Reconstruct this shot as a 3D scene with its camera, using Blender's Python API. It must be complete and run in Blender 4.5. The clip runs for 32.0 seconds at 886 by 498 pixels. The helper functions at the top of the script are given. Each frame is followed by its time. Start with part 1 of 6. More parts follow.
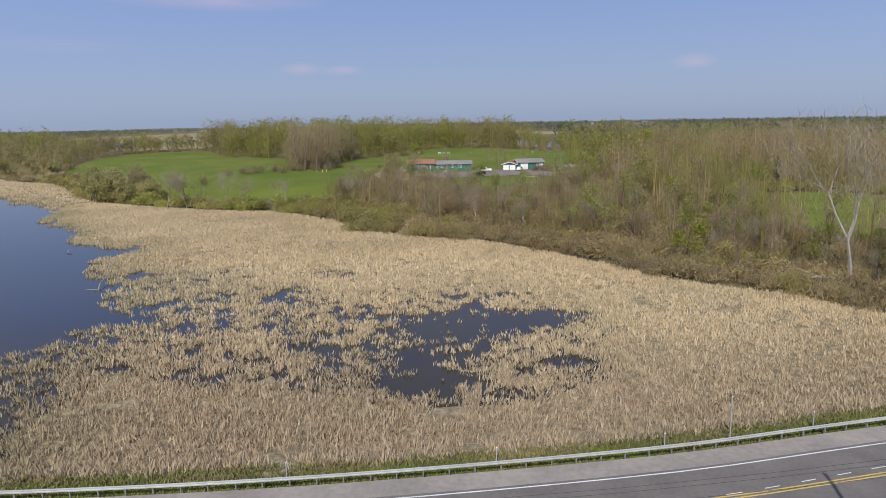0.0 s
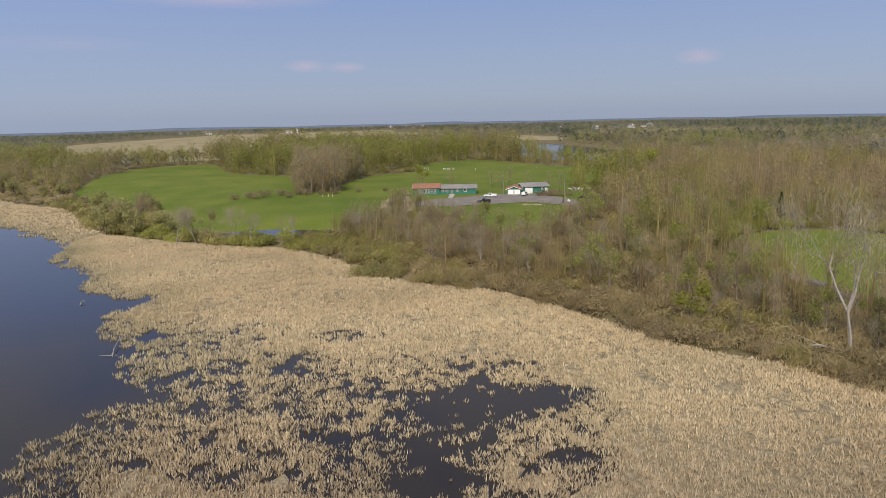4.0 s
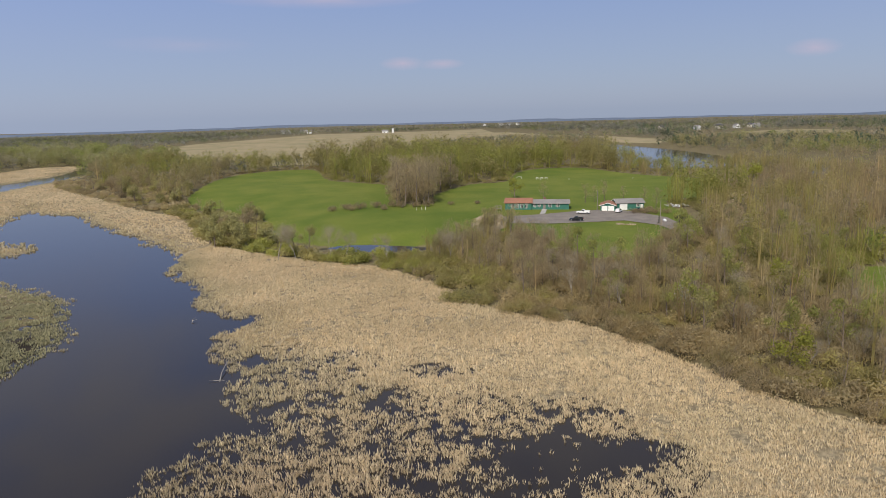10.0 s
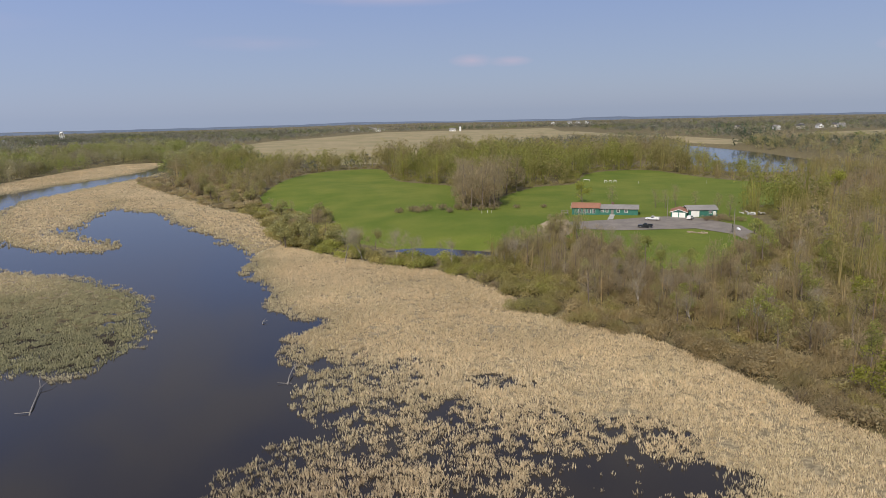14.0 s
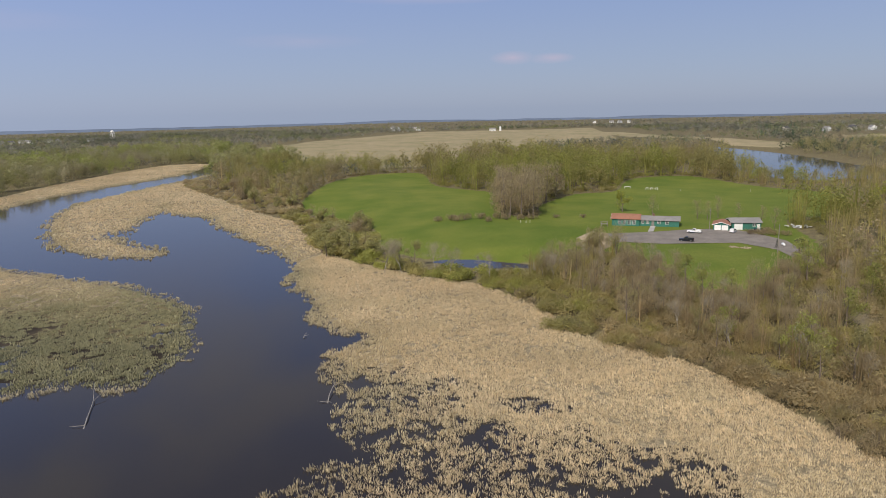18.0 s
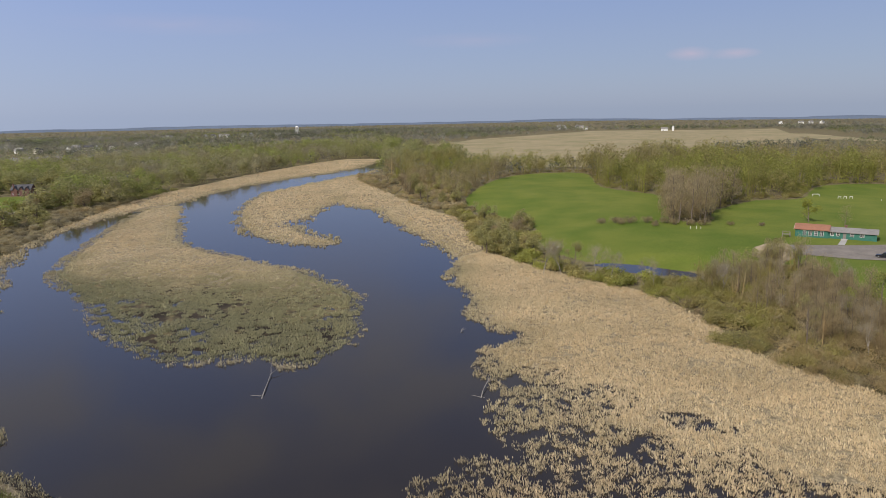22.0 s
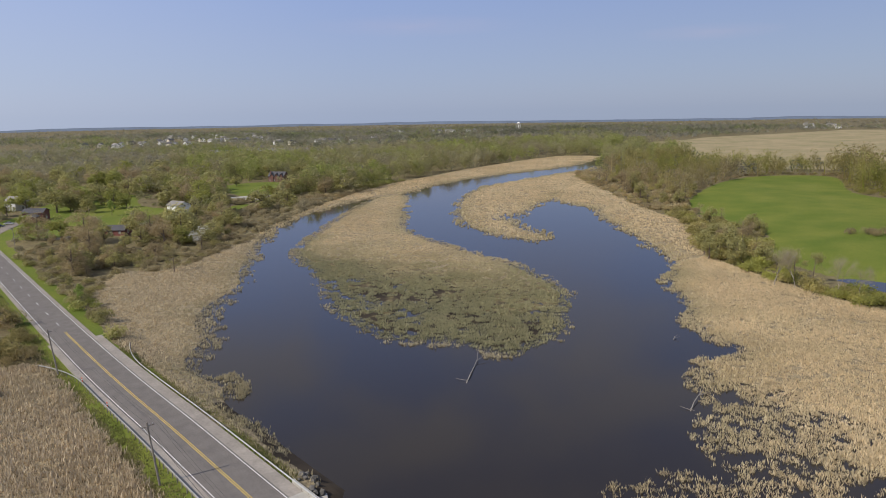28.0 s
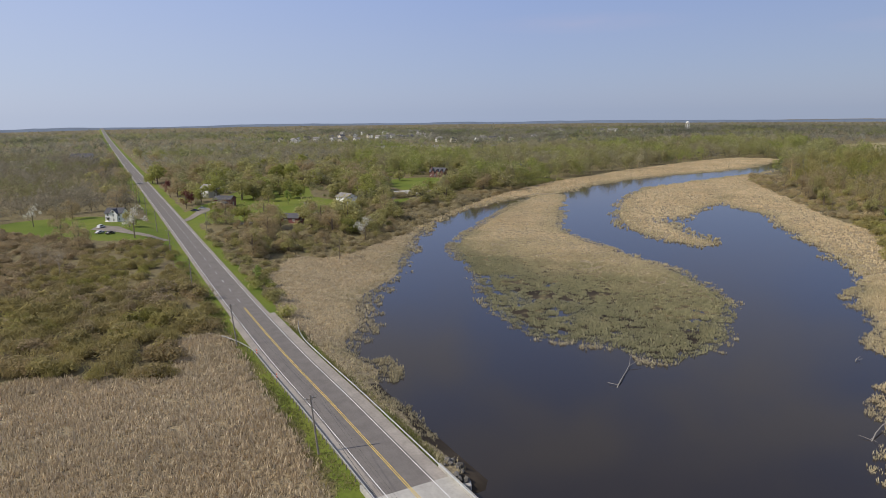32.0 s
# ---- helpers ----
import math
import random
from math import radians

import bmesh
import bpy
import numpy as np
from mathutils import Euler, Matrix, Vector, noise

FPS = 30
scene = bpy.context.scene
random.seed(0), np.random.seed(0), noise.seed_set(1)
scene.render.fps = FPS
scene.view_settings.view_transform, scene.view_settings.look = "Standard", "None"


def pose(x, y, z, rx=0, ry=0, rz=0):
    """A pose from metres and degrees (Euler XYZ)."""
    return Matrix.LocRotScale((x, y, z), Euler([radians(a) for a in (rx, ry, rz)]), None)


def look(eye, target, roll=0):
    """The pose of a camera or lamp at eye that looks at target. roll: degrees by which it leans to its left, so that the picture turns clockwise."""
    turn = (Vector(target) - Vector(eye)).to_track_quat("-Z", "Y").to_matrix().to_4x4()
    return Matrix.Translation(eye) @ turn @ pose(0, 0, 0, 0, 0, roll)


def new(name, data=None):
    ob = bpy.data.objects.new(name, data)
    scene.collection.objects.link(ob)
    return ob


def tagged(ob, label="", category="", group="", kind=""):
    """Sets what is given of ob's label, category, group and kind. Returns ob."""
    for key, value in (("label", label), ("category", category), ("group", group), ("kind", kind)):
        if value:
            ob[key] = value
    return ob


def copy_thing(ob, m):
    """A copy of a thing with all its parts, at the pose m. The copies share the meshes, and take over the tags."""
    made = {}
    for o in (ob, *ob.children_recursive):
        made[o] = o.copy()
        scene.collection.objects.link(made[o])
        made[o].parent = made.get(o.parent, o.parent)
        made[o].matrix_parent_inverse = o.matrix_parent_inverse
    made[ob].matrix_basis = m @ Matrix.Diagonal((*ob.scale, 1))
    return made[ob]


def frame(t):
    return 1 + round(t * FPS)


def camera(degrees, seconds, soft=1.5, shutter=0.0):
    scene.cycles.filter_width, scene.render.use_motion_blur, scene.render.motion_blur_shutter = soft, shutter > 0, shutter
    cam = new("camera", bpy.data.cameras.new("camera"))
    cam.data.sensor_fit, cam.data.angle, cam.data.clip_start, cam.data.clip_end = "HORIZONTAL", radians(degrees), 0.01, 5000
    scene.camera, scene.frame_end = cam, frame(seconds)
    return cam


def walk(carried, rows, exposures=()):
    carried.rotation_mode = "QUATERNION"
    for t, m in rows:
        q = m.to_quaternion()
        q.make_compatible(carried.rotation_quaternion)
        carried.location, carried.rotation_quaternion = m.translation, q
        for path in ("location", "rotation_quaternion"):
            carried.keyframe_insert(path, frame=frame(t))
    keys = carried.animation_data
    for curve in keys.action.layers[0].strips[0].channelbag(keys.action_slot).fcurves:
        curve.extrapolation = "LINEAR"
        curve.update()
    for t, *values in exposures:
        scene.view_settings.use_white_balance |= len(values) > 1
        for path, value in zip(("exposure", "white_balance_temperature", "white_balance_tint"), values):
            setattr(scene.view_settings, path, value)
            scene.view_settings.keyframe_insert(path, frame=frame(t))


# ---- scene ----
cam = camera(65.85, 32.0, soft=0.9)
EXPOSURES = [(0.0, 0.0, 6100, 10), (1.0, 0.0, 6280, 10), (2.2, 0.0, 6500, 10), (32.0, 0.0, 6500, 10)]
PATH = [
    (0.0, -0.69, 0.82, 24.96, -10.89, 0.99, 4.05),
    (0.5, -0.71, 0.93, 26.17, -10.86, 1.04, 4.04),
    (1.0, -0.77, 1.03, 27.37, -10.84, 1.08, 4.09),
    (1.5, -0.82, 1.08, 28.65, -10.85, 1.13, 4.17),
    (2.0, -0.80, 1.08, 30.02, -10.89, 1.16, 4.25),
    (2.5, -0.78, 1.08, 31.49, -10.95, 1.19, 4.29),
    (3.0, -0.77, 1.04, 32.92, -11.02, 1.21, 4.35),
    (3.5, -0.76, 1.00, 34.34, -11.09, 1.24, 4.36),
    (5.5, -0.66, 0.81, 40.56, -11.29, 1.32, 4.62),
    (6.0, -0.63, 0.77, 42.00, -11.32, 1.34, 4.66),
    (6.5, -0.61, 0.74, 42.93, -11.35, 1.36, 4.71),
    (7.0, -0.57, 0.73, 43.32, -11.37, 1.39, 5.95),
    (7.5, -0.48, 0.74, 43.41, -11.37, 1.42, 6.74),
    (8.0, -0.40, 0.71, 43.31, -11.36, 1.44, 7.56),
    (8.5, -0.37, 0.67, 43.22, -11.34, 1.45, 8.22),
    (9.0, -0.38, 0.62, 43.13, -11.32, 1.45, 9.11),
    (9.5, -0.40, 0.55, 43.14, -11.30, 1.45, 10.67),
    (10.0, -0.37, 0.48, 43.15, -11.29, 1.44, 12.14),
    (10.5, -0.36, 0.43, 43.11, -11.27, 1.42, 13.32),
    (11.0, -0.37, 0.41, 43.10, -11.25, 1.40, 15.21),
    (11.5, -0.33, 0.46, 43.20, -11.26, 1.38, 16.53),
    (12.0, -0.29, 0.53, 43.41, -11.28, 1.35, 17.18),
    (12.5, -0.26, 0.58, 43.78, -11.30, 1.34, 17.53),
    (13.0, -0.24, 0.54, 44.26, -11.33, 1.33, 17.66),
    (13.5, -0.24, 0.48, 44.85, -11.35, 1.33, 17.72),
    (14.0, -0.28, 0.46, 45.52, -11.38, 1.33, 17.70),
    (14.5, -0.31, 0.43, 46.32, -11.40, 1.34, 17.66),
    (16.5, -0.32, 0.32, 49.61, -11.52, 1.33, 17.38),
    (17.0, -0.23, 0.18, 50.18, -11.53, 1.32, 18.06),
    (17.5, -0.07, -0.01, 50.40, -11.52, 1.31, 19.98),
    (18.0, 0.09, -0.14, 50.38, -11.51, 1.29, 21.00),
    (18.5, 0.19, -0.21, 50.39, -11.49, 1.28, 21.78),
    (19.0, 0.21, -0.27, 50.32, -11.47, 1.26, 22.38),
    (19.5, 0.15, -0.31, 50.29, -11.46, 1.24, 22.98),
    (20.0, 0.04, -0.34, 50.31, -11.44, 1.21, 24.11),
    (20.5, -0.04, -0.40, 50.33, -11.44, 1.17, 25.82),
    (21.0, -0.04, -0.49, 50.45, -11.42, 1.12, 27.94),
    (21.5, 0.02, -0.57, 50.63, -11.41, 1.05, 31.18),
    (22.0, 0.14, -0.67, 50.78, -11.40, 1.00, 34.62),
    (22.5, 0.26, -0.81, 50.84, -11.39, 0.97, 38.37),
    (23.0, 0.36, -0.93, 50.89, -11.37, 0.96, 41.27),
    (23.5, 0.44, -0.96, 50.84, -11.37, 0.97, 42.41),
    (24.0, 0.48, -0.92, 50.78, -11.37, 0.98, 42.85),
    (24.5, 0.50, -0.86, 50.71, -11.37, 0.99, 43.31),
    (26.5, 0.41, -0.57, 50.46, -11.38, 1.03, 48.10),
    (27.0, 0.45, -0.52, 50.45, -11.39, 1.02, 49.66),
    (27.5, 0.52, -0.50, 50.44, -11.39, 1.00, 51.07),
    (28.0, 0.63, -0.52, 50.44, -11.38, 0.95, 52.72),
    (28.5, 0.73, -0.54, 50.47, -11.37, 0.89, 54.47),
    (29.0, 0.81, -0.55, 50.45, -11.36, 0.82, 55.87),
    (29.5, 0.86, -0.59, 50.48, -11.35, 0.77, 57.09),
    (30.0, 0.91, -0.63, 50.46, -11.35, 0.75, 58.46),
    (30.5, 0.95, -0.67, 50.41, -11.35, 0.74, 60.17),
    (31.0, 1.02, -0.73, 50.32, -11.35, 0.74, 62.13),
    (31.5, 1.11, -0.80, 50.22, -11.34, 0.74, 64.18),
    (32.0, 1.20, -0.89, 50.12, -11.32, 0.73, 65.90),
]
walk(cam, [(t, pose(x, y, z, 90 + tilt, lean, yaw)) for t, x, y, z, tilt, lean, yaw in PATH], EXPOSURES)

# ---- light ----
SUN_ELEVATION, SUN_FROM = 43.0, (-0.10, -1.0)
sun_data = bpy.data.lights.new("sun", "SUN")
sun_data.energy, sun_data.angle, sun_data.color = 3.9, radians(0.6), (1.0, 0.92, 0.80)
sun = new("sun", sun_data)
_h = math.cos(radians(SUN_ELEVATION)) / math.hypot(*SUN_FROM)
sun.matrix_world = look((SUN_FROM[0] * _h * 100, SUN_FROM[1] * _h * 100, math.sin(radians(SUN_ELEVATION)) * 100), (0, 0, 0))

world = bpy.data.worlds.new("world")
scene.world = world
world.use_nodes = True
wn, wl = world.node_tree.nodes, world.node_tree.links
sky = wn.new("ShaderNodeTexSky")
sky.sky_type, sky.sun_disc = "NISHITA", False
sky.sun_elevation, sky.sun_rotation = radians(SUN_ELEVATION), math.atan2(SUN_FROM[0], SUN_FROM[1])
sky.altitude, sky.air_density, sky.dust_density, sky.ozone_density = 200, 1.0, 0.8, 2.0
wn["Background"].inputs[1].default_value = 0.10
w_co = wn.new("ShaderNodeTexCoord")
CLOUDS = [((-0.263, 0.963, 0.069), 0.034, 0.010, 1.3), ((-0.212, 0.975, 0.067), 0.036, 0.008, 1.1), ((0.267, 0.961, 0.068), 0.034, 0.012, 1.2), ((-0.363, 0.919, 0.155), 0.16, 0.014, 0.9), ((-0.533, 0.841, 0.096), 0.10, 0.012, 0.35), ((-0.812, 0.572, 0.117), 0.16, 0.016, 0.3)]
# pale spring haze: the sky whitens towards the horizon
w_sep = wn.new("ShaderNodeSeparateXYZ")
wl.new(w_co.outputs["Generated"], w_sep.inputs[0])
w_grad = wn.new("ShaderNodeValToRGB")
w_grad.color_ramp.elements[0].position, w_grad.color_ramp.elements[0].color = 0.0, (0.318, 0.390, 0.572, 1)
w_grad.color_ramp.elements[1].position, w_grad.color_ramp.elements[1].color = 1.0, (0.12, 0.21, 0.50, 1)
for at, c in ((0.10, (0.305, 0.378, 0.615, 1)), (0.22, (0.255, 0.355, 0.68, 1)), (0.36, (0.20, 0.29, 0.58, 1)), (0.55, (0.14, 0.19, 0.36, 1))):
    w_grad.color_ramp.elements.new(at).color = c
wl.new(w_sep.outputs["Z"], w_grad.inputs[0])
w_gain = wn.new("ShaderNodeVectorMath")
w_gain.operation = "SCALE"
w_side = wn.new("ShaderNodeMath")
w_side.operation = "MULTIPLY_ADD"
w_side.inputs[1].default_value, w_side.inputs[2].default_value = -3.8, 12.6
wl.new(w_sep.outputs["Y"], w_side.inputs[0])
w_white = wn.new("ShaderNodeMapRange")
w_white.inputs["From Min"].default_value, w_white.inputs["From Max"].default_value = 0.5, -0.5
w_white.inputs["To Min"].default_value, w_white.inputs["To Max"].default_value = 0.0, 0.5
wl.new(w_sep.outputs["Y"], w_white.inputs["Value"])
w_pale = wn.new("ShaderNodeMixRGB")
w_pale.inputs[2].default_value = (5.9, 6.3, 7.1, 1)
wl.new(w_white.outputs[0], w_pale.inputs[0])
wl.new(w_side.outputs[0], w_gain.inputs["Scale"])
wl.new(w_grad.outputs[0], w_gain.inputs[0])
w_haze = wn.new("ShaderNodeMixRGB")
w_haze.inputs[0].default_value = 0.8
wl.new(sky.outputs[0], w_haze.inputs[1])
wl.new(w_gain.outputs[0], w_pale.inputs[1])
wl.new(w_pale.outputs[0], w_haze.inputs[2])
# a few small fair-weather clouds and a thin veil
w_map = wn.new("ShaderNodeMapping")
w_map.inputs["Scale"].default_value = (9.0, 9.0, 34.0)
w_noise = wn.new("ShaderNodeTexNoise")
w_noise.inputs["Scale"].default_value, w_noise.inputs["Detail"].default_value = 2.2, 6.0
wl.new(w_co.outputs["Generated"], w_map.inputs[0])
wl.new(w_map.outputs[0], w_noise.inputs["Vector"])
cover = None
for centre, wide, flat, thick in CLOUDS:
    off = wn.new("ShaderNodeVectorMath")
    off.operation = "SUBTRACT"
    off.inputs[1].default_value = centre
    wl.new(w_co.outputs["Generated"], off.inputs[0])
    size = wn.new("ShaderNodeVectorMath")
    size.operation = "MULTIPLY"
    size.inputs[1].default_value = (1 / wide, 1 / wide, 1 / flat)
    wl.new(off.outputs[0], size.inputs[0])
    dist = wn.new("ShaderNodeVectorMath")
    dist.operation = "LENGTH"
    wl.new(size.outputs[0], dist.inputs[0])
    fall = wn.new("ShaderNodeMapRange")
    fall.inputs["From Min"].default_value, fall.inputs["From Max"].default_value = 0.0, 1.0
    fall.inputs["To Min"].default_value, fall.inputs["To Max"].default_value = thick, 0.0
    wl.new(dist.outputs["Value"], fall.inputs["Value"])
    if cover is None:
        cover = fall.outputs[0]
    else:
        top = wn.new("ShaderNodeMath")
        top.operation = "MAXIMUM"
        wl.new(cover, top.inputs[0])
        wl.new(fall.outputs[0], top.inputs[1])
        cover = top.outputs[0]
w_amt = wn.new("ShaderNodeMath")
w_amt.operation = "MULTIPLY"
wl.new(cover, w_amt.inputs[0])
wl.new(w_noise.outputs[0], w_amt.inputs[1])
w_mix = wn.new("ShaderNodeMixRGB")
w_mix.inputs[2].default_value = (5.3, 4.7, 5.9, 1)
wl.new(w_amt.outputs[0], w_mix.inputs[0])
wl.new(w_haze.outputs[0], w_mix.inputs[1])
# a broken veil of thin cloud high overhead
w_high = wn.new("ShaderNodeMapRange")
w_high.inputs["From Min"].default_value, w_high.inputs["From Max"].default_value = 0.16, 0.34
wl.new(w_sep.outputs["Z"], w_high.inputs["Value"])
v_map = wn.new("ShaderNodeMapping")
v_map.inputs["Scale"].default_value = (2.6, 2.6, 6.0)
wl.new(w_co.outputs["Generated"], v_map.inputs[0])
v_noise = wn.new("ShaderNodeTexNoise")
v_noise.inputs["Scale"].default_value, v_noise.inputs["Detail"].default_value = 1.9, 5.0
wl.new(v_map.outputs[0], v_noise.inputs["Vector"])
v_amt = wn.new("ShaderNodeMapRange")
v_amt.inputs["From Min"].default_value, v_amt.inputs["From Max"].default_value = 0.42, 0.62
v_amt.inputs["To Min"].default_value, v_amt.inputs["To Max"].default_value = 0.0, 0.75
wl.new(v_noise.outputs[0], v_amt.inputs["Value"])
v_fac = wn.new("ShaderNodeMath")
v_fac.operation = "MULTIPLY"
wl.new(w_high.outputs[0], v_fac.inputs[0])
wl.new(v_amt.outputs[0], v_fac.inputs[1])
v_mix = wn.new("ShaderNodeMixRGB")
v_mix.inputs[2].default_value = (3.9, 3.95, 4.5, 1)
wl.new(v_fac.outputs[0], v_mix.inputs[0])
wl.new(w_mix.outputs[0], v_mix.inputs[1])
wl.new(v_mix.outputs[0], wn["Background"].inputs[0])


# ---- materials ----
def material(name, color, rough=0.85, metal=0.0, vary=0.25, scale=1.0, bump=0.0, bump_scale=None, tint=None, island=False, per_object=0.0, stain=0.15, thin=0.0, spread=0.38):
    """A surface with grain and stains at two scales; tint: a colour attribute to use as the base colour."""
    m = bpy.data.materials.new(name)
    m.use_nodes = True
    nt, ln = m.node_tree.nodes, m.node_tree.links
    bsdf = nt["Principled BSDF"]
    bsdf.inputs["Roughness"].default_value, bsdf.inputs["Metallic"].default_value = rough, metal
    co = nt.new("ShaderNodeTexCoord")
    geo = nt.new("ShaderNodeNewGeometry")
    if tint:
        base = nt.new("ShaderNodeAttribute")
        base.attribute_name = tint
        out = base.outputs["Color"]
    else:
        base = nt.new("ShaderNodeRGB")
        base.outputs[0].default_value = (*color, 1)
        out = base.outputs[0]

    def scaled(value, lo, hi):
        nonlocal out
        rng = nt.new("ShaderNodeMapRange")
        rng.inputs["To Min"].default_value, rng.inputs["To Max"].default_value = lo, hi
        ln.new(value, rng.inputs["Value"])
        mul = nt.new("ShaderNodeVectorMath")
        mul.operation = "SCALE"
        ln.new(out, mul.inputs[0])
        ln.new(rng.outputs[0], mul.inputs["Scale"])
        out = mul.outputs[0]

    where = geo.outputs["Position"]
    for k, amount in ((scale, vary), (scale * 0.11, stain)):
        if amount:
            tex = nt.new("ShaderNodeTexNoise")
            tex.inputs["Scale"].default_value, tex.inputs["Detail"].default_value = k, 4
            ln.new(where, tex.inputs["Vector"])
            scaled(tex.outputs[0], 1 - 2 * amount, 1 + 2 * amount)
    if island:
        scaled(geo.outputs["Random Per Island"], 1 - spread, 1 + spread)
    if per_object:
        info = nt.new("ShaderNodeObjectInfo")
        scaled(info.outputs["Random"], 1 - per_object, 1 + per_object)
    ln.new(out, bsdf.inputs["Base Color"])
    if thin:
        glow = nt.new("ShaderNodeBsdfTranslucent")
        both = nt.new("ShaderNodeMixShader")
        both.inputs[0].default_value = thin
        ln.new(out, glow.inputs[0])
        ln.new(bsdf.outputs[0], both.inputs[1])
        ln.new(glow.outputs[0], both.inputs[2])
        ln.new(both.outputs[0], nt["Material Output"].inputs["Surface"])
    if bump:
        tex = nt.new("ShaderNodeTexNoise")
        tex.inputs["Scale"].default_value, tex.inputs["Detail"].default_value = bump_scale or scale * 3, 5
        ln.new(where, tex.inputs["Vector"])
        b = nt.new("ShaderNodeBump")
        b.inputs["Strength"].default_value, b.inputs["Distance"].default_value = bump, 0.3 / (bump_scale or scale * 3)
        ln.new(tex.outputs[0], b.inputs["Height"])
        ln.new(b.outputs[0], bsdf.inputs["Normal"])
    return m


M_REED = material("dry reed", (0.5, 0.4, 0.25), 0.8, tint="tint", island=True, vary=0.0, stain=0.10, scale=0.5, thin=0.3, spread=0.2)
M_FOLIAGE = material("twigs and young leaves", (0.1, 0.1, 0.05), 0.8, tint="tint", island=True, vary=0.0, stain=0.1, scale=0.4, per_object=0.10, thin=0.6, spread=0.15)
M_BARK = material("bark", (0.16, 0.125, 0.095), 0.9, vary=0.3, scale=3.0)
M_PALE_BARK = material("pale bark", (0.31, 0.278, 0.24), 0.85, vary=0.25, scale=3.0)
M_ASPHALT = material("asphalt", (0.155, 0.139, 0.125), 0.9, vary=0.12, scale=4.0, stain=0.16, bump=0.15, bump_scale=30)
M_SHOULDER = material("worn shoulder", (0.285, 0.255, 0.222), 0.95, vary=0.15, scale=2.5, stain=0.18, bump=0.2, bump_scale=25)
M_CONCRETE = material("concrete", (0.4, 0.38, 0.34), 0.85, vary=0.12, scale=2.0, stain=0.15, bump=0.1, bump_scale=20)
M_WHITE_LINE = material("white road paint", (0.7, 0.7, 0.68), 0.7, vary=0.15, scale=5)
M_YELLOW_LINE = material("yellow road paint", (0.6, 0.43, 0.09), 0.7, vary=0.15, scale=5)
M_GALVANISED = material("galvanised steel", (0.5, 0.51, 0.5), 0.45, metal=0.35, vary=0.1, scale=2)
M_POST = material("weathered post", (0.2, 0.18, 0.16), 0.85, vary=0.2, scale=6)
M_POLE = material("weathered utility pole", (0.24, 0.21, 0.18), 0.9, vary=0.2, scale=4)
M_WIRE = material("black cable", (0.02, 0.02, 0.02), 0.6, vary=0.0, stain=0)


def water_material():
    m = bpy.data.materials.new("dark marsh water")
    m.use_nodes = True
    nt, ln = m.node_tree.nodes, m.node_tree.links
    b = nt["Principled BSDF"]
    b.inputs["Base Color"].default_value = (0.026, 0.0205, 0.0155, 1)
    b.inputs["Roughness"].default_value, b.inputs["IOR"].default_value = 0.07, 1.33
    b.inputs["Specular IOR Level"].default_value = 0.72
    geo = nt.new("ShaderNodeNewGeometry")
    tex = nt.new("ShaderNodeTexNoise")
    tex.inputs["Scale"].default_value, tex.inputs["Detail"].default_value = 1.4, 3
    ln.new(geo.outputs["Position"], tex.inputs["Vector"])
    bump = nt.new("ShaderNodeBump")
    bump.inputs["Strength"].default_value, bump.inputs["Distance"].default_value = 0.10, 0.03
    ln.new(tex.outputs[0], bump.inputs["Height"])
    ln.new(bump.outputs[0], b.inputs["Normal"])
    return m


M_WATER = water_material()


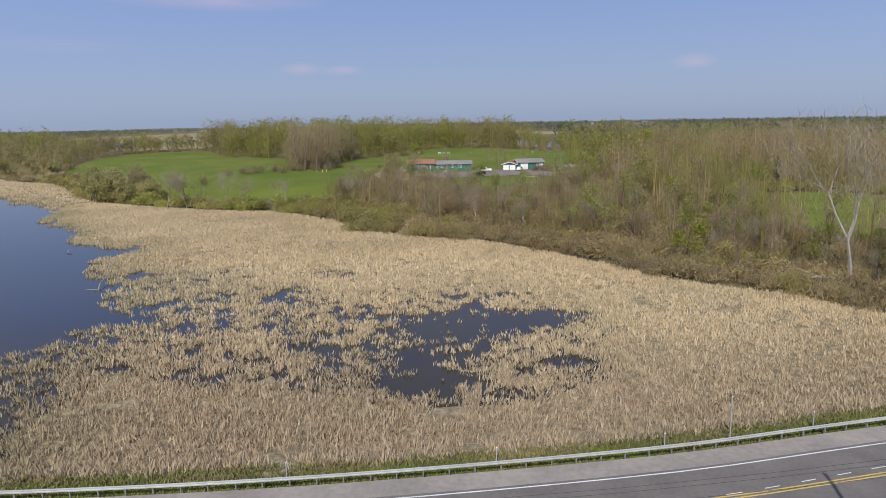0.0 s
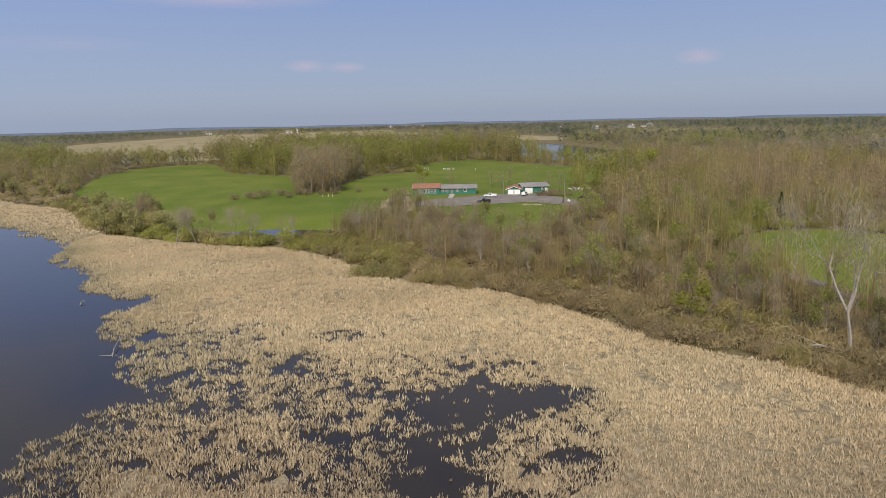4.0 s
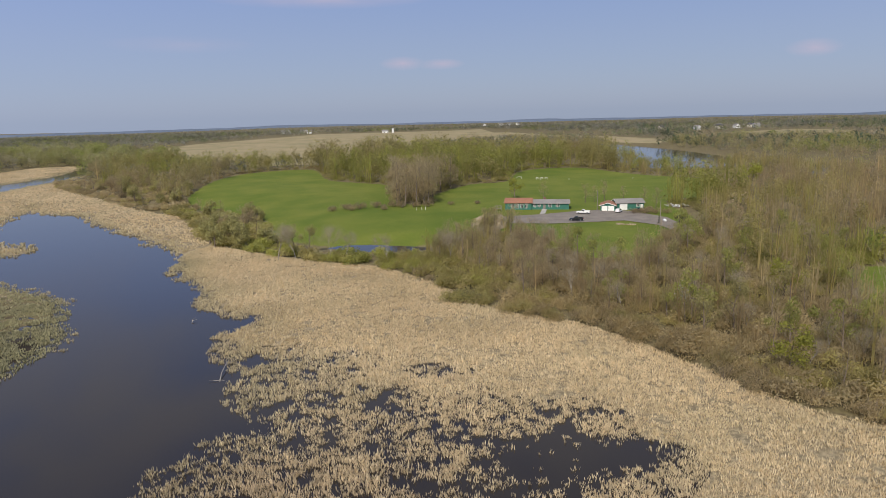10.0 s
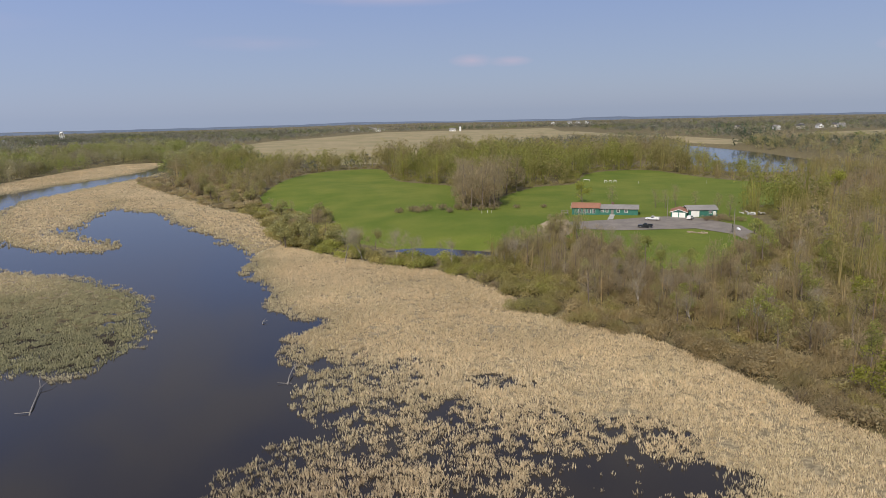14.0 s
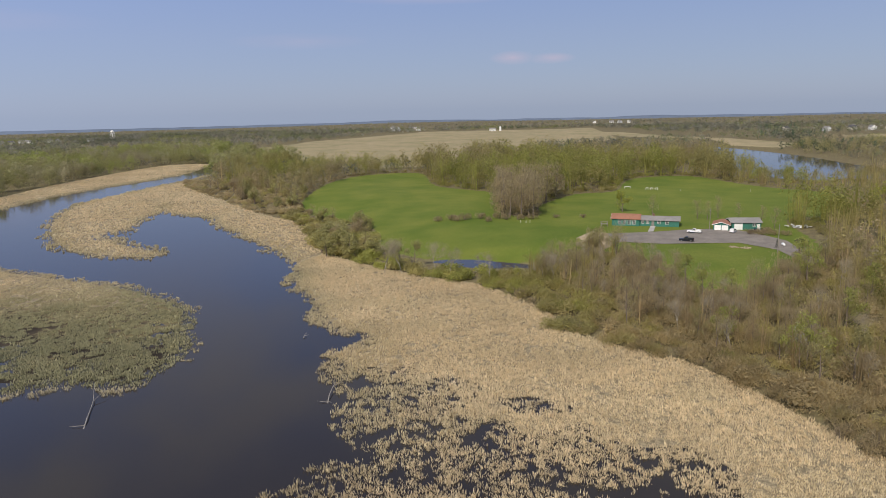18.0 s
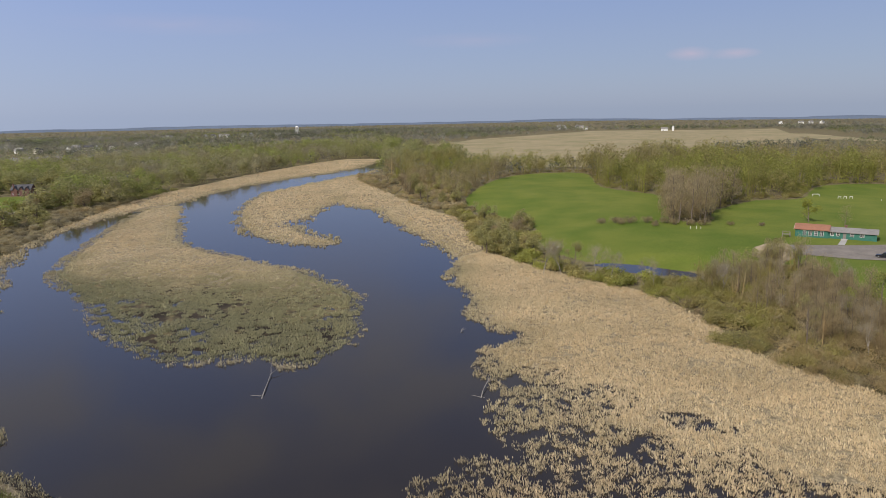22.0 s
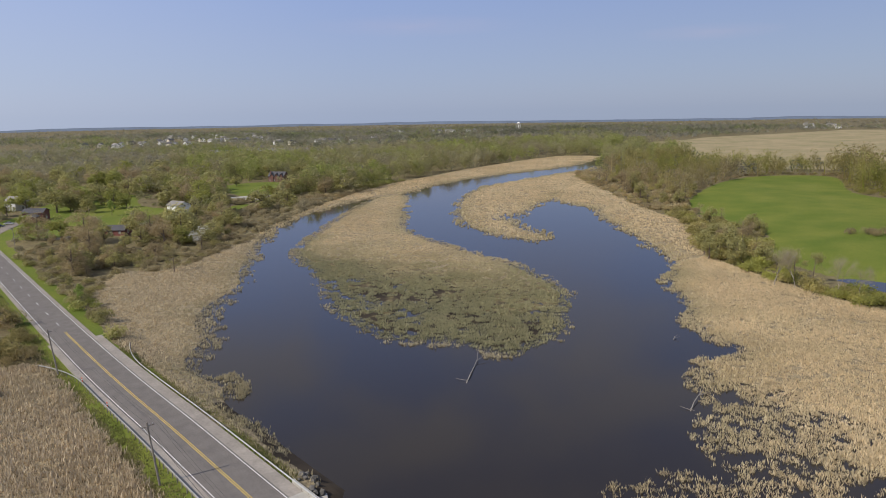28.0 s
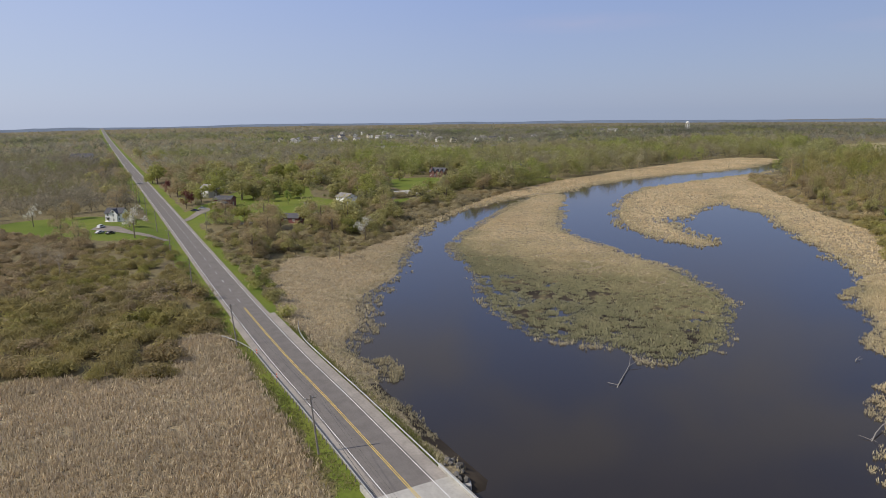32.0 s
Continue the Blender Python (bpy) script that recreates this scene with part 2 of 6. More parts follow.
def ground_material():
    """Soil, leaf litter, mown grass, stubble and reed litter, parted by smooth weights on the ground with ragged borders."""
    m = bpy.data.materials.new("ground cover")
    m.use_nodes = True
    nt, ln = m.node_tree.nodes, m.node_tree.links
    b = nt["Principled BSDF"]
    b.inputs["Roughness"].default_value = 0.95
    b.inputs["Specular IOR Level"].default_value = 0.15
    geo = nt.new("ShaderNodeNewGeometry")

    def noise_tex(scale, detail=4):
        t = nt.new("ShaderNodeTexNoise")
        t.inputs["Scale"].default_value, t.inputs["Detail"].default_value = scale, detail
        ln.new(geo.outputs["Position"], t.inputs["Vector"])
        return t.outputs[0]

    def two(c1, c2, fac):
        r = nt.new("ShaderNodeValToRGB")
        r.color_ramp.elements[0].position, r.color_ramp.elements[1].position = 0.35, 0.65
        r.color_ramp.elements[0].color, r.color_ramp.elements[1].color = (*c1, 1), (*c2, 1)
        ln.new(fac, r.inputs[0])
        return r.outputs[0]

    big, mid, fine = noise_tex(0.018), noise_tex(0.16), noise_tex(1.7)
    edge = noise_tex(0.35, 5)
    mixed = nt.new("ShaderNodeMath")
    mixed.operation = "MULTIPLY_ADD"
    mixed.inputs[1].default_value = 0.5
    half = nt.new("ShaderNodeMath")
    half.operation = "MULTIPLY"
    half.inputs[1].default_value = 0.5
    ln.new(big, half.inputs[0])
    ln.new(noise_tex(0.07, 5), mixed.inputs[0])
    ln.new(half.outputs[0], mixed.inputs[2])
    two_scales = mixed.outputs[0]
    fine_mid = noise_tex(0.6, 6)
    out = two((0.125, 0.10, 0.058), (0.20, 0.17, 0.085), fine_mid)
    for name, c1, c2, fac in (("lawn", (0.092, 0.134, 0.018), (0.165, 0.185, 0.034), two_scales), ("stubble", (0.235, 0.21, 0.105), (0.37, 0.295, 0.175), two_scales), ("reed", (0.19, 0.155, 0.098), (0.33, 0.27, 0.168), fine), ("mud", (0.03, 0.024, 0.018), (0.06, 0.047, 0.034), mid)):
        a = nt.new("ShaderNodeAttribute")
        a.attribute_name = name
        s = nt.new("ShaderNodeMath")
        s.operation = "MULTIPLY_ADD"
        s.inputs[1].default_value = 0.55
        ln.new(edge, s.inputs[0])
        ln.new(a.outputs["Fac"], s.inputs[2])
        r = nt.new("ShaderNodeMapRange")
        r.inputs["From Min"].default_value, r.inputs["From Max"].default_value = 0.72, 0.82
        ln.new(s.outputs[0], r.inputs["Value"])
        mix = nt.new("ShaderNodeMixRGB")
        ln.new(r.outputs[0], mix.inputs[0])
        ln.new(out, mix.inputs[1])
        ln.new(two(c1, c2, fac), mix.inputs[2])
        out = mix.outputs[0]
    mul = nt.new("ShaderNodeVectorMath")
    mul.operation = "SCALE"
    rng = nt.new("ShaderNodeMapRange")
    rng.inputs["To Min"].default_value, rng.inputs["To Max"].default_value = 0.7, 1.3
    ln.new(fine, rng.inputs["Value"])
    ln.new(out, mul.inputs[0])
    ln.new(rng.outputs[0], mul.inputs["Scale"])
    ln.new(mul.outputs[0], b.inputs["Base Color"])
    bump = nt.new("ShaderNodeBump")
    bump.inputs["Strength"].default_value, bump.inputs["Distance"].default_value = 0.15, 0.2
    ln.new(fine, bump.inputs["Height"])
    ln.new(bump.outputs[0], b.inputs["Normal"])
    return m


M_GROUND = ground_material()


# ---- plan ----
def curve_through(points, closed=False, steps=4):
    """A smooth line through plan points."""
    p = np.array(points, float)
    n = len(p)
    out = []
    for i in range(n if closed else n - 1):
        if closed:
            a, b, c, d = p[(i - 1) % n], p[i], p[(i + 1) % n], p[(i + 2) % n]
        else:
            a, b, c, d = p[max(i - 1, 0)], p[i], p[i + 1], p[min(i + 2, n - 1)]
        for k in range(steps):
            t = k / steps
            out.append(0.5 * (2 * b + (c - a) * t + (2 * a - 5 * b + 4 * c - d) * t * t + (3 * b - a - 3 * c + d) * t ** 3))
    if not closed:
        out.append(p[-1])
    return np.array(out)


ROAD = curve_through([(-3200, -118), (-1715, -54), (-887, -15), (-370, 11), (-168, 21), (-102, 25.8), (-72, 28), (-40, 30.6), (-15, 33.6), (9, 38.4), (25, 43.0), (60, 54), (150, 86), (500, 220)], steps=6)
MARSH = curve_through([(-190, 31), (-236, 46), (-232, 62), (-262, 97), (-300, 132), (-352, 184), (-405, 255), (-440, 330), (-470, 392), (-520, 550), (-470, 570), (-400, 480), (-362, 404), (-264, 327), (-206, 285), (-178, 270), (-152, 238), (-130, 212), (-108, 199), (-82, 188), (-62, 183), (-42, 168), (-22, 145), (-4, 137), (8, 126), (20, 112), (30, 100), (41, 95), (52, 84), (90, 90), (80, 70), (10, 40), (-60, 30)], True)
POND = curve_through([(-40, 30), (-44, 50), (-50, 66), (-52, 76), (-48, 83), (-54, 92), (-57, 100), (-69, 112), (-74, 121), (-70, 130), (-85, 135), (-96, 148), (-113, 166), (-124, 183), (-150, 208), (-202, 245), (-231, 270), (-263, 279), (-300, 310), (-352, 385), (-395, 458), (-425, 540), (-455, 540), (-424, 470), (-412, 400), (-400, 335), (-378, 280), (-352, 238), (-346, 205), (-330, 178), (-298, 136), (-255, 104), (-214, 82), (-193, 73), (-173, 55), (-150, 48), (-135, 39), (-120, 43), (-112, 34), (-100, 36), (-88, 35), (-76, 36), (-72, 24)], True)
ISLAND = curve_through([(-350, 235), (-330, 226), (-278, 189), (-240, 165), (-194, 157), (-164, 155), (-134, 145), (-120, 136), (-105, 118), (-99, 104), (-98, 93), (-106, 89), (-114, 86), (-124, 77), (-137, 77), (-154, 79), (-177, 88), (-213, 98), (-234, 106), (-270, 135), (-310, 172), (-350, 212)], True)
PENINSULA = curve_through([(-290, 320), (-330, 400), (-385, 470), (-382, 416), (-372, 373), (-356, 309), (-318, 255), (-275, 215), (-239, 191), (-222, 185), (-196, 184), (-184, 187), (-187, 199), (-206, 205), (-221, 211), (-238, 232), (-256, 256), (-266, 276)], True)
LAWN = curve_through([(-215, 337), (-238, 433), (-201, 469), (-157, 393), (-108, 362), (-84, 292), (-68, 289), (-74, 322), (-65, 369), (-47, 386), (-45, 454), (-12, 478), (14, 441), (33, 416), (60, 393), (57, 345), (48, 318), (33, 303), (30, 285), (36, 246), (30, 213), (20, 198), (14, 184), (2, 178), (-6, 196), (-20, 214), (-41, 217), (-78, 208), (-110, 222), (-136, 262), (-182, 290)], True, 4)
EAST_LAWN = curve_through([(58, 172), (55, 155), (54, 138), (60, 125), (72, 124), (96, 150), (96, 172), (86, 181), (74, 182)], True, 4)
STUBBLE_FAR = np.array([(-200, 1260), (-118, 1081), (-2, 985), (24, 850), (70, 780), (95, 860), (20, 1010), (-60, 1080), (-150, 1260)], float)
STUBBLE_EAST = np.array([(120, 900), (230, 860), (420, 1000), (300, 1150), (150, 1050)], float)
STUBBLE = np.array([(-600, 820), (-620, 1000), (-600, 1460), (-250, 1570), (-118, 1000), (-150, 930), (-195, 800), (-180, 600), (-215, 520), (-262, 505), (-320, 540), (-430, 640), (-480, 660)], float)
WEST_LAWN = curve_through([(-426, 48), (-396, 38), (-372, 24), (-322, 22), (-312, 44), (-320, 64), (-334, 92), (-352, 106), (-392, 92), (-450, 102), (-500, 94), (-560, 82), (-560, 62), (-470, 66)], True, 3)
MEADOW = curve_through([(-452, 150), (-470, 176), (-466, 196), (-440, 214), (-412, 204), (-386, 172), (-368, 142), (-356, 118), (-345, 116), (-350, 136), (-376, 150), (-410, 150)], True, 3)
SOUTH_LAWN = curve_through([(-352, -60), (-360, -20), (-324, 6), (-285, 8), (-288, -14), (-312, -42)], True, 3)
SOUTH_REED = curve_through([(-139, -30), (-133, -9), (-130, 2), (-151, 4), (-149, 14), (-121, 15), (-85, 17), (-70, 16), (-50, 10), (-60, -50), (-110, -60)], True, 3)
BACK_POND = curve_through([(-88, 209), (-74, 216), (-60, 215), (-46, 217), (-42, 212), (-54, 204), (-74, 201)], True, 3)
FAR_POND = curve_through([(-4, 870), (30, 820), (60, 755), (86, 690), (110, 600), (150, 520), (200, 452), (260, 430), (300, 380), (180, 392), (120, 450), (92, 500), (66, 482), (42, 492), (24, 540), (10, 640), (2, 740), (-10, 800)], True, 3)


def inside(poly, x, y):
    r = np.zeros(x.shape, bool)
    x1, y1 = poly[-1]
    for x2, y2 in poly:
        if y1 != y2:
            c = ((y1 > y) != (y2 > y)) & (x < (x2 - x1) * (y - y1) / (y2 - y1) + x1)
            r ^= c
        x1, y1 = x2, y2
    return r


def away(line, x, y, closed=True):
    """Distance from points to a line of the plan."""
    best = np.full(x.shape, 1e18)
    pts = list(line) + ([line[0]] if closed else [])
    for (x1, y1), (x2, y2) in zip(pts[:-1], pts[1:]):
        dx, dy = x2 - x1, y2 - y1
        t = np.clip(((x - x1) * dx + (y - y1) * dy) / (dx * dx + dy * dy + 1e-9), 0, 1)
        best = np.minimum(best, (x - x1 - t * dx) ** 2 + (y - y1 - t * dy) ** 2)
    return np.sqrt(best)


def signed(poly, x, y):
    """Distance to the border of an area, positive within it."""
    d = away(poly, x, y)
    return np.where(inside(poly, x, y), d, -d)


def value_noise(x, y, size, seed=0):
    gx, gy = x / size, y / size
    ix, iy = np.floor(gx).astype(np.int64), np.floor(gy).astype(np.int64)
    fx, fy = gx - ix, gy - iy
    fx, fy = fx * fx * (3 - 2 * fx), fy * fy * (3 - 2 * fy)

    def h(a, b):
        v = np.sin(a * 127.1 + b * 311.7 + seed * 74.7) * 43758.5453
        return v - np.floor(v)

    return (h(ix, iy) * (1 - fx) + h(ix + 1, iy) * fx) * (1 - fy) + (h(ix, iy + 1) * (1 - fx) + h(ix + 1, iy + 1) * fx) * fy


def ease(v, lo, hi):
    t = np.clip((v - lo) / (hi - lo), 0, 1)
    return t * t * (3 - 2 * t)


BRIDGE = (-75.0, -38.0)
ROAD_Z = 2.2


def road_y(x):
    return np.interp(x, ROAD[:, 0], ROAD[:, 1])


def height(x, y):
    """The ground's height."""
    x, y = np.asarray(x, float), np.asarray(y, float)
    marsh = signed(MARSH, x, y)
    south = np.where(y < road_y(x), 1.0, 0.0)
    rise = 4.4 * ease(-marsh, 0, 75)
    rise = np.where(south > 0, 0.5 + 1.6 * ease(away(ROAD[60:], x, y, False), 60, 200) + 1.0 * ease(-x, 150, 300), rise)
    west = ease(-x, 230, 330) * (1 - south)
    rise = rise * (1 - 0.4 * west * (marsh < 0))
    mat = 0.24 * ease(marsh, 0, 3) * (1 - ease(wetness(x, y), 0.05, 0.26)) * (1 - flooded(x, y))
    z = 0.12 + mat + rise + 1.2 * (value_noise(x, y, 170, 3) - 0.5) * ease(-marsh, 30, 200)
    water = np.minimum(signed(POND, x, y), np.minimum(-signed(ISLAND, x, y), -signed(PENINSULA, x, y)))
    z = z - 1.4 * ease(water, -6.5, 2.5) * (marsh > -12) * (z < 1.2)
    back = signed(BACK_POND, x, y)
    z = np.where(back > -10, z * (1 - ease(back, -10, 0)) + (0.75 - 0.7 * ease(back, 0, 4)) * ease(back, -10, 0), z)
    far = signed(FAR_POND, x, y)
    z = np.where(far > -20, z * (1 - ease(far, -20, 0)) + (2.0 - 1.0 * ease(far, 0, 6)) * ease(far, -20, 0), z)
    yard = np.hypot(x + 5, y - 262)
    z = np.where(yard < 75, z + (4.4 - z) * (1 - ease(yard, 42, 75)), z)
    far_off = np.hypot(x, y)
    z = z - 42 * ease(far_off, 1300, 4700) + 9 * ease(far_off, 2600, 4200) * value_noise(x, y, 900, 77)
    z = z - 0.4 * ease(wetness(x, y) + 0.3 * (value_noise(x, y, 8, 51) - 0.5), 0.14, 0.4) * (marsh > 1) * ~inside(ISLAND, x, y)
    z = z - 0.3 * ease(flooded(x, y) * (0.35 + 0.7 * value_noise(x, y, 9, 52) + 0.3 * value_noise(x, y, 30, 53)), 0.75, 1.0)
    d = away(ROAD, x, y, False)
    bank = ease(15 - d, 0, 8)
    span = ease(x, BRIDGE[0] - 1, BRIDGE[0] + 3) * ease(-x, -BRIDGE[1] - 1, -BRIDGE[1] + 3)
    span = span * (d < 17)
    bank = bank * (1 - span)
    z = z * (1 - bank) + (ROAD_Z - 0.25) * bank
    return np.where(span > 0.5, np.minimum(z, -0.9), z)


def mesh_from(name, verts, faces, mat, smooth=False, tint=None, attrs=None):
    """One mesh from arrays: verts (n, 3), faces (m, k); attributes by vertex."""
    me = bpy.data.meshes.new(name)
    verts, faces = np.asarray(verts, np.float32), np.asarray(faces, np.int32)
    k = faces.shape[1]
    me.vertices.add(len(verts))
    me.vertices.foreach_set("co", verts.ravel())
    me.loops.add(faces.size)
    me.loops.foreach_set("vertex_index", faces.ravel())
    me.polygons.add(len(faces))
    me.polygons.foreach_set("loop_start", np.arange(0, faces.size, k, dtype=np.int32))
    me.polygons.foreach_set("use_smooth", np.full(len(faces), smooth))
    if tint is not None:
        at = me.color_attributes.new("tint", "FLOAT_COLOR", "POINT")
        at.data.foreach_set("color", np.concatenate([tint, np.ones((len(tint), 1))], 1).astype(np.float32).ravel())
    for key, v in (attrs or {}).items():
        at = me.attributes.new(key, "FLOAT", "POINT")
        at.data.foreach_set("value", np.asarray(v, np.float32).ravel())
    me.update(calc_edges=True)
    me.materials.append(mat)
    return me


def axis_steps(parts):
    out = []
    for lo, hi, step in parts:
        out += list(np.arange(lo, hi, step))
    return np.array(out + [parts[-1][1]], float)


def verge(x, y):
    """How far the mown verge reaches from the road's centre line."""
    wide = 10.0 - (1.6 + 1.8 * ease(-x, 34, 50) * ease(x, -185, -160)) * (y > road_y(x)) - 2.6 * ease(-x, 60, 90) * ease(x, -190, -150) * (y < road_y(x))
    return wide + 1.2 * (value_noise(x, y, 6, 17) - 0.5)


def build_ground():
    xs = axis_steps([(-4900, -1500, 170), (-1500, -560, 26), (-560, -300, 6), (-300, 110, 3.3), (110, 320, 9), (320, 1500, 40), (1500, 4900, 170)])
    ys = axis_steps([(-4900, -600, 170), (-600, -120, 20), (-120, -20, 6), (-20, 300, 3.3), (300, 520, 6), (520, 1700, 22), (1700, 4900, 170)])
    gx, gy = np.meshgrid(xs, ys)
    x, y = gx.ravel(), gy.ravel()
    z = height(x, y)
    n, m = len(ys), len(xs)
    i = np.arange((n - 1) * (m - 1))
    a = (i // (m - 1)) * m + i % (m - 1)
    faces = np.stack([a, a + 1, a + 1 + m, a + m], 1)

    def weight(d, soft=5.0):
        return np.clip(0.5 + d / (2 * soft), 0, 1)

    lawn = np.maximum.reduce([weight(signed(p, x, y)) for p in (LAWN, EAST_LAWN, WEST_LAWN, MEADOW, SOUTH_LAWN)])
    d = away(ROAD, x, y, False)
    lawn = np.maximum(lawn, weight(verge(x, y) - d, 2.0) * (x < 420))
    marsh, south = signed(MARSH, x, y), signed(SOUTH_REED, x, y)
    reed = np.maximum(weight(marsh, 3), weight(south, 3)) * (d > verge(x, y)) * (1 - 0.9 * flooded(x, y))
    water = np.minimum(signed(POND, x, y), np.minimum(-signed(ISLAND, x, y), -signed(PENINSULA, x, y)))
    mud = weight(water, 2.0) * (marsh > -5)
    mud = np.maximum(mud, flooded(x, y) * (0.42 + 0.35 * value_noise(x, y, 8, 52)))
    mud = np.maximum(mud, ease(wetness(x, y) + 0.3 * (value_noise(x, y, 8, 51) - 0.5), 0.14, 0.44) * (marsh > 0))
    stubble = np.maximum.reduce([weight(signed(q, x, y), 8) for q in (STUBBLE, STUBBLE_FAR, STUBBLE_EAST)])
    me = mesh_from("ground", np.stack([x, y, z], 1), faces, M_GROUND, True, attrs={"lawn": lawn, "reed": reed, "stubble": stubble, "mud": mud})
    return tagged(new("ground", me), "gently rolling ground with lawns, leaf litter and marsh", "ground", kind="structure")


def wetness(x, y):
    """How open the reed stand is, smooth: about 0.5 and more where water lies between the stems."""
    wet = np.zeros_like(x)
    for px, py, rx, ry, s in ((-16, 80, 34, 24, 0.50), (-42, 82, 15, 26, 0.46), (-48, 104, 15, 16, 0.46), (-6, 80, 12, 10, 0.98), (4, 84, 9, 5, 0.92), (-8, 70, 7, 6, 1.0), (-7, 63, 6, 6, 0.9), (-17, 83, 6, 8, 0.62), (-14, 72, 9, 5, 0.70), (-31, 94, 6, 8, 0.62), (-41, 94, 7, 6, 0.55), (-38, 79, 5, 3, 0.78), (-28.5, 62.5, 3, 2.2, 0.85), (-26, 108, 8, 4, 0.50), (7, 68, 5, 3, 0.62), (-1, 60, 5, 3, 0.62), (-46, 83, 7, 2.6, 0.82), (-58, 106, 10, 9, 0.62), (-235, 225, 16, 14, 0.6), (-200, 235, 14, 10, 0.5), (-165, 60, 8, 8, 0.55)):
        wet = np.maximum(wet, s * np.exp(-(((x - px) / rx) ** 2 + ((y - py) / ry) ** 2)))
    return wet


def flooded(x, y):
    """How far the low near side of the island stands in the water."""
    return ease(signed(ISLAND, x, y), 0, 5) * ease(0.35 * x - y, -235, -148)


def pool(x, y):
    """How bare of reeds a spot is, with ragged gaps down to the size of a tuft."""
    grain = 0.25 * value_noise(x, y, 7.0, 5) + 0.35 * value_noise(x, y, 2.6, 8) + 0.4 * value_noise(x, y, 1.1, 9)
    return np.clip((wetness(x, y) * 1.2 - 0.85 * grain) * 2.0 + 0.18, 0, 1)


# ---- ground, water ----
build_ground()


def sheet(name, poly, z, mat, label, category, step=None):
    """A flat area of the plan as one mesh."""
    bm = bmesh.new()
    vs = [bm.verts.new((float(a), float(b), z)) for a, b in poly]
    f = bm.faces.new(vs)
    if f.normal.z < 0:
        f.normal_flip()
    bmesh.ops.triangulate(bm, faces=bm.faces[:])
    me = bpy.data.meshes.new(name)
    bm.to_mesh(me)
    bm.free()
    me.materials.append(mat)
    return tagged(new(name, me), label, category, kind="structure")


sheet("water", [(-620, -5), (60, 22), (70, 100), (-20, 150), (-180, 300), (-380, 600), (-620, 640)], 0.0, M_WATER, "still dark marsh water with faint ripples", "water")
sheet("water_back_pond", BACK_POND, 0.45, M_WATER, "small pool of water below the lawn", "water")
sheet("water_far_pond", FAR_POND, 1.75, M_WATER, "distant pale river reach behind the woods", "water")


# ---- the ridge beyond the last woods, haze blue painted into its colour ----
M_RIDGE = material("far wooded ridge in painted haze", (0.13, 0.165, 0.225), 0.95, vary=0.1, scale=0.01, stain=0.08)
angle = np.linspace(radians(20), radians(205), 260)
ridge_top = -26 + 9 * value_noise(angle * 40, angle * 0, 3.0, 91) + 4 * value_noise(angle * 40, angle * 0, 0.7, 92)
ridge_v = np.concatenate([np.stack([np.cos(angle) * 4780, np.sin(angle) * 4780, ridge_top - 40], 1), np.stack([np.cos(angle) * 4840, np.sin(angle) * 4840, ridge_top], 1), np.stack([np.cos(angle) * 4890, np.sin(angle) * 4890, ridge_top - 40], 1)])
i = np.arange(len(angle) - 1)
ridge_f = np.concatenate([np.stack([k + i + 1, k + i, k + len(angle) + i, k + len(angle) + i + 1], 1) for k in (0, len(angle))])
tagged(new("backdrop", mesh_from("backdrop", ridge_v, ridge_f, M_RIDGE, True)), "low ridge along the horizon, its blue-grey haze painted in", "hills", kind="structure")


# ---- scattered growth ----
rng = np.random.default_rng(7)


def triangles(centres, size, rng, upright=0.0, slim=1.0):
    """A small triangle at each centre, turned at random; upright: how far it stands up; slim: width to length."""
    n = len(centres)
    d = rng.normal(size=(n, 3))
    d /= np.linalg.norm(d, axis=1, keepdims=True)
    d[:, 2] = np.abs(d[:, 2])
    d = d * (1 - upright) + np.array([0, 0, 1.0]) * upright
    d /= np.linalg.norm(d, axis=1, keepdims=True)
    s = np.cross(d, rng.normal(size=(n, 3)))
    s /= np.linalg.norm(s, axis=1, keepdims=True) + 1e-9
    size = np.broadcast_to(size, (n,))[:, None]
    a, b, c = centres - s * size * slim * 0.5 - d * size * 0.5, centres + s * size * slim * 0.5 - d * size * 0.5, centres + d * size * 0.5
    return np.stack([a, b, c], 1).reshape(-1, 3), np.arange(3 * n).reshape(-1, 3)


def tube(points, radii, sides=4):
    points = np.asarray(points, float)
    vs, fs = [], []
    for k, (p, r) in enumerate(zip(points, radii)):
        d = points[min(k + 1, len(points) - 1)] - points[max(k - 1, 0)]
        d = d / (np.linalg.norm(d) + 1e-9)
        u = np.cross(d, (0.3, 0.9, 0.1))
        u /= np.linalg.norm(u) + 1e-9
        v = np.cross(d, u)
        for j in range(sides):
            a = 2 * math.pi * j / sides
            vs.append(p + r * (math.cos(a) * u + math.sin(a) * v))
        if k:
            o = (k - 1) * sides
            for j in range(sides):
                q = (j + 1) % sides
                fs += [(o + j, o + q, o + sides + q), (o + j, o + sides + q, o + sides + j)]
    return np.array(vs), np.array(fs)


def merge(pieces):
    vs, fs, o = [], [], 0
    for v, f in pieces:
        vs.append(v)
        fs.append(f + o)
        o += len(v)
    return np.concatenate(vs), np.concatenate(fs)


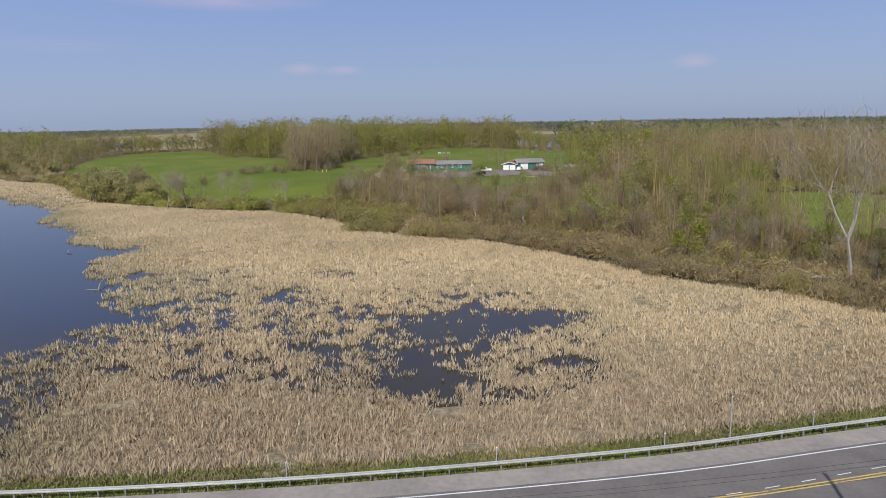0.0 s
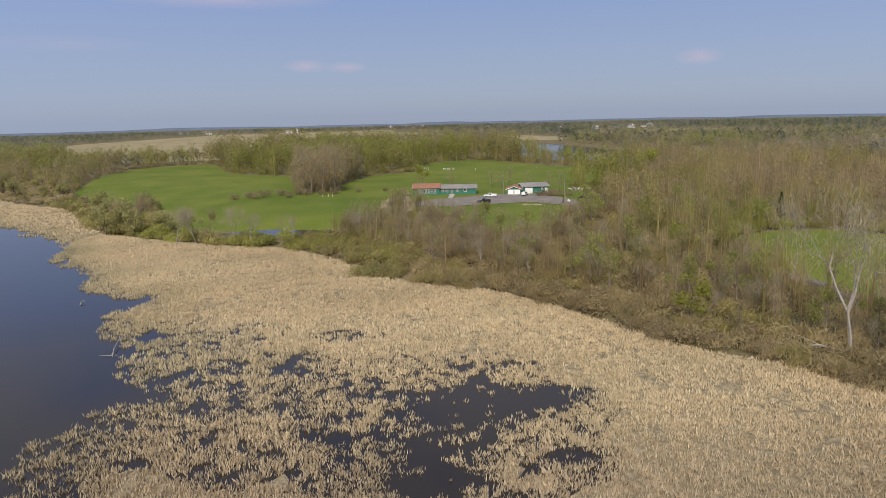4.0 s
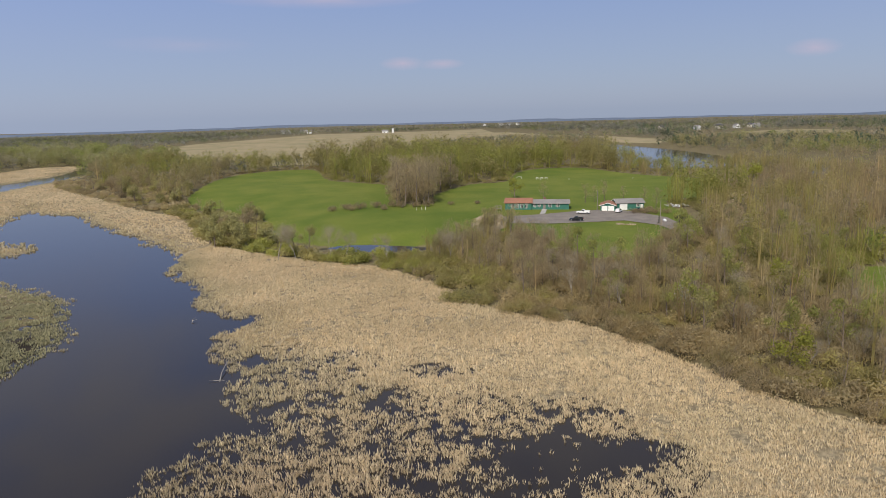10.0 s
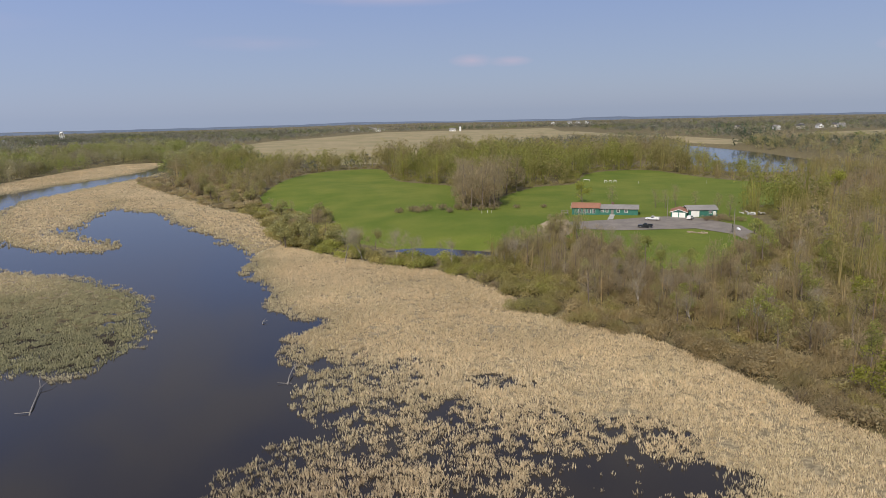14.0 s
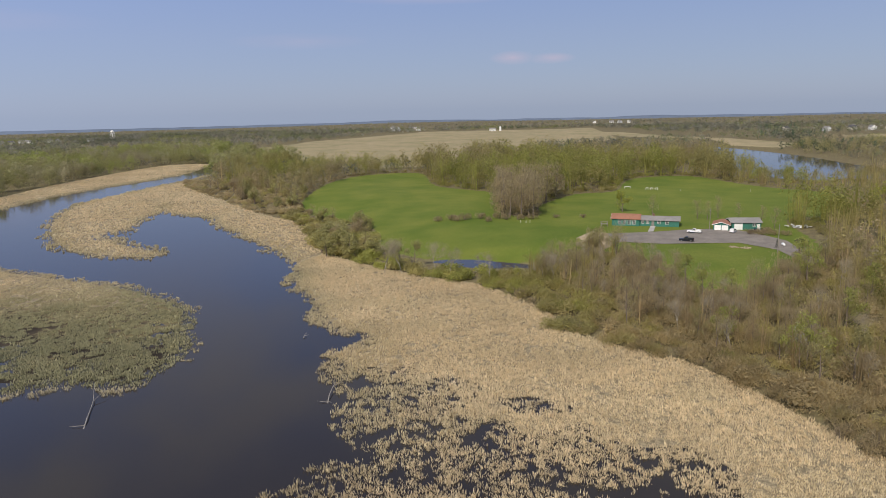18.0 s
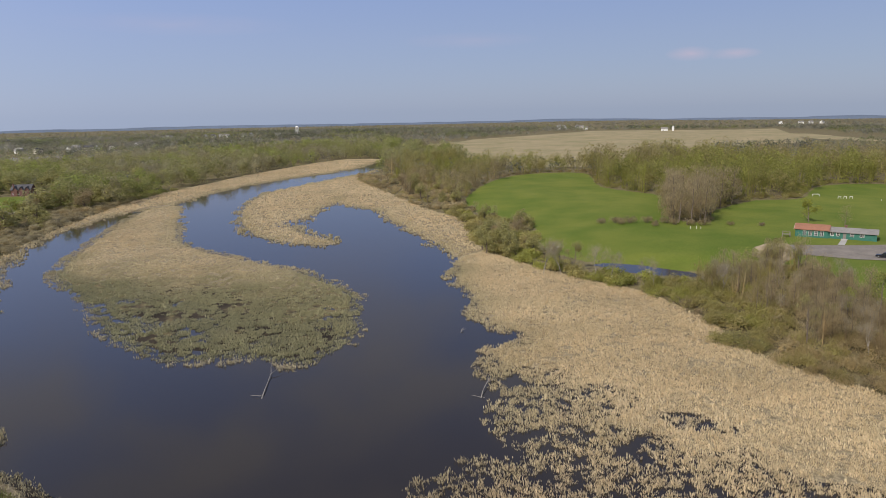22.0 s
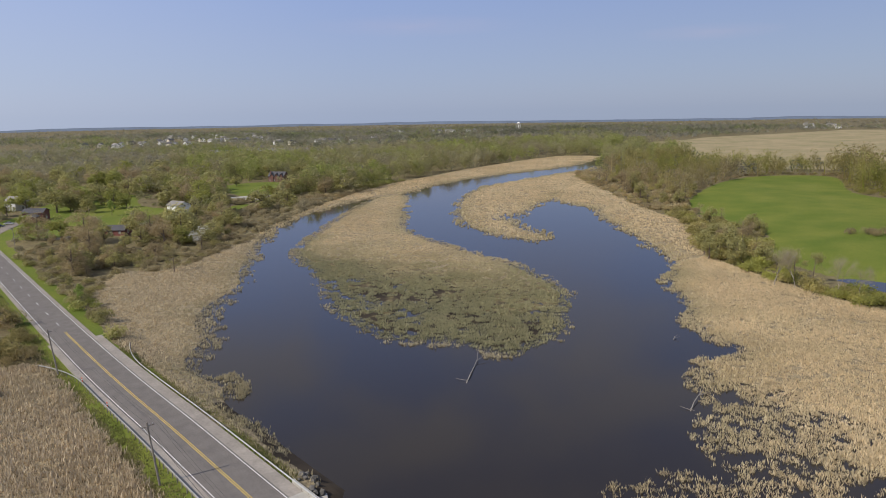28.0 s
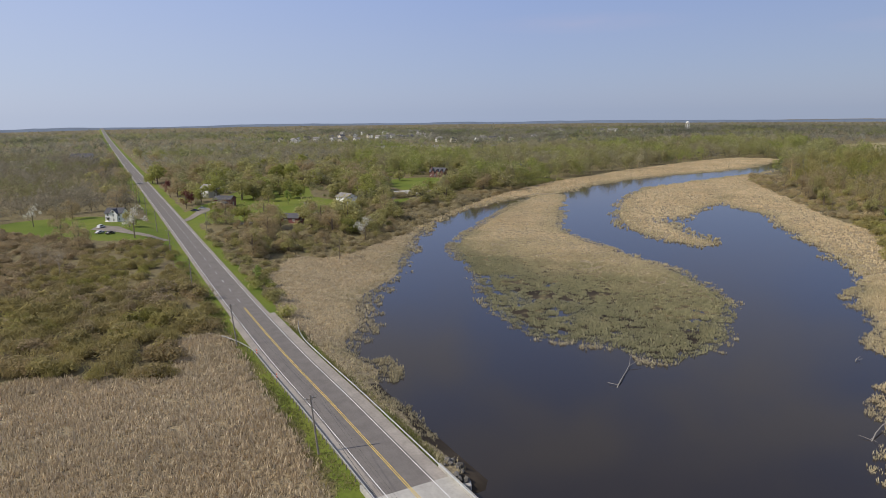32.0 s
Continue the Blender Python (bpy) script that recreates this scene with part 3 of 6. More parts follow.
def grow(seed, tall, spread, limbs, twigs, leaf, slim, upright, first=0.3, girth=1.0):
    """A tree at the origin: its wood and its crown as arrays."""
    r = np.random.default_rng(seed)
    bend = r.normal(size=2) * 0.05 * tall
    top = np.array([bend[0], bend[1], tall])
    base_r = (0.018 * tall + 0.04) * girth
    stem = [np.array([0, 0, -0.4]), top * 0.25 + r.normal(size=3) * 0.06, top * 0.5 + r.normal(size=3) * 0.12, top * 0.75 + r.normal(size=3) * 0.12, top]
    wood = [tube(stem, [base_r * 1.25, base_r, base_r * 0.7, base_r * 0.4, 0.02], 5)]
    ends = []
    for k in range(limbs):
        t = first + (0.95 - first) * (k + r.random()) / limbs
        j = min(int(t * 4), 3)
        p0 = stem[j] + (stem[j + 1] - stem[j]) * (t * 4 - j)
        a = r.random() * 2 * math.pi
        out = spread * (1.15 - 0.75 * t) * (0.7 + 0.5 * r.random())
        p1 = p0 + np.array([math.cos(a) * out * 0.5, math.sin(a) * out * 0.5, out * 0.45])
        p2 = p0 + np.array([math.cos(a) * out, math.sin(a) * out, out * (0.7 + 0.5 * r.random())])
        rad = base_r * 0.45 * (1.1 - t)
        wood.append(tube([p0, p1, p2], [rad, rad * 0.6, 0.012], 3))
        ends += [p1, p2, (p1 + p2) / 2]
        for _ in range(2):
            q = p1 + (p2 - p1) * r.random()
            e = q + r.normal(size=3) * 0.28 * out + np.array([0, 0, 0.3 * out])
            wood.append(tube([q, e], [rad * 0.4, 0.01], 3))
            ends.append(e)
    ends.append(top)
    ends = np.array(ends)
    pick = ends[r.integers(0, len(ends), twigs)]
    off = r.normal(size=(twigs, 3)) * np.array([1, 1, 0.8]) * spread * 0.24
    if slim >= 0.3:
        mids = ends[r.integers(0, len(ends), 16)]
        lobes = np.full((16, 3), spread * 0.36) * (0.7 + 0.6 * r.random((16, 1)))
        return merge(wood), shell(mids, lobes, twigs, leaf, slim, r, -0.7)
    crown = triangles(pick + off, leaf * (0.6 + 0.8 * r.random(twigs)), r, upright, slim)
    return merge(wood), crown


def shell(centres, radii, count, size, slim, r, low=-0.35, rough=0.45):
    """Triangles on the outside of round lobes, each turned roughly outwards, so that a crown shades like a mass of leaves."""
    centres, radii = np.asarray(centres, float), np.asarray(radii, float)
    k = r.integers(0, len(centres), count)
    d = r.normal(size=(count, 3))
    d /= np.linalg.norm(d, axis=1, keepdims=True)
    d[:, 2] = np.where(d[:, 2] < low, -d[:, 2], d[:, 2])
    p = centres[k] + d * radii[k] * (0.62 + 0.45 * r.random((count, 1)))
    n = d + rough * r.normal(size=(count, 3))
    n /= np.linalg.norm(n, axis=1, keepdims=True)
    u = np.cross(n, r.normal(size=(count, 3)))
    u /= np.linalg.norm(u, axis=1, keepdims=True) + 1e-9
    v = np.cross(n, u)
    s = (size * (0.6 + 0.8 * r.random(count)))[:, None]
    tri = np.stack([p - u * s * 0.5 - v * s * slim * 0.5, p - u * s * 0.5 + v * s * slim * 0.5, p + u * s * 0.6], 1)
    tri[:, :, 2] = np.maximum(tri[:, :, 2], 0.02)
    return tri.reshape(-1, 3), np.arange(3 * count).reshape(-1, 3)


def far_tree(seed, count, size, slim, wide=3.2, tall=11.0, rough=0.6):
    """A tree seen from afar: lobes from the understorey up to the crown's uneven top."""
    r = np.random.default_rng(seed)
    cs, rs = [(0, 0, tall * 0.68)], [(wide * 0.75, wide * 0.75, tall * 0.3)]
    for _ in range(4):
        a = r.random() * 6.28
        cs.append((math.cos(a) * wide * 0.55, math.sin(a) * wide * 0.55, tall * (0.35 + 0.35 * r.random())))
        rs.append((wide * 0.5, wide * 0.5, tall * (0.14 + 0.1 * r.random())))
    cs.append((0, 0, tall * 0.18))
    rs.append((wide * 0.8, wide * 0.8, tall * 0.2))
    return shell(cs, rs, count, size, slim, r, -0.6, rough)


def shrub(seed, tall, wide, count, leaf, slim=0.5, upright=0.3):
    """A rounded bush of several domes."""
    r = np.random.default_rng(seed)
    cs, rs = [], []
    for _ in range(5):
        a, q = r.random() * 6.28, r.random() * wide * 0.32
        h = tall * (0.55 + 0.4 * r.random())
        cs.append((math.cos(a) * q, math.sin(a) * q, h * 0.35))
        rs.append((wide * 0.34, wide * 0.34, h * 0.65))
    if slim >= 0.3:
        return shell(cs, rs, count, leaf, slim, r, -0.25, 0.6)
    k = r.integers(0, 5, count)
    d = r.normal(size=(count, 3))
    d /= np.linalg.norm(d, axis=1, keepdims=True)
    d[:, 2] = np.abs(d[:, 2])
    p = np.array(cs)[k] + d * np.array(rs)[k] * (0.5 + 0.55 * r.random((count, 1)))
    v, f = triangles(p, leaf * (0.6 + 0.8 * r.random(count)), r, upright, slim)
    v[:, 2] = np.maximum(v[:, 2], 0.02)
    return v, f


def scatter(name, variants, x, y, z, scale, tint, mat, label, category, kind="stuff", squash=None):
    """Many copies of the variants joined into one mesh, each with its own turn, size and tint."""
    n = len(x)
    which = rng.integers(0, len(variants), n)
    turn = rng.random(n) * 2 * math.pi
    vs, fs, cs, o = [], [], [], 0
    for k, (v, f, *light) in enumerate(variants):
        i = np.where(which == k)[0]
        if not len(i):
            continue
        c, s = np.cos(turn[i])[:, None], np.sin(turn[i])[:, None]
        sc = scale[i][:, None]
        sq = sc if squash is None else sc * squash[i][:, None]
        px = (v[None, :, 0] * c - v[None, :, 1] * s) * sc + x[i][:, None]
        py = (v[None, :, 0] * s + v[None, :, 1] * c) * sc + y[i][:, None]
        pz = v[None, :, 2] * sq + z[i][:, None]
        vs.append(np.stack([px, py, pz], 2).reshape(-1, 3))
        m = len(v)
        fs.append((f[None] + (np.arange(len(i)) * m)[:, None, None] + o).reshape(-1, f.shape[1]))
        o += m * len(i)
        cs.append((tint[i][:, None, :] * (light[0] if light else np.ones(m))[None, :, None]).reshape(-1, 3))
    me = mesh_from(name, np.concatenate(vs), np.concatenate(fs), mat, tint=np.concatenate(cs))
    return tagged(new(name, me), label, category, kind=kind)


def spots(box, count, keep):
    """Random plan points in a box for which keep() holds."""
    x = box[0] + rng.random(count) * (box[1] - box[0])
    y = box[2] + rng.random(count) * (box[3] - box[2])
    k = keep(x, y)
    return x[k], y[k]


def wet_depth(x, y):
    return np.minimum(signed(POND, x, y), np.minimum(-signed(ISLAND, x, y), -signed(PENINSULA, x, y)))


# ---- reeds ----
def tuft(seed, blades, tall, wide, lean, full=0.62):
    """A clump of stems, each a slim kite that is widest at its plume."""
    r = np.random.default_rng(seed)
    vs, fs = [], []
    for k in range(blades):
        p = np.array([r.normal() * 0.27, r.normal() * 0.27, -0.1])
        a = r.random() * 2 * math.pi
        h = tall * (0.6 + 0.55 * r.random())
        d = np.array([math.cos(a), math.sin(a), 0]) * lean * h * r.random() + np.array([lean * 0.35 * h, lean * 0.2 * h, 0])
        b = r.random() * math.pi
        s = np.array([math.cos(b), math.sin(b), 0]) * wide * (0.7 + 0.6 * r.random())
        tip = p + d + np.array([0, 0, h])
        mid = p + d * full + np.array([0, 0, h * full])
        vs += [p, mid - s, mid + s, tip]
        fs += [(4 * k, 4 * k + 2, 4 * k + 1), (4 * k + 1, 4 * k + 2, 4 * k + 3)]
    return np.array(vs), np.array(fs)


TUFTS = [tuft(s, 8, 0.74, 0.05, 0.6) for s in range(8)]
LOW_TUFTS = [tuft(20 + s, 6, 0.62, 0.10, 0.5) for s in range(6)]
WIDE_TUFTS = [tuft(40 + s, 7, 0.85, 0.13, 0.6) for s in range(6)]


def reed_tint(x, y):
    n = len(x)
    tan = np.array([0.632, 0.505, 0.315])
    straw = np.array([0.69, 0.57, 0.372])
    olive = np.array([0.275, 0.275, 0.145])
    a = value_noise(x, y, 22, 1)[:, None]
    c = tan * (1 - a) + straw * a
    edge = 1 - ease(-wet_depth(x, y), 1.0, 14.0)
    isle = flooded(x, y)
    g = np.clip(edge * 0.32 + isle * (0.7 + 0.6 * value_noise(x, y, 10, 19)) + 0.3 * (value_noise(x, y, 12, 4) - 0.5), 0, 0.8)[:, None]
    matted = (ease(88 - y, 0, 36) * (x > -60))[:, None]
    c = c * (1 - matted * np.array([0.28, 0.30, 0.26]))
    c = np.where((y < road_y(x))[:, None], c * np.array([0.8, 0.81, 0.87]), c)
    c = np.where(((y > road_y(x)) & (x < -76) & (y < 110))[:, None], c * np.array([0.86, 0.88, 0.93]), c)
    return (c * (1 - g) + olive * g) * (0.85 + 0.3 * rng.random((n, 1)))


def reed_bed(name, box, per_m2, variants, keep, label, size=1.0):
    count = int((box[1] - box[0]) * (box[3] - box[2]) * per_m2)

    def ok(x, y):
        k = keep(x, y)
        d = -wet_depth(x, y)
        ragged = d + 4.0 * (value_noise(x, y, 15, 13) - 0.5) + 5.5 * (value_noise(x, y, 6, 11) - 0.45) + 4.0 * (value_noise(x, y, 2.2, 12) - 0.5) + 2.6 * ((x > -128) & (x < -76) & (y < 44))
        gaps = 0.5 * value_noise(x, y, 2.4, 14) + 0.5 * value_noise(x, y, 1.1, 15)
        k &= (ragged > 0.2) & (rng.random(len(x)) > pool(x, y) * 0.95) & (gaps > 0.22 + 0.1 * rng.random(len(x)) + 0.14 * np.clip(wetness(x, y) * 1.6, 0, 1) + 0.3 * flooded(x, y) * value_noise(x, y, 14, 18))
        thin = 0.62 * (1 - ease(ragged, 0.0, 8.0)) * (value_noise(x, y, 3.0, 16) + 0.25)
        return k & (rng.random(len(x)) > thin) & (away(ROAD, x, y, False) > verge(x, y) + 0.4)

    x, y = spots(box, count, ok)
    z = np.maximum(height(x, y) - 0.2 * (1 - flooded(x, y)), -0.15)
    s = size * (0.75 + 0.5 * rng.random(len(x)) + 0.25 * (value_noise(x, y, 9, 6) - 0.5))
    return scatter(name, variants, x, y, z, s, reed_tint(x, y), M_REED, label, "reeds")


NEAR = lambda x, y: signed(MARSH, x, y) > -1.0
reed_bed("reed_bed", (-130, 60, 40, 215), 5.4, TUFTS, lambda x, y: NEAR(x, y) & (wet_depth(x, y) < 3) & (signed(ISLAND, x, y) < 0) & (x > -128 - 0.0 * y), "dense stand of dry tan reeds with open pools")
reed_bed("reed_island", (-360, -96, 76, 240), 2.4, LOW_TUFTS, lambda x, y: signed(ISLAND, x, y) > -1, "low island of tan and olive reeds in the water")
reed_bed("reed_island_low", (-300, -96, 76, 170), 2.6, LOW_TUFTS, lambda x, y: (flooded(x, y) > 0.2) & (rng.random(len(x)) < flooded(x, y)), "olive young reeds standing in shallow water")
reed_bed("reed_west_bank", (-260, -76, 26, 110), 2.6, TUFTS, lambda x, y: NEAR(x, y) & (signed(ISLAND, x, y) < -3) & (wet_depth(x, y) < 3), "reeds along the bank below the road")
reed_bed("reed_far_bank", (-530, -128, 95, 580), 0.85, WIDE_TUFTS, lambda x, y: NEAR(x, y) & (signed(ISLAND, x, y) < -3) & (wet_depth(x, y) < 3) & ~((x > -260) & (y < 110)) & ~((x > -130) & (y < 215)), "pale reeds along the winding channel")
reed_bed("reed_south", (-160, -45, -62, 18), 4.2, TUFTS, lambda x, y: signed(SOUTH_REED, x, y) > -1, "matted dry reeds beside the road", 1.35)


# ---- grass on the verges ----
GRASS = [tuft(60 + s, 4, 0.32, 0.05, 0.8, 0.35) for s in range(6)]


def verge_grass(name, x0, x1, lo, hi, count, label):
    x = x0 + rng.random(count) * (x1 - x0)
    off = lo + (hi - lo) * rng.random(count)
    y = road_y(x) + off * 1.02
    k = value_noise(x, y, 3.0, 71) + 0.5 * rng.random(count) > 0.45
    x, y = x[k], y[k]
    a = value_noise(x, y, 5, 72)[:, None]
    c = np.array([0.16, 0.18, 0.045]) * (1 - a) + np.array([0.30, 0.26, 0.11]) * a
    return scatter(name, GRASS, x, y, height(x, y), 0.7 + 0.8 * rng.random(len(x)), c * (0.8 + 0.4 * rng.random((len(x), 1))), M_REED, label, "grass")


verge_grass("verge_grass", -36, 62, 6.0, 9.4, 7600, "rough spring grass on the road verge")
verge_grass("bank_grass", -152, -79, 5.9, 7.4, 1600, "rough dry grass on the bank below the guardrail")
verge_grass("verge_grass_south", -240, -78, -8.8, -5.6, 6000, "rough green grass strip beside the guardrail")


# ---- trees ----
BROWN = np.array([0.375, 0.30, 0.17])
GREY = np.array([0.445, 0.38, 0.255])
OLIVE = np.array([0.385, 0.345, 0.15])
LEAF = np.array([0.36, 0.365, 0.105])
NEEDLE = np.array([0.045, 0.06, 0.036])

def twiggy_tree(seed, count, tall=12.0, wide=3.2, size=1.5, slim=0.07, stems=3):
    """A leafless tree seen from afar: pale stems in a haze of fine upright twigs; the third array is each vertex's lightness."""
    r = np.random.default_rng(seed)
    wood = []
    for _ in range(stems):
        a, o = r.random() * 6.28, wide * 0.35 * r.random()
        x, y = math.cos(a) * o, math.sin(a) * o
        wood.append(tube([(x * 0.4, y * 0.4, -0.3), (x, y, tall * 0.45), (x * 1.5, y * 1.5, tall * (0.75 + 0.25 * r.random()))], [0.14, 0.1, 0.03], 3))
    wv, wf = merge(wood)
    lobes = np.array([(math.cos(a) * wide * q, math.sin(a) * wide * q, tall * h) for a, q, h in zip(r.random(7) * 6.28, r.random(7) * 0.6, 0.3 + 0.5 * r.random(7))])
    k = r.integers(0, 7, count)
    p = lobes[k] + r.normal(size=(count, 3)) * np.array([wide * 0.3, wide * 0.3, tall * 0.11])
    p[:, 2] = np.clip(p[:, 2], 0.5, tall)
    low = r.random(count) < 0.2
    p[low, 2] = tall * 0.22 * r.random(low.sum())
    cv, cf = triangles(p, size * (0.6 + 0.8 * r.random(count)), r, 0.35, slim)
    v, f = merge([(wv, wf), (cv, cf)])
    return v, f, np.concatenate([np.full(len(wv), 1.2), np.full(len(cv), 1.0)])


FAR_CROWN = [twiggy_tree(100 + s, 220, size=1.0, slim=0.1) for s in range(6)]
FAR_LEAFY = [far_tree(120 + s, 360, 0.62, 0.55, 4.2, 13.0, 0.5) for s in range(5)]
MID_TREES = [far_tree(140 + s, 110, 1.0, 0.5, 4.6, 10.5, 0.5) for s in range(5)] + [twiggy_tree(150 + s, 70, 11.0, 4.2, 2.2, 0.09, 2) for s in range(4)]
DIST = [far_tree(160 + s, 24, 2.0, 0.5, 5.2, 10.0, 0.5) for s in range(6)]
BROAD = [far_tree(170 + s, 230, 0.95, 0.55, 5.0, 13.5, 0.5) for s in range(5)]

# the houses of the west side and their yards, kept open: x, y, reach
HOMES = [(-341, -11, 13), (-373, 40, 13), (-304, 61, 9), (-347, 78, 7), (-359, 101, 11), (-468, 205, 19), (-497, 292, 10), (-421, 37, 9), (-430, 112, 9), (-322, -17, 8), (-305, -14, 8), (-362, 26, 8)]
YARDS = HOMES + [(a * 0.955, b * 0.955, r) for a, b, r in HOMES] + [(a * 0.92, b * 0.92, r * 0.8) for a, b, r in HOMES]
YARDS += [(-440, 180, 15), (-418, 168, 14), (-394, 152, 13)] + [(-795 + u * 0.37, 327 + u * 0.93, 19) for u in (-48, -16, 16, 48)] + [(-765 + u * 0.37, 316 + u * 0.93, 19) for u in (-48, -16, 16, 48)]


def off_yards(x, y):
    k = np.ones(np.shape(x), bool)
    for a, b, r in YARDS:
        k &= np.hypot(x - a, y - b) > r
    return k


def clear(x, y):
    """Where trees may stand: off the marsh, lawns, fields, road and water."""
    k = (signed(MARSH, x, y) < 0.3) & (signed(LAWN, x, y) < -1) & (signed(EAST_LAWN, x, y) < -1) & (signed(STUBBLE, x, y) < -4) & (signed(STUBBLE_FAR, x, y) < -4) & (signed(STUBBLE_EAST, x, y) < -4)
    k &= (signed(WEST_LAWN, x, y) < -1) & (signed(MEADOW, x, y) < -1) & (signed(SOUTH_LAWN, x, y) < -1) & (signed(SOUTH_REED, x, y) < -1)
    k &= off_yards(x, y) & (signed(FAR_POND, x, y) < -8) & (signed(BACK_POND, x, y) < np.where(y < 206, -6, -2))
    return k & (away(ROAD, x, y, False) > np.where((x < -150) & (x > -330) & (y > road_y(x)), 7.0, np.where((x < -150) & (x > -260), 8.0, 10.5)))


def wood_tint(x, y, green=0.25):
    n = len(x)
    g = value_noise(x, y, 60, 21) * 0.55 + value_noise(x, y, 14, 22) * 0.3 + rng.random(n) * 0.25
    b = np.clip(value_noise(x, y, 35, 23) * 0.8 + 0.3 * rng.random(n) - 0.05, 0, 1)[:, None]
    c = (BROWN * (1 - b) + GREY * b) * (0.76 + 0.46 * rng.random((n, 1)))
    o = OLIVE * (0.78 + 0.42 * rng.random((n, 1)))
    l = LEAF * (0.75 + 0.4 * rng.random((n, 1)))
    a = ease(g, 0.92 - green * 1.25, 1.0 - green * 1.0)[:, None]
    c = c * (1 - a) + o * a
    a = ease(g, 1.06 - green * 0.95, 1.14 - green * 0.8)[:, None]
    return c * (1 - a) + l * a


def woodland(name, box, per_ha, variants, keep, size, label, green=0.25, tone=(1, 1, 1)):
    count = int((box[1] - box[0]) * (box[3] - box[2]) / 10000 * per_ha)
    x, y = spots(box, count, lambda a, b: keep(a, b) & clear(a, b))
    s = (size[0] + (size[1] - size[0]) * rng.random(len(x)) ** 1.3) / 13.0
    s = s * (1 - 0.45 * ease(x, 12, 34) * (1 - ease(x, 70, 95)) * ease(y, 280, 330)) * (1 - 0.3 * ease(-x, 190, 230) * (x > -330))
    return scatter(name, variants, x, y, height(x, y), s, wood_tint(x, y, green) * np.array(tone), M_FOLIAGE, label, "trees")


SHRUBS = [shrub(200 + s, 2.4, 3.8, 330, 0.62, 0.14) for s in range(6)] + [shrub(206 + s, 2.5, 3.6, 260, 0.34, 0.4) for s in range(2)]
FULL_SHRUBS = [shrub(240 + s, 2.5, 3.8, 270, 0.52, 0.4) for s in range(6)]
LEAFY_SHRUBS = [shrub(220 + s, 2.5, 3.6, 240, 0.36, 0.5) for s in range(4)]
east = lambda x, y: (y > road_y(x) + 10)
woodland("thicket", (-60, 120, 55, 240), 1350, SHRUBS + LEAFY_SHRUBS[:1], lambda x, y: east(x, y) & (signed(MARSH, x, y) > -95), (12, 23), "tangled brown thicket at the marsh edge", 0.34, (1.06, 1.03, 0.9))
woodland("thicket_shore", (-370, -60, 175, 420), 700, SHRUBS[:2] + FULL_SHRUBS, lambda x, y: east(x, y) & (signed(MARSH, x, y) > -38) & (x - y * 0.2 > -460), (9, 24), "olive shrubs along the reed margin", 0.38, (1.1, 1.08, 0.98))
edge_of = lambda p, x, y: (signed(p, x, y) < -1) & (signed(p, x, y) > -12)
woodland("lawn_edge_shrubs", (-250, 120, 170, 490), 700, SHRUBS + LEAFY_SHRUBS, lambda x, y: (edge_of(LAWN, x, y) | edge_of(EAST_LAWN, x, y)) & (signed(MARSH, x, y) < -38) & (np.hypot(x + 5, y - 262) > 44), (9, 18), "brown and olive shrubs along the lawn edge", 0.36, (1.02, 1.0, 0.9))
low_part = lambda x, y: (x < 34) & (y < 235)
woodland("woods_front", (-50, 40, 100, 236), 330, FAR_CROWN, lambda x, y: east(x, y) & (signed(MARSH, x, y) < -14) & low_part(x, y), (7, 11), "low bare saplings between marsh and lawn", 0.25, (1.1, 1.04, 0.96))
woodland("woods_east", (-30, 230, 85, 480), 240, FAR_CROWN + FAR_LEAFY[:1], lambda x, y: east(x, y) & (signed(MARSH, x, y) < -20) & ~low_part(x, y), (10, 16), "bare brown spring woods with few young leaves", 0.34, (1.06, 1.0, 0.92))
woodland("woods_back", (-460, 60, 280, 600), 165, FAR_CROWN[:3] + FAR_LEAFY[:4], lambda x, y: east(x, y) & (signed(MARSH, x, y) < -25) & (x - 0.2 * y > -470) & (np.hypot(x + 5, y - 262) > 42) & ~((x < -190) & (y > 520)), (13, 24), "mixed spring woods behind the lawn", 0.48, (1.04, 1.02, 0.9))
woodland("woods_west", (-680, -380, 180, 720), 125, BROAD + FAR_LEAFY[:2] + FAR_CROWN[:1], lambda x, y: east(x, y) & (x + 0.35 * y < -150), (12, 18), "young green woods on the far bank", 0.46, (0.92, 0.99, 0.96))
woodland("thicket_west", (-420, -160, 22, 330), 1050, SHRUBS[:1] + FULL_SHRUBS, lambda x, y: (y > road_y(x) + 7.0) & (signed(MARSH, x, y) > -55) & (x + 0.35 * y < -150), (9, 20), "brown and green shrubs on the west bank", 0.36, (0.92, 0.95, 0.92))
woodland("woods_river", (70, 420, 380, 900), 95, MID_TREES, lambda x, y: x > 0.1 * y, (9, 15), "mixed woods beside the distant river", 0.36)
# darker, bluer tones: the hazier west is worked into the foliage colour
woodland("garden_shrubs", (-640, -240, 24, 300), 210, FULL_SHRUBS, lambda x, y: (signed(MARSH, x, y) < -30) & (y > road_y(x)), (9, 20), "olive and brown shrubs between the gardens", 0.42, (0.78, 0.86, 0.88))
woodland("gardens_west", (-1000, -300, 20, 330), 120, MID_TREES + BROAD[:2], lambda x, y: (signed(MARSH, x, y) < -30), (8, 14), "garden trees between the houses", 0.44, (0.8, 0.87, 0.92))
woodland("thicket_south", (-330, -120, -90, 14), 1250, SHRUBS[:4] + FULL_SHRUBS[:3], lambda x, y: (y < road_y(x) - 7.5), (12, 23), "low tangled scrub beside the road", 0.34, (0.88, 0.84, 0.8))
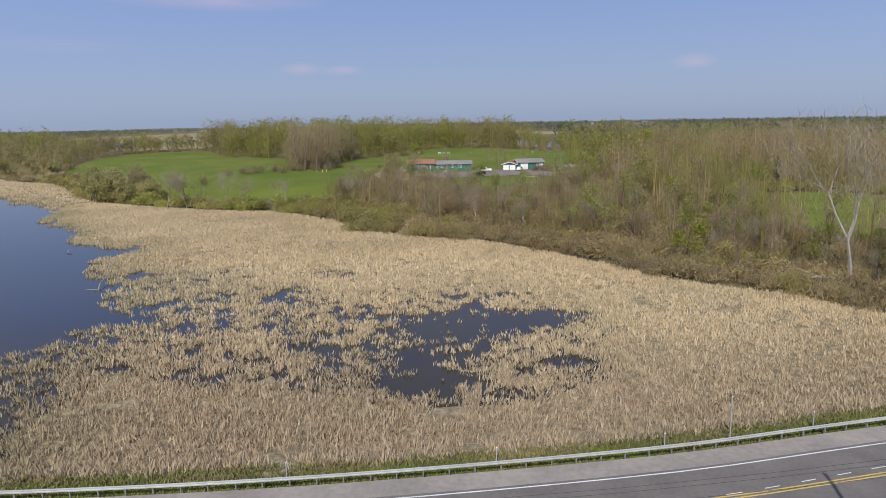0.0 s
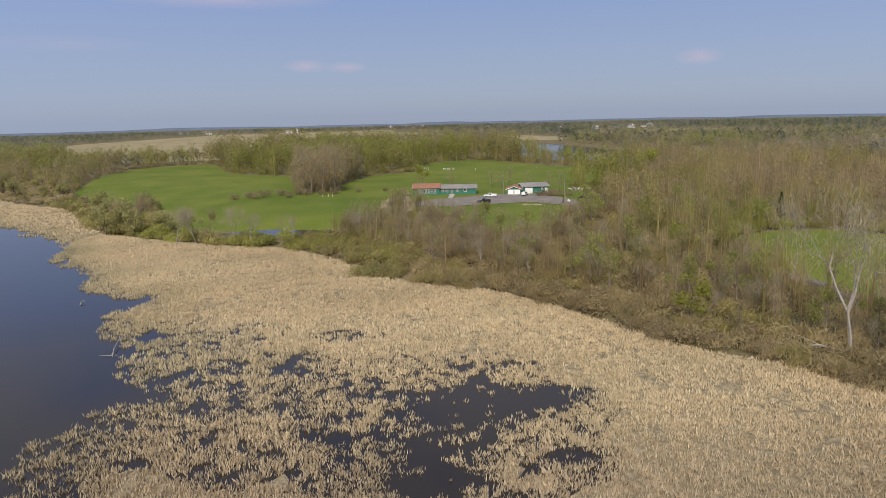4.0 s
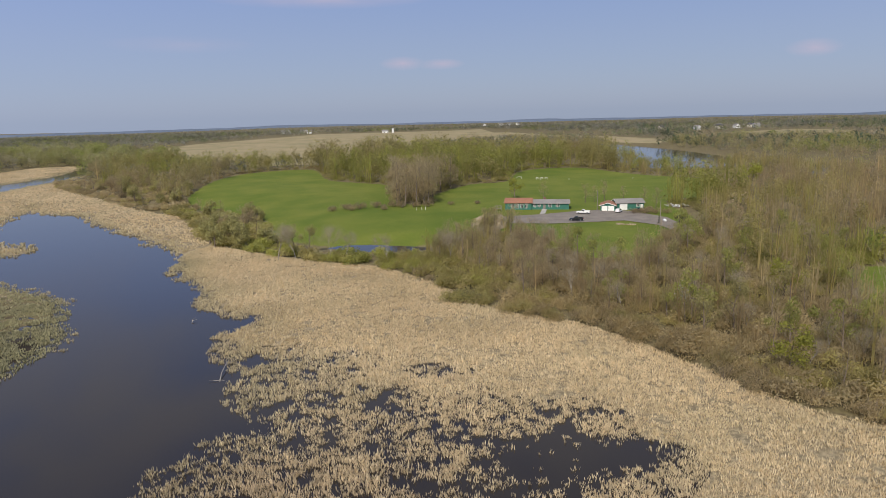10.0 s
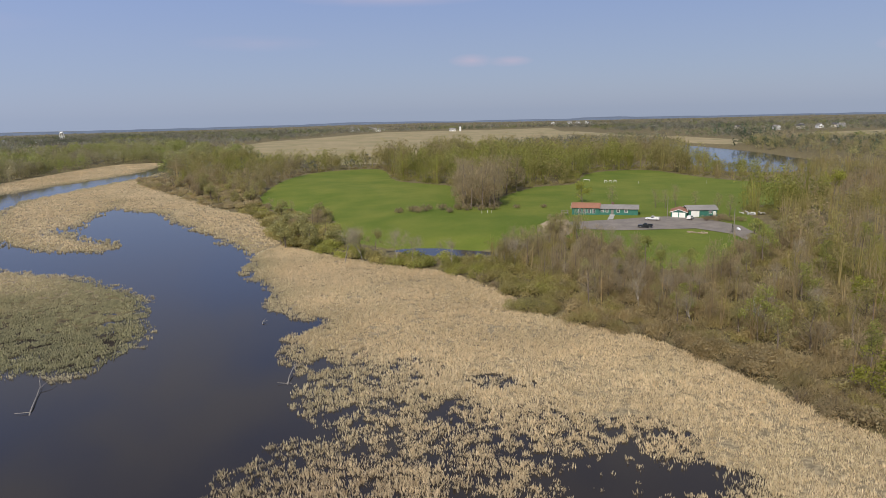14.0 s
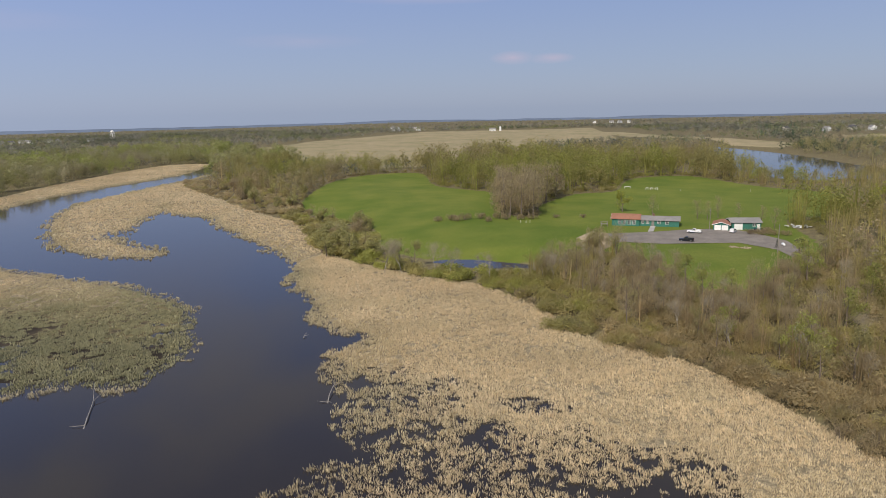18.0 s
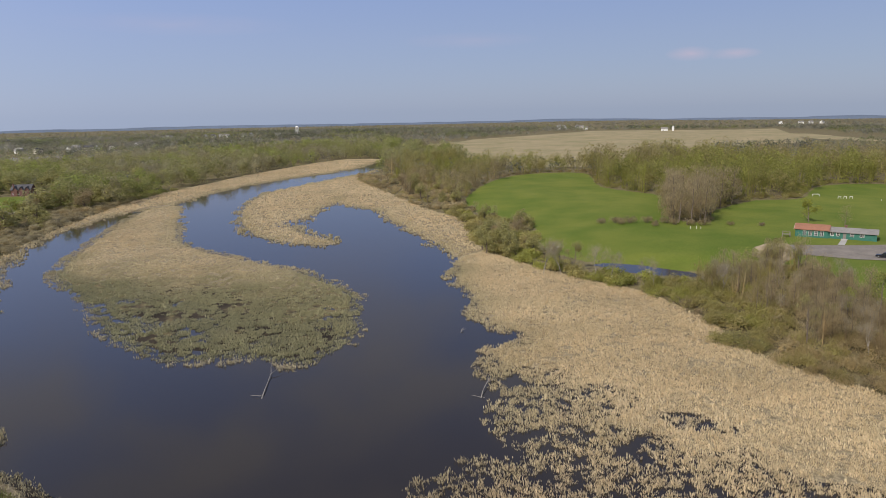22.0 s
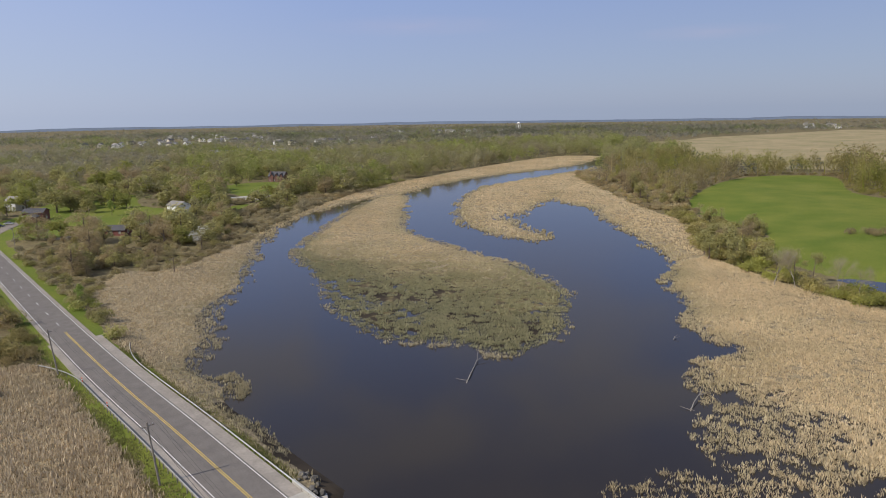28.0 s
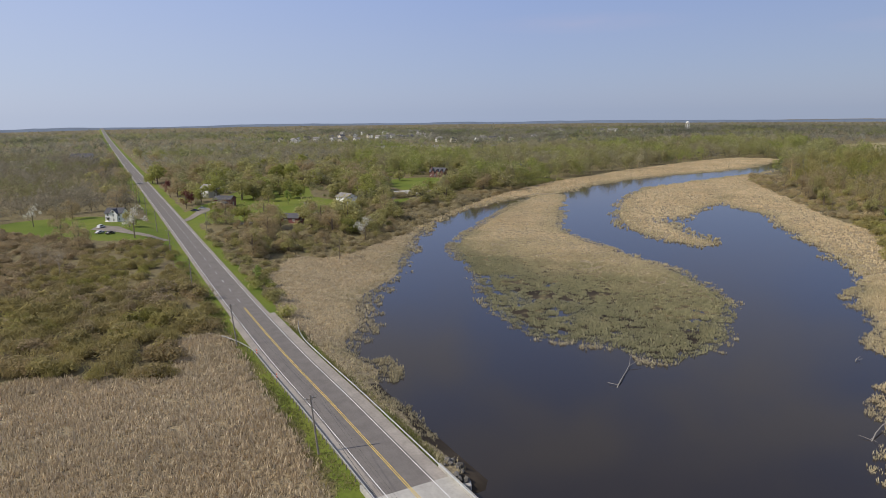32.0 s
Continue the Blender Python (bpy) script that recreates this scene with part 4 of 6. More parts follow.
# the tone's blue darkening paints distance haze over the brown twigs
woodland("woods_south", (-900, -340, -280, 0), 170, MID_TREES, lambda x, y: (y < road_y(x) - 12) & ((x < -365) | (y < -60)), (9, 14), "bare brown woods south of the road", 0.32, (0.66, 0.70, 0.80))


def cone(seed):
    r = np.random.default_rng(seed)
    t, a = r.random(30), r.random(30) * 6.28
    rad = (1 - t) * 2.3 + 0.2
    return triangles(np.stack([np.cos(a) * rad, np.sin(a) * rad, 1 + t * 10], 1), 2.2, r, 0.3, 0.5)


cx, cy = spots((60, 700, 560, 1400), 1000, lambda x, y: clear(x, y) & (value_noise(x, y, 110, 61) > 0.5))
scatter("conifer_stand", [cone(s) for s in range(5)], cx, cy, height(cx, cy), 0.6 + 0.5 * rng.random(len(cx)), NEEDLE * (2.4 + 1.4 * rng.random((len(cx), 1))), M_FOLIAGE, "dark stand of distant conifers", "trees")
# blue-grey cast of distance haze, painted into the crown colours
HAZE_TINT = np.array([0.70, 0.80, 0.98])


def far_woods(name, box, per_ha, keep, size, label, green):
    """Woods too far off for single trees: crowns greyed and blued by painted haze, with dark evergreen rows between
    them.
    """
    count = int((box[1] - box[0]) * (box[3] - box[2]) / 10000 * per_ha)
    x, y = spots(box, count, lambda a, b: keep(a, b) & clear(a, b))
    tint = wood_tint(x, y, green) * HAZE_TINT * (0.72 + 0.56 * rng.random((len(x), 1)))
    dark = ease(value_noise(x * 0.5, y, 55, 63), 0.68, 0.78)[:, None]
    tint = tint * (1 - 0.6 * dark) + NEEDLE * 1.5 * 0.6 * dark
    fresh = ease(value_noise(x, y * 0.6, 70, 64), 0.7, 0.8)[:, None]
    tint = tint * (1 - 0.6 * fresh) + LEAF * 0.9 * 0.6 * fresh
    s = (size[0] + (size[1] - size[0]) * rng.random(len(x))) / 13.0
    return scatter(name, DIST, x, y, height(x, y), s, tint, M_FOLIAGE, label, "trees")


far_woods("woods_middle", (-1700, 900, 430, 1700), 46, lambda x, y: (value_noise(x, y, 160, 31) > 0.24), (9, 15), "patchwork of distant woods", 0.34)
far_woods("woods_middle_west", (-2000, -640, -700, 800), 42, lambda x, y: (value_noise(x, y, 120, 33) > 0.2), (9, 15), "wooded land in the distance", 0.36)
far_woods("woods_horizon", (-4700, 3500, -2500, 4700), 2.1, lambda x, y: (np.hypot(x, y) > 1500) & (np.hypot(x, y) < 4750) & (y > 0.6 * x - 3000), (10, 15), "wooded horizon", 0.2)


# ---- road ----
def strip(name, lo, hi, z, mat, x0=-3200.0, x1=480.0, thick=0.0, step=4.0, parent=None, label="", category="", kind="structure"):
    """A band that follows the road between two offsets from its centre line."""
    xs = np.arange(x0, x1 + step * 0.5, step)
    ys = road_y(xs)
    d = np.gradient(ys, xs)
    ln = np.hypot(1, d)
    nx, ny = -d / ln, 1 / ln
    a = np.stack([xs + nx * lo, ys + ny * lo, np.full_like(xs, z)], 1)
    b = np.stack([xs + nx * hi, ys + ny * hi, np.full_like(xs, z)], 1)
    n = len(xs)
    i = np.arange(n - 1)
    if thick:
        v = np.concatenate([a, b, a - (0, 0, thick), b - (0, 0, thick)])
        f = np.concatenate([np.stack([i, i + 1, n + i + 1, n + i], 1), np.stack([2 * n + i + 1, 2 * n + i, 3 * n + i, 3 * n + i + 1], 1), np.stack([i, 2 * n + i, 2 * n + i + 1, i + 1], 1), np.stack([n + i, n + i + 1, 3 * n + i + 1, 3 * n + i], 1), [[0, n, 3 * n, 2 * n], [n - 1, 3 * n - 1, 4 * n - 1, 2 * n - 1]]])
    else:
        v, f = np.concatenate([a, b]), np.stack([i, i + 1, n + i + 1, n + i], 1)
    ob = new(name, mesh_from(name, v, f, mat))
    if parent:
        ob.parent = parent
        return ob
    return tagged(ob, label, category, kind=kind)


road = strip("road", -3.75, 3.75, ROAD_Z, M_ASPHALT, thick=0.3, label="two-lane asphalt road, worn grey", category="road")
strip("road_shoulder", 3.75, 4.5, ROAD_Z - 0.004, M_SHOULDER, x1=-164.0, thick=0.3, label="narrow worn paved shoulder", category="road shoulder")
strip("road_shoulder", -4.5, -3.75, ROAD_Z - 0.004, M_SHOULDER, x1=-164.0, thick=0.3, label="narrow worn paved shoulder", category="road shoulder")
strip("road_shoulder", 3.75, 5.72, ROAD_Z - 0.004, M_SHOULDER, x0=-164.0, thick=0.3, label="pale worn paved shoulder", category="road shoulder")
strip("road_shoulder", -5.1, -3.75, ROAD_Z - 0.004, M_SHOULDER, x0=-164.0, thick=0.3, label="pale worn paved shoulder", category="road shoulder")


# ---- helpers for built things ----
def part(name, data, mat, parent, label=""):
    """Links a bmesh or a mesh as one mesh object under a thing or a part."""
    if isinstance(data, bmesh.types.BMesh):
        me = bpy.data.meshes.new(name)
        data.to_mesh(me)
        data.free()
        me.materials.append(mat)
    else:
        me = data
    ob = new(name, me)
    ob.parent = parent
    return tagged(ob, label)


def root(name, m, label, category, group=""):
    ob = new(name)
    ob.empty_display_size = 0.3
    ob.matrix_world = m
    return tagged(ob, label, category, group)


def box(bm, x0, x1, y0, y1, z0, z1, bevel=0.0):
    """Adds a box, its edges eased by bevel."""
    vs = bmesh.ops.create_cube(bm, size=1.0)["verts"]
    for v in vs:
        v.co = Vector(((x0 + x1) / 2 + v.co.x * (x1 - x0), (y0 + y1) / 2 + v.co.y * (y1 - y0), (z0 + z1) / 2 + v.co.z * (z1 - z0)))
    if bevel:
        es = list({e for v in vs for e in v.link_edges})
        bmesh.ops.bevel(bm, geom=es, offset=bevel, segments=1, affect="EDGES", profile=0.5)
    return bm


def boxed(*a, bevel=0.0):
    return box(bmesh.new(), *a, bevel=bevel)


def prism(bm, outline, y0, y1):
    """Adds an outline in x and z, drawn out from y0 to y1."""
    a = [bm.verts.new((x, y0, z)) for x, z in outline]
    b = [bm.verts.new((x, y1, z)) for x, z in outline]
    n = len(outline)
    bm.faces.new(a)
    bm.faces.new(b[::-1])
    for i in range(n):
        bm.faces.new((a[i], b[i], b[(i + 1) % n], a[(i + 1) % n]))
    bmesh.ops.recalc_face_normals(bm, faces=bm.faces[:])
    return bm


def cylinder(bm, x, y, z0, z1, r0, r1=None, sides=8, axis="Z"):
    m = Matrix.Translation((x, y, (z0 + z1) / 2)) if axis == "Z" else Matrix.Translation((x, (z0 + z1) / 2, y)) @ Matrix.Rotation(radians(90), 4, "X")
    bmesh.ops.create_cone(bm, cap_ends=True, segments=sides, radius1=r0, radius2=r0 if r1 is None else r1, depth=z1 - z0, matrix=m)
    return bm


def wire_between(name, points, r, mat, parent):
    v, f = tube(points, [r] * len(points), 4)
    me = mesh_from(name, v, f, mat)
    return part(name, me, mat, parent)


def ground_z(x, y):
    return float(height(np.array([x]), np.array([y]))[0])


# ---- road furniture ----
def road_frame(x, off):
    """Plan point and heading on the road at an offset from its centre line."""
    d = float((road_y(x + 1) - road_y(x - 1)) / 2)
    ln = math.hypot(1, d)
    return x - d / ln * off, float(road_y(x)) + off / ln, math.degrees(math.atan2(d, 1))


Z = ROAD_Z
strip("edge_line", 3.38, 3.5, Z + 0.004, M_WHITE_LINE, x1=300, label="white painted edge line", category="road marking")
strip("edge_line", -3.5, -3.38, Z + 0.004, M_WHITE_LINE, x1=300, label="white painted edge line", category="road marking")
strip("centre_line", 0.08, 0.2, Z + 0.004, M_YELLOW_LINE, x0=-172, x1=300, label="double yellow centre line", category="road marking")
strip("centre_line", -0.2, -0.08, Z + 0.004, M_YELLOW_LINE, x0=-172, x1=300, label="double yellow centre line", category="road marking")
lane_dashes = root("lane_dashes", pose(0, 0, 0), "broken white lane line painted on asphalt", "road marking")
lane_dashes["kind"] = "structure"
dash = None
for k in range(60):
    x = -180 - 12 * k
    a = road_frame(x, 0.1)
    if dash is None:
        dash = part("dash", boxed(-1.5, 1.5, -0.06, 0.06, 0, 0.005), M_WHITE_LINE, lane_dashes)
        d = dash
    else:
        d = part("dash", dash.data, M_WHITE_LINE, lane_dashes)
    d.matrix_world = pose(a[0], a[1], Z + 0.003, 0, 0, a[2])
for k in range(16):
    x = 14 + 2.6 * k
    a = road_frame(x, 0.35 + 0.1 * k)
    d = part("dash", dash.data, M_WHITE_LINE, lane_dashes)
    d.matrix_world = pose(a[0], a[1], Z + 0.003, 0, 0, a[2] + 2) @ Matrix.Diagonal((0.36, 0.6, 1, 1))

bridge = root("bridge", pose(0, 0, 0), "low concrete road bridge over the marsh channel", "bridge")
strip("deck", -5.4, 5.8, Z + 0.006, M_CONCRETE, x0=BRIDGE[0], x1=BRIDGE[1], thick=0.7, step=3.0, parent=bridge)
strip("parapet", 5.8, 6.15, Z + 0.45, M_CONCRETE, x0=BRIDGE[0] - 3, x1=BRIDGE[1] + 3, thick=1.3, step=3.0, parent=bridge)
strip("parapet", -5.75, -5.4, Z + 0.45, M_CONCRETE, x0=BRIDGE[0] - 3, x1=BRIDGE[1] + 3, thick=1.3, step=3.0, parent=bridge)
strip("deck_line", 3.38, 3.5, Z + 0.012, M_WHITE_LINE, x0=BRIDGE[0], x1=BRIDGE[1], step=3.0, parent=bridge)
strip("deck_line", -3.5, -3.38, Z + 0.012, M_WHITE_LINE, x0=BRIDGE[0], x1=BRIDGE[1], step=3.0, parent=bridge)
strip("deck_line", 0.08, 0.2, Z + 0.012, M_YELLOW_LINE, x0=BRIDGE[0], x1=BRIDGE[1], step=3.0, parent=bridge)
strip("deck_line", -0.2, -0.08, Z + 0.012, M_YELLOW_LINE, x0=BRIDGE[0], x1=BRIDGE[1], step=3.0, parent=bridge)
for x, s in ((BRIDGE[0], 1), (BRIDGE[1], -1)):
    a = road_frame(x, 0)
    ob = part("abutment", boxed(-1.6 if s > 0 else 0, 0 if s > 0 else 1.6, -6.2, 6.6, -1.5, Z - 0.72, bevel=0.06), M_CONCRETE, bridge)
    ob.matrix_world = pose(a[0], a[1], 0, 0, 0, a[2])
    b = road_frame(x, 7.2)
    ob = part("wing_wall", boxed(-1.2, 1.2, -0.5, 1.8, -1.5, 1.1, bevel=0.08), M_CONCRETE, bridge)
    ob.matrix_world = pose(b[0], b[1], 0, 0, 0, b[2] - 25 * s)


def rail_points(x0, x1, off, flare, step=1.7):
    out = []
    xs = np.arange(x0, x1 + 0.1, step)
    for x in xs:
        bend = max(0.0, (x0 + 16 - x) / 16) ** 2 * flare
        a = road_frame(x, off + math.copysign(bend, off))
        out.append((a[0], a[1], a[2]))
    return out


def guardrail(x0, x1, off, flare, label):
    g = root("guardrail", pose(0, 0, 0), label, "guardrail", "guardrails beside the road")
    pts = rail_points(x0, x1, off, flare)
    side = -1 if off > 0 else 1
    prof = [(0.0, 0.80), (0.06, 0.77), (0.06, 0.70), (0.015, 0.66), (0.06, 0.62), (0.06, 0.54), (0.0, 0.51), (-0.015, 0.66)]
    vs, fs, n = [], [], len(prof)
    for i, (x, y, h) in enumerate(pts):
        c, s = math.cos(radians(h + 90)), math.sin(radians(h + 90))
        for u, z in prof:
            vs.append((x + c * u * side, y + s * u * side, Z + z * 0.85))
        if i:
            o = (i - 1) * n
            fs += [(o + j, o + (j + 1) % n, o + n + (j + 1) % n, o + n + j) for j in range(n)]
    part("beam", mesh_from("beam", vs, fs, M_GALVANISED), M_GALVANISED, g)
    me = None
    for x, y, h in pts:
        c, s = math.cos(radians(h + 90)), math.sin(radians(h + 90))
        if me is None:
            me = part("post", boxed(-0.045, 0.045, -0.06, 0.06, -0.9, 0.6, bevel=0.01), M_POST, g).data
            p = g.children[-1]
        else:
            p = part("post", me, M_POST, g)
        p.matrix_world = pose(x - c * 0.1 * side, y - s * 0.1 * side, Z, 0, 0, h)
    return g


guardrail(-152, 62, 5.75, 2.6, "galvanised steel guardrail on short posts beside the marsh")
guardrail(-150, 62, -5.35, 4.0, "galvanised steel guardrail with a flared end by the reeds")

# ---- utility line ----
POLES = [(19.0, 31.2), (-36, 22.6), (-89.4, 19.3), (-143.6, 15.2), (-198, 10.4), (-252, 7.4), (-306, 4.6), (-360, 1.6), (-414, -1.0), (-468, -4.0)]


def utility_pole(x, y, first=[None]):
    m = pose(x, y, ground_z(x, y), 5.0 if x > -160 else 2.0, 0.6, 3)
    if first[0] is None:
        p = root("utility_pole", m, "weathered wooden utility pole with a crossarm beside the road", "utility pole", "utility poles along the road")
        part("shaft", cylinder(bmesh.new(), 0, 0, -0.6, 9.4, 0.16, 0.11, 8), M_POLE, p)
        part("crossarm", boxed(-0.05, 0.05, -0.8, 0.8, 8.76, 8.86, bevel=0.015), M_POLE, p)
        for yy in (-0.7, 0.3, 0.7):
            ob = part("insulator", cylinder(bmesh.new(), 0, 0, 0, 0.18, 0.05, 0.035, 6), M_GALVANISED, p)
            ob.location = (0, yy, 8.87)
        first[0] = p
        return p
    return copy_thing(first[0], m)


for x, y in POLES[2:]:
    utility_pole(x, y)
TALL = [1.3, 0.82] + [1.0] * 8
for (x, y), k in zip(POLES[:2], TALL):
    utility_pole(x, y).scale = (1.0, 1.0, k)
cables = root("overhead_cable", pose(0, 0, 0), "thin black overhead cables slung between utility poles", "cable")
for off, h, r in ((-0.7, 9.0, 0.010), (0.3, 9.0, 0.010), (0.7, 9.0, 0.010), (0.1, 6.6, 0.026)):
    for (xa, ya), (xb, yb), ka, kb in zip([(90, 56.0)] + POLES[:-1], POLES, [0.82, 0.82] + TALL[1:], [0.82] + TALL[1:]):
        za, zb = ground_z(xa, ya) + h * ka, ground_z(xb, yb) + h * kb
        line = [(xa + (xb - xa) * t, ya + off + (yb - ya) * t, za + (zb - za) * t - 1.0 * 4 * t * (1 - t)) for t in np.linspace(0, 1, 9)]
        wire_between("wire", line, r, M_WIRE, cables)

M_STONE = material("grey stone", (0.13, 0.12, 0.105), 0.9, vary=0.2, scale=2.0, per_object=0.2)
riprap = root("riprap", pose(0, 0, 0), "heap of grey stones below the bridge end", "rocks")
rock_rng = random.Random(9)
rocks = []
for k in range(4):
    bm = bmesh.new()
    bmesh.ops.create_icosphere(bm, subdivisions=1, radius=0.5)
    for v in bm.verts:
        v.co *= 0.75 + 0.5 * rock_rng.random()
    rocks.append(bm)
shapes = [part("stone", bm, M_STONE, riprap) for bm in rocks]
for k in range(16):
    x = BRIDGE[0] + rock_rng.uniform(-5, 3.5)
    a = road_frame(x, rock_rng.uniform(7.0, 9.0))
    ob = shapes[k] if k < 4 else part("stone", shapes[k % 4].data, M_STONE, riprap)
    s = rock_rng.uniform(0.6, 1.5)
    ob.matrix_world = pose(a[0], a[1], max(ground_z(a[0], a[1]), -0.2) + 0.1, rock_rng.uniform(0, 360), 0, rock_rng.uniform(0, 360)) @ Matrix.Diagonal((s, s * 0.8, s * 0.7, 1))
M_MARK = material("white delineator plastic", (0.75, 0.75, 0.73), 0.5, vary=0.05)
M_ORANGE = material("orange reflector", (0.75, 0.12, 0.04), 0.5, vary=0.05)
for x, off, h in ((13, 7.0, 1.1), (1, 7.2, 1.1), (25, 7.2, 1.2), (-13, 7.4, 1.0), (18, 6.7, 3.4)):
    a = road_frame(x, off)
    p = root("marker_post", pose(a[0], a[1], ground_z(a[0], a[1])), "slim pale marker post in the grass verge", "marker post", "marker posts on the verge")
    part("stake", boxed(-0.035, 0.035, -0.035, 0.035, -0.3, h, bevel=0.008), M_GALVANISED, p)
    part("cap", boxed(-0.04, 0.04, -0.04, 0.04, h, h + 0.06, bevel=0.008), M_MARK, p)
for x, off in ((-136, -4.95), (-121, -4.95)):
    a = road_frame(x, off)
    p = root("traffic_marker", pose(a[0], a[1], Z), "small orange and white road marker on the shoulder", "road marker", "orange road markers")
    part("base", cylinder(bmesh.new(), 0, 0, 0, 0.08, 0.28, 0.26, 8), M_POST, p)
    part("stem", cylinder(bmesh.new(), 0, 0, 0.08, 0.95, 0.12, 0.09, 8), M_ORANGE, p)
    part("band", cylinder(bmesh.new(), 0, 0, 0.5, 0.68, 0.125, 0.12, 8), M_MARK, p)


# ---- single trees ----
def tree_kind(name, label, wood_crown, bark, tint, category="tree", tint_jitter=0.15):
    """A tree at the origin with a trunk and a crown, to copy."""
    (wv, wf), (cv, cf) = wood_crown
    t = root(name, pose(0, 0, -500), label, category)
    part("trunk", mesh_from("trunk", wv, wf, bark), bark, t)
    r = np.random.default_rng(len(cv))
    c = np.repeat(np.asarray(tint) * (1 + tint_jitter * r.normal(size=(len(cv) // 3 + 1, 1))), 3, 0)[:len(cv)]
    part("crown", mesh_from("crown", cv, cf, M_FOLIAGE, tint=np.clip(c, 0.01, 1)), M_FOLIAGE, t)
    return t


WHITE = np.array([0.72, 0.70, 0.62])
RED = np.array([0.19, 0.075, 0.06])
YELLOW = np.array([0.36, 0.36, 0.07])


def conifer(seed, tall):
    r = np.random.default_rng(seed)
    wood = tube([(0, 0, -0.3), (0, 0, tall * 0.5), (0, 0, tall)], [0.16, 0.1, 0.02], 5)
    n = 420
    t = r.random(n) ** 0.8
    a, rad = r.random(n) * 2 * math.pi, (1 - t) * tall * 0.2 * (0.4 + 0.7 * r.random(n)) + 0.1
    c = np.stack([np.cos(a) * rad, np.sin(a) * rad, 0.5 + t * (tall - 0.7) - rad * 0.3], 1)
    return wood, triangles(c, 0.5, r, 0.1, 0.6)


def limbed_tree(seed, tall, twigs):
    """An old leafless tree: a forked stem and curving limbs that split again and again."""
    r = np.random.default_rng(seed)
    wood, tips = [], []

    def branch(p, d, length, rad, depth):
        bend = r.normal(size=3) * 0.28
        m = p + (d + bend * 0.4) * length * 0.5
        d2 = d + bend + np.array([0, 0, 0.12])
        d2 /= np.linalg.norm(d2)
        e = m + d2 * length * 0.5
        wood.append(tube([p, m, e], [rad, rad * 0.8, rad * 0.6], 5 if depth < 2 else 3))
        if depth == 4:
            tips.append(e)
            return
        if depth > 1:
            tips.append(m)
        for _ in range(3 if depth == 0 else r.integers(2, 4)):
            side = r.normal(size=3)
            side[2] *= 0.5
            nd = d2 * 0.75 + side / np.linalg.norm(side) * (0.36 + 0.2 * r.random())
            nd[2] = max(nd[2], -0.05) + 0.12
            branch(e - d2 * length * 0.08 * r.random(), nd / np.linalg.norm(nd), length * (0.62 + 0.2 * r.random()), rad * 0.6, depth + 1)

    branch(np.array([0, 0, -0.3]), np.array([0.04, 0.02, 1.0]), tall * 0.3, 0.0105 * tall, 0)
    tips = np.array(tips)
    at = tips[r.integers(0, len(tips), twigs)] + r.normal(size=(twigs, 3)) * 0.05 * tall
    return merge(wood), triangles(at, 0.06 * tall * (0.6 + 0.7 * r.random(twigs)), r, 0.35, 0.045)


KINDS = {}
for k in range(3):
    KINDS["bare", k] = tree_kind("bare_tree", "leafless tree with brown twigs among the thicket", grow(300 + k, 10, 2.8, 11, 600, 0.7, 0.09, 0.55, 0.15, girth=0.7), M_BARK, BROWN * 1.2)
    KINDS["pale", k] = tree_kind("pale_tree", "leafless pale-barked tree with bare limbs", limbed_tree(310 + k, 10, 1700), M_PALE_BARK, GREY * 1.05)
    KINDS["leafy", k] = tree_kind("leafing_tree", "tree coming into yellow-green spring leaf", grow(320 + k, 10, 3.8, 10, 1000, 0.42, 0.6, 0.1, 0.15), M_BARK, LEAF)
    KINDS["olive", k] = tree_kind("budding_tree", "tree with a haze of olive buds", grow(330 + k, 10, 3.6, 10, 900, 0.5, 0.3, 0.3, 0.12), M_BARK, OLIVE)
for k in range(2):
    KINDS["yellow", k] = tree_kind("willow_tree", "round tree in bright yellow-green leaf", grow(340 + k, 10, 4.6, 12, 1200, 0.5, 0.7, 0.0, 0.12), M_BARK, YELLOW)
    KINDS["white", k] = tree_kind("blossoming_tree", "small tree in white blossom", grow(350 + k, 10, 4.0, 11, 600, 0.34, 0.7, 0.1, 0.22), M_BARK, WHITE)
    KINDS["red", k] = tree_kind("red_tree", "ornamental tree in dark red leaf", grow(360 + k, 10, 4.0, 11, 800, 0.55, 0.7, 0.1, 0.2), M_BARK, RED)
    KINDS["green", k] = tree_kind("green_tree", "garden tree in fresh green leaf", grow(370 + k, 10, 4.2, 11, 950, 0.55, 0.7, 0.1, 0.18), M_BARK, LEAF * np.array([0.75, 0.95, 0.8]))
    KINDS["conifer", k] = tree_kind("conifer_tree", "dark green conifer with dense needles", conifer(380 + k, 10), M_BARK, NEEDLE)
KIND_COUNT = {"bare": 3, "pale": 3, "leafy": 3, "olive": 3, "yellow": 2, "white": 2, "red": 2, "green": 2, "conifer": 2}
tree_rng = random.Random(11)


def bush_shape(seed):
    r = np.random.default_rng(seed)
    stems = []
    for k in range(9):
        a, l = r.random() * 6.28, 1.6 + 0.9 * r.random()
        stems.append(tube([(0.25 * math.cos(a), 0.25 * math.sin(a), -0.2), (0.7 * math.cos(a), 0.7 * math.sin(a), l * 0.5), (1.2 * math.cos(a), 1.2 * math.sin(a), l)], [0.05, 0.035, 0.01], 3))
    return merge(stems), shrub(seed + 1, 2.6, 3.6, 700, 0.3, 0.36)


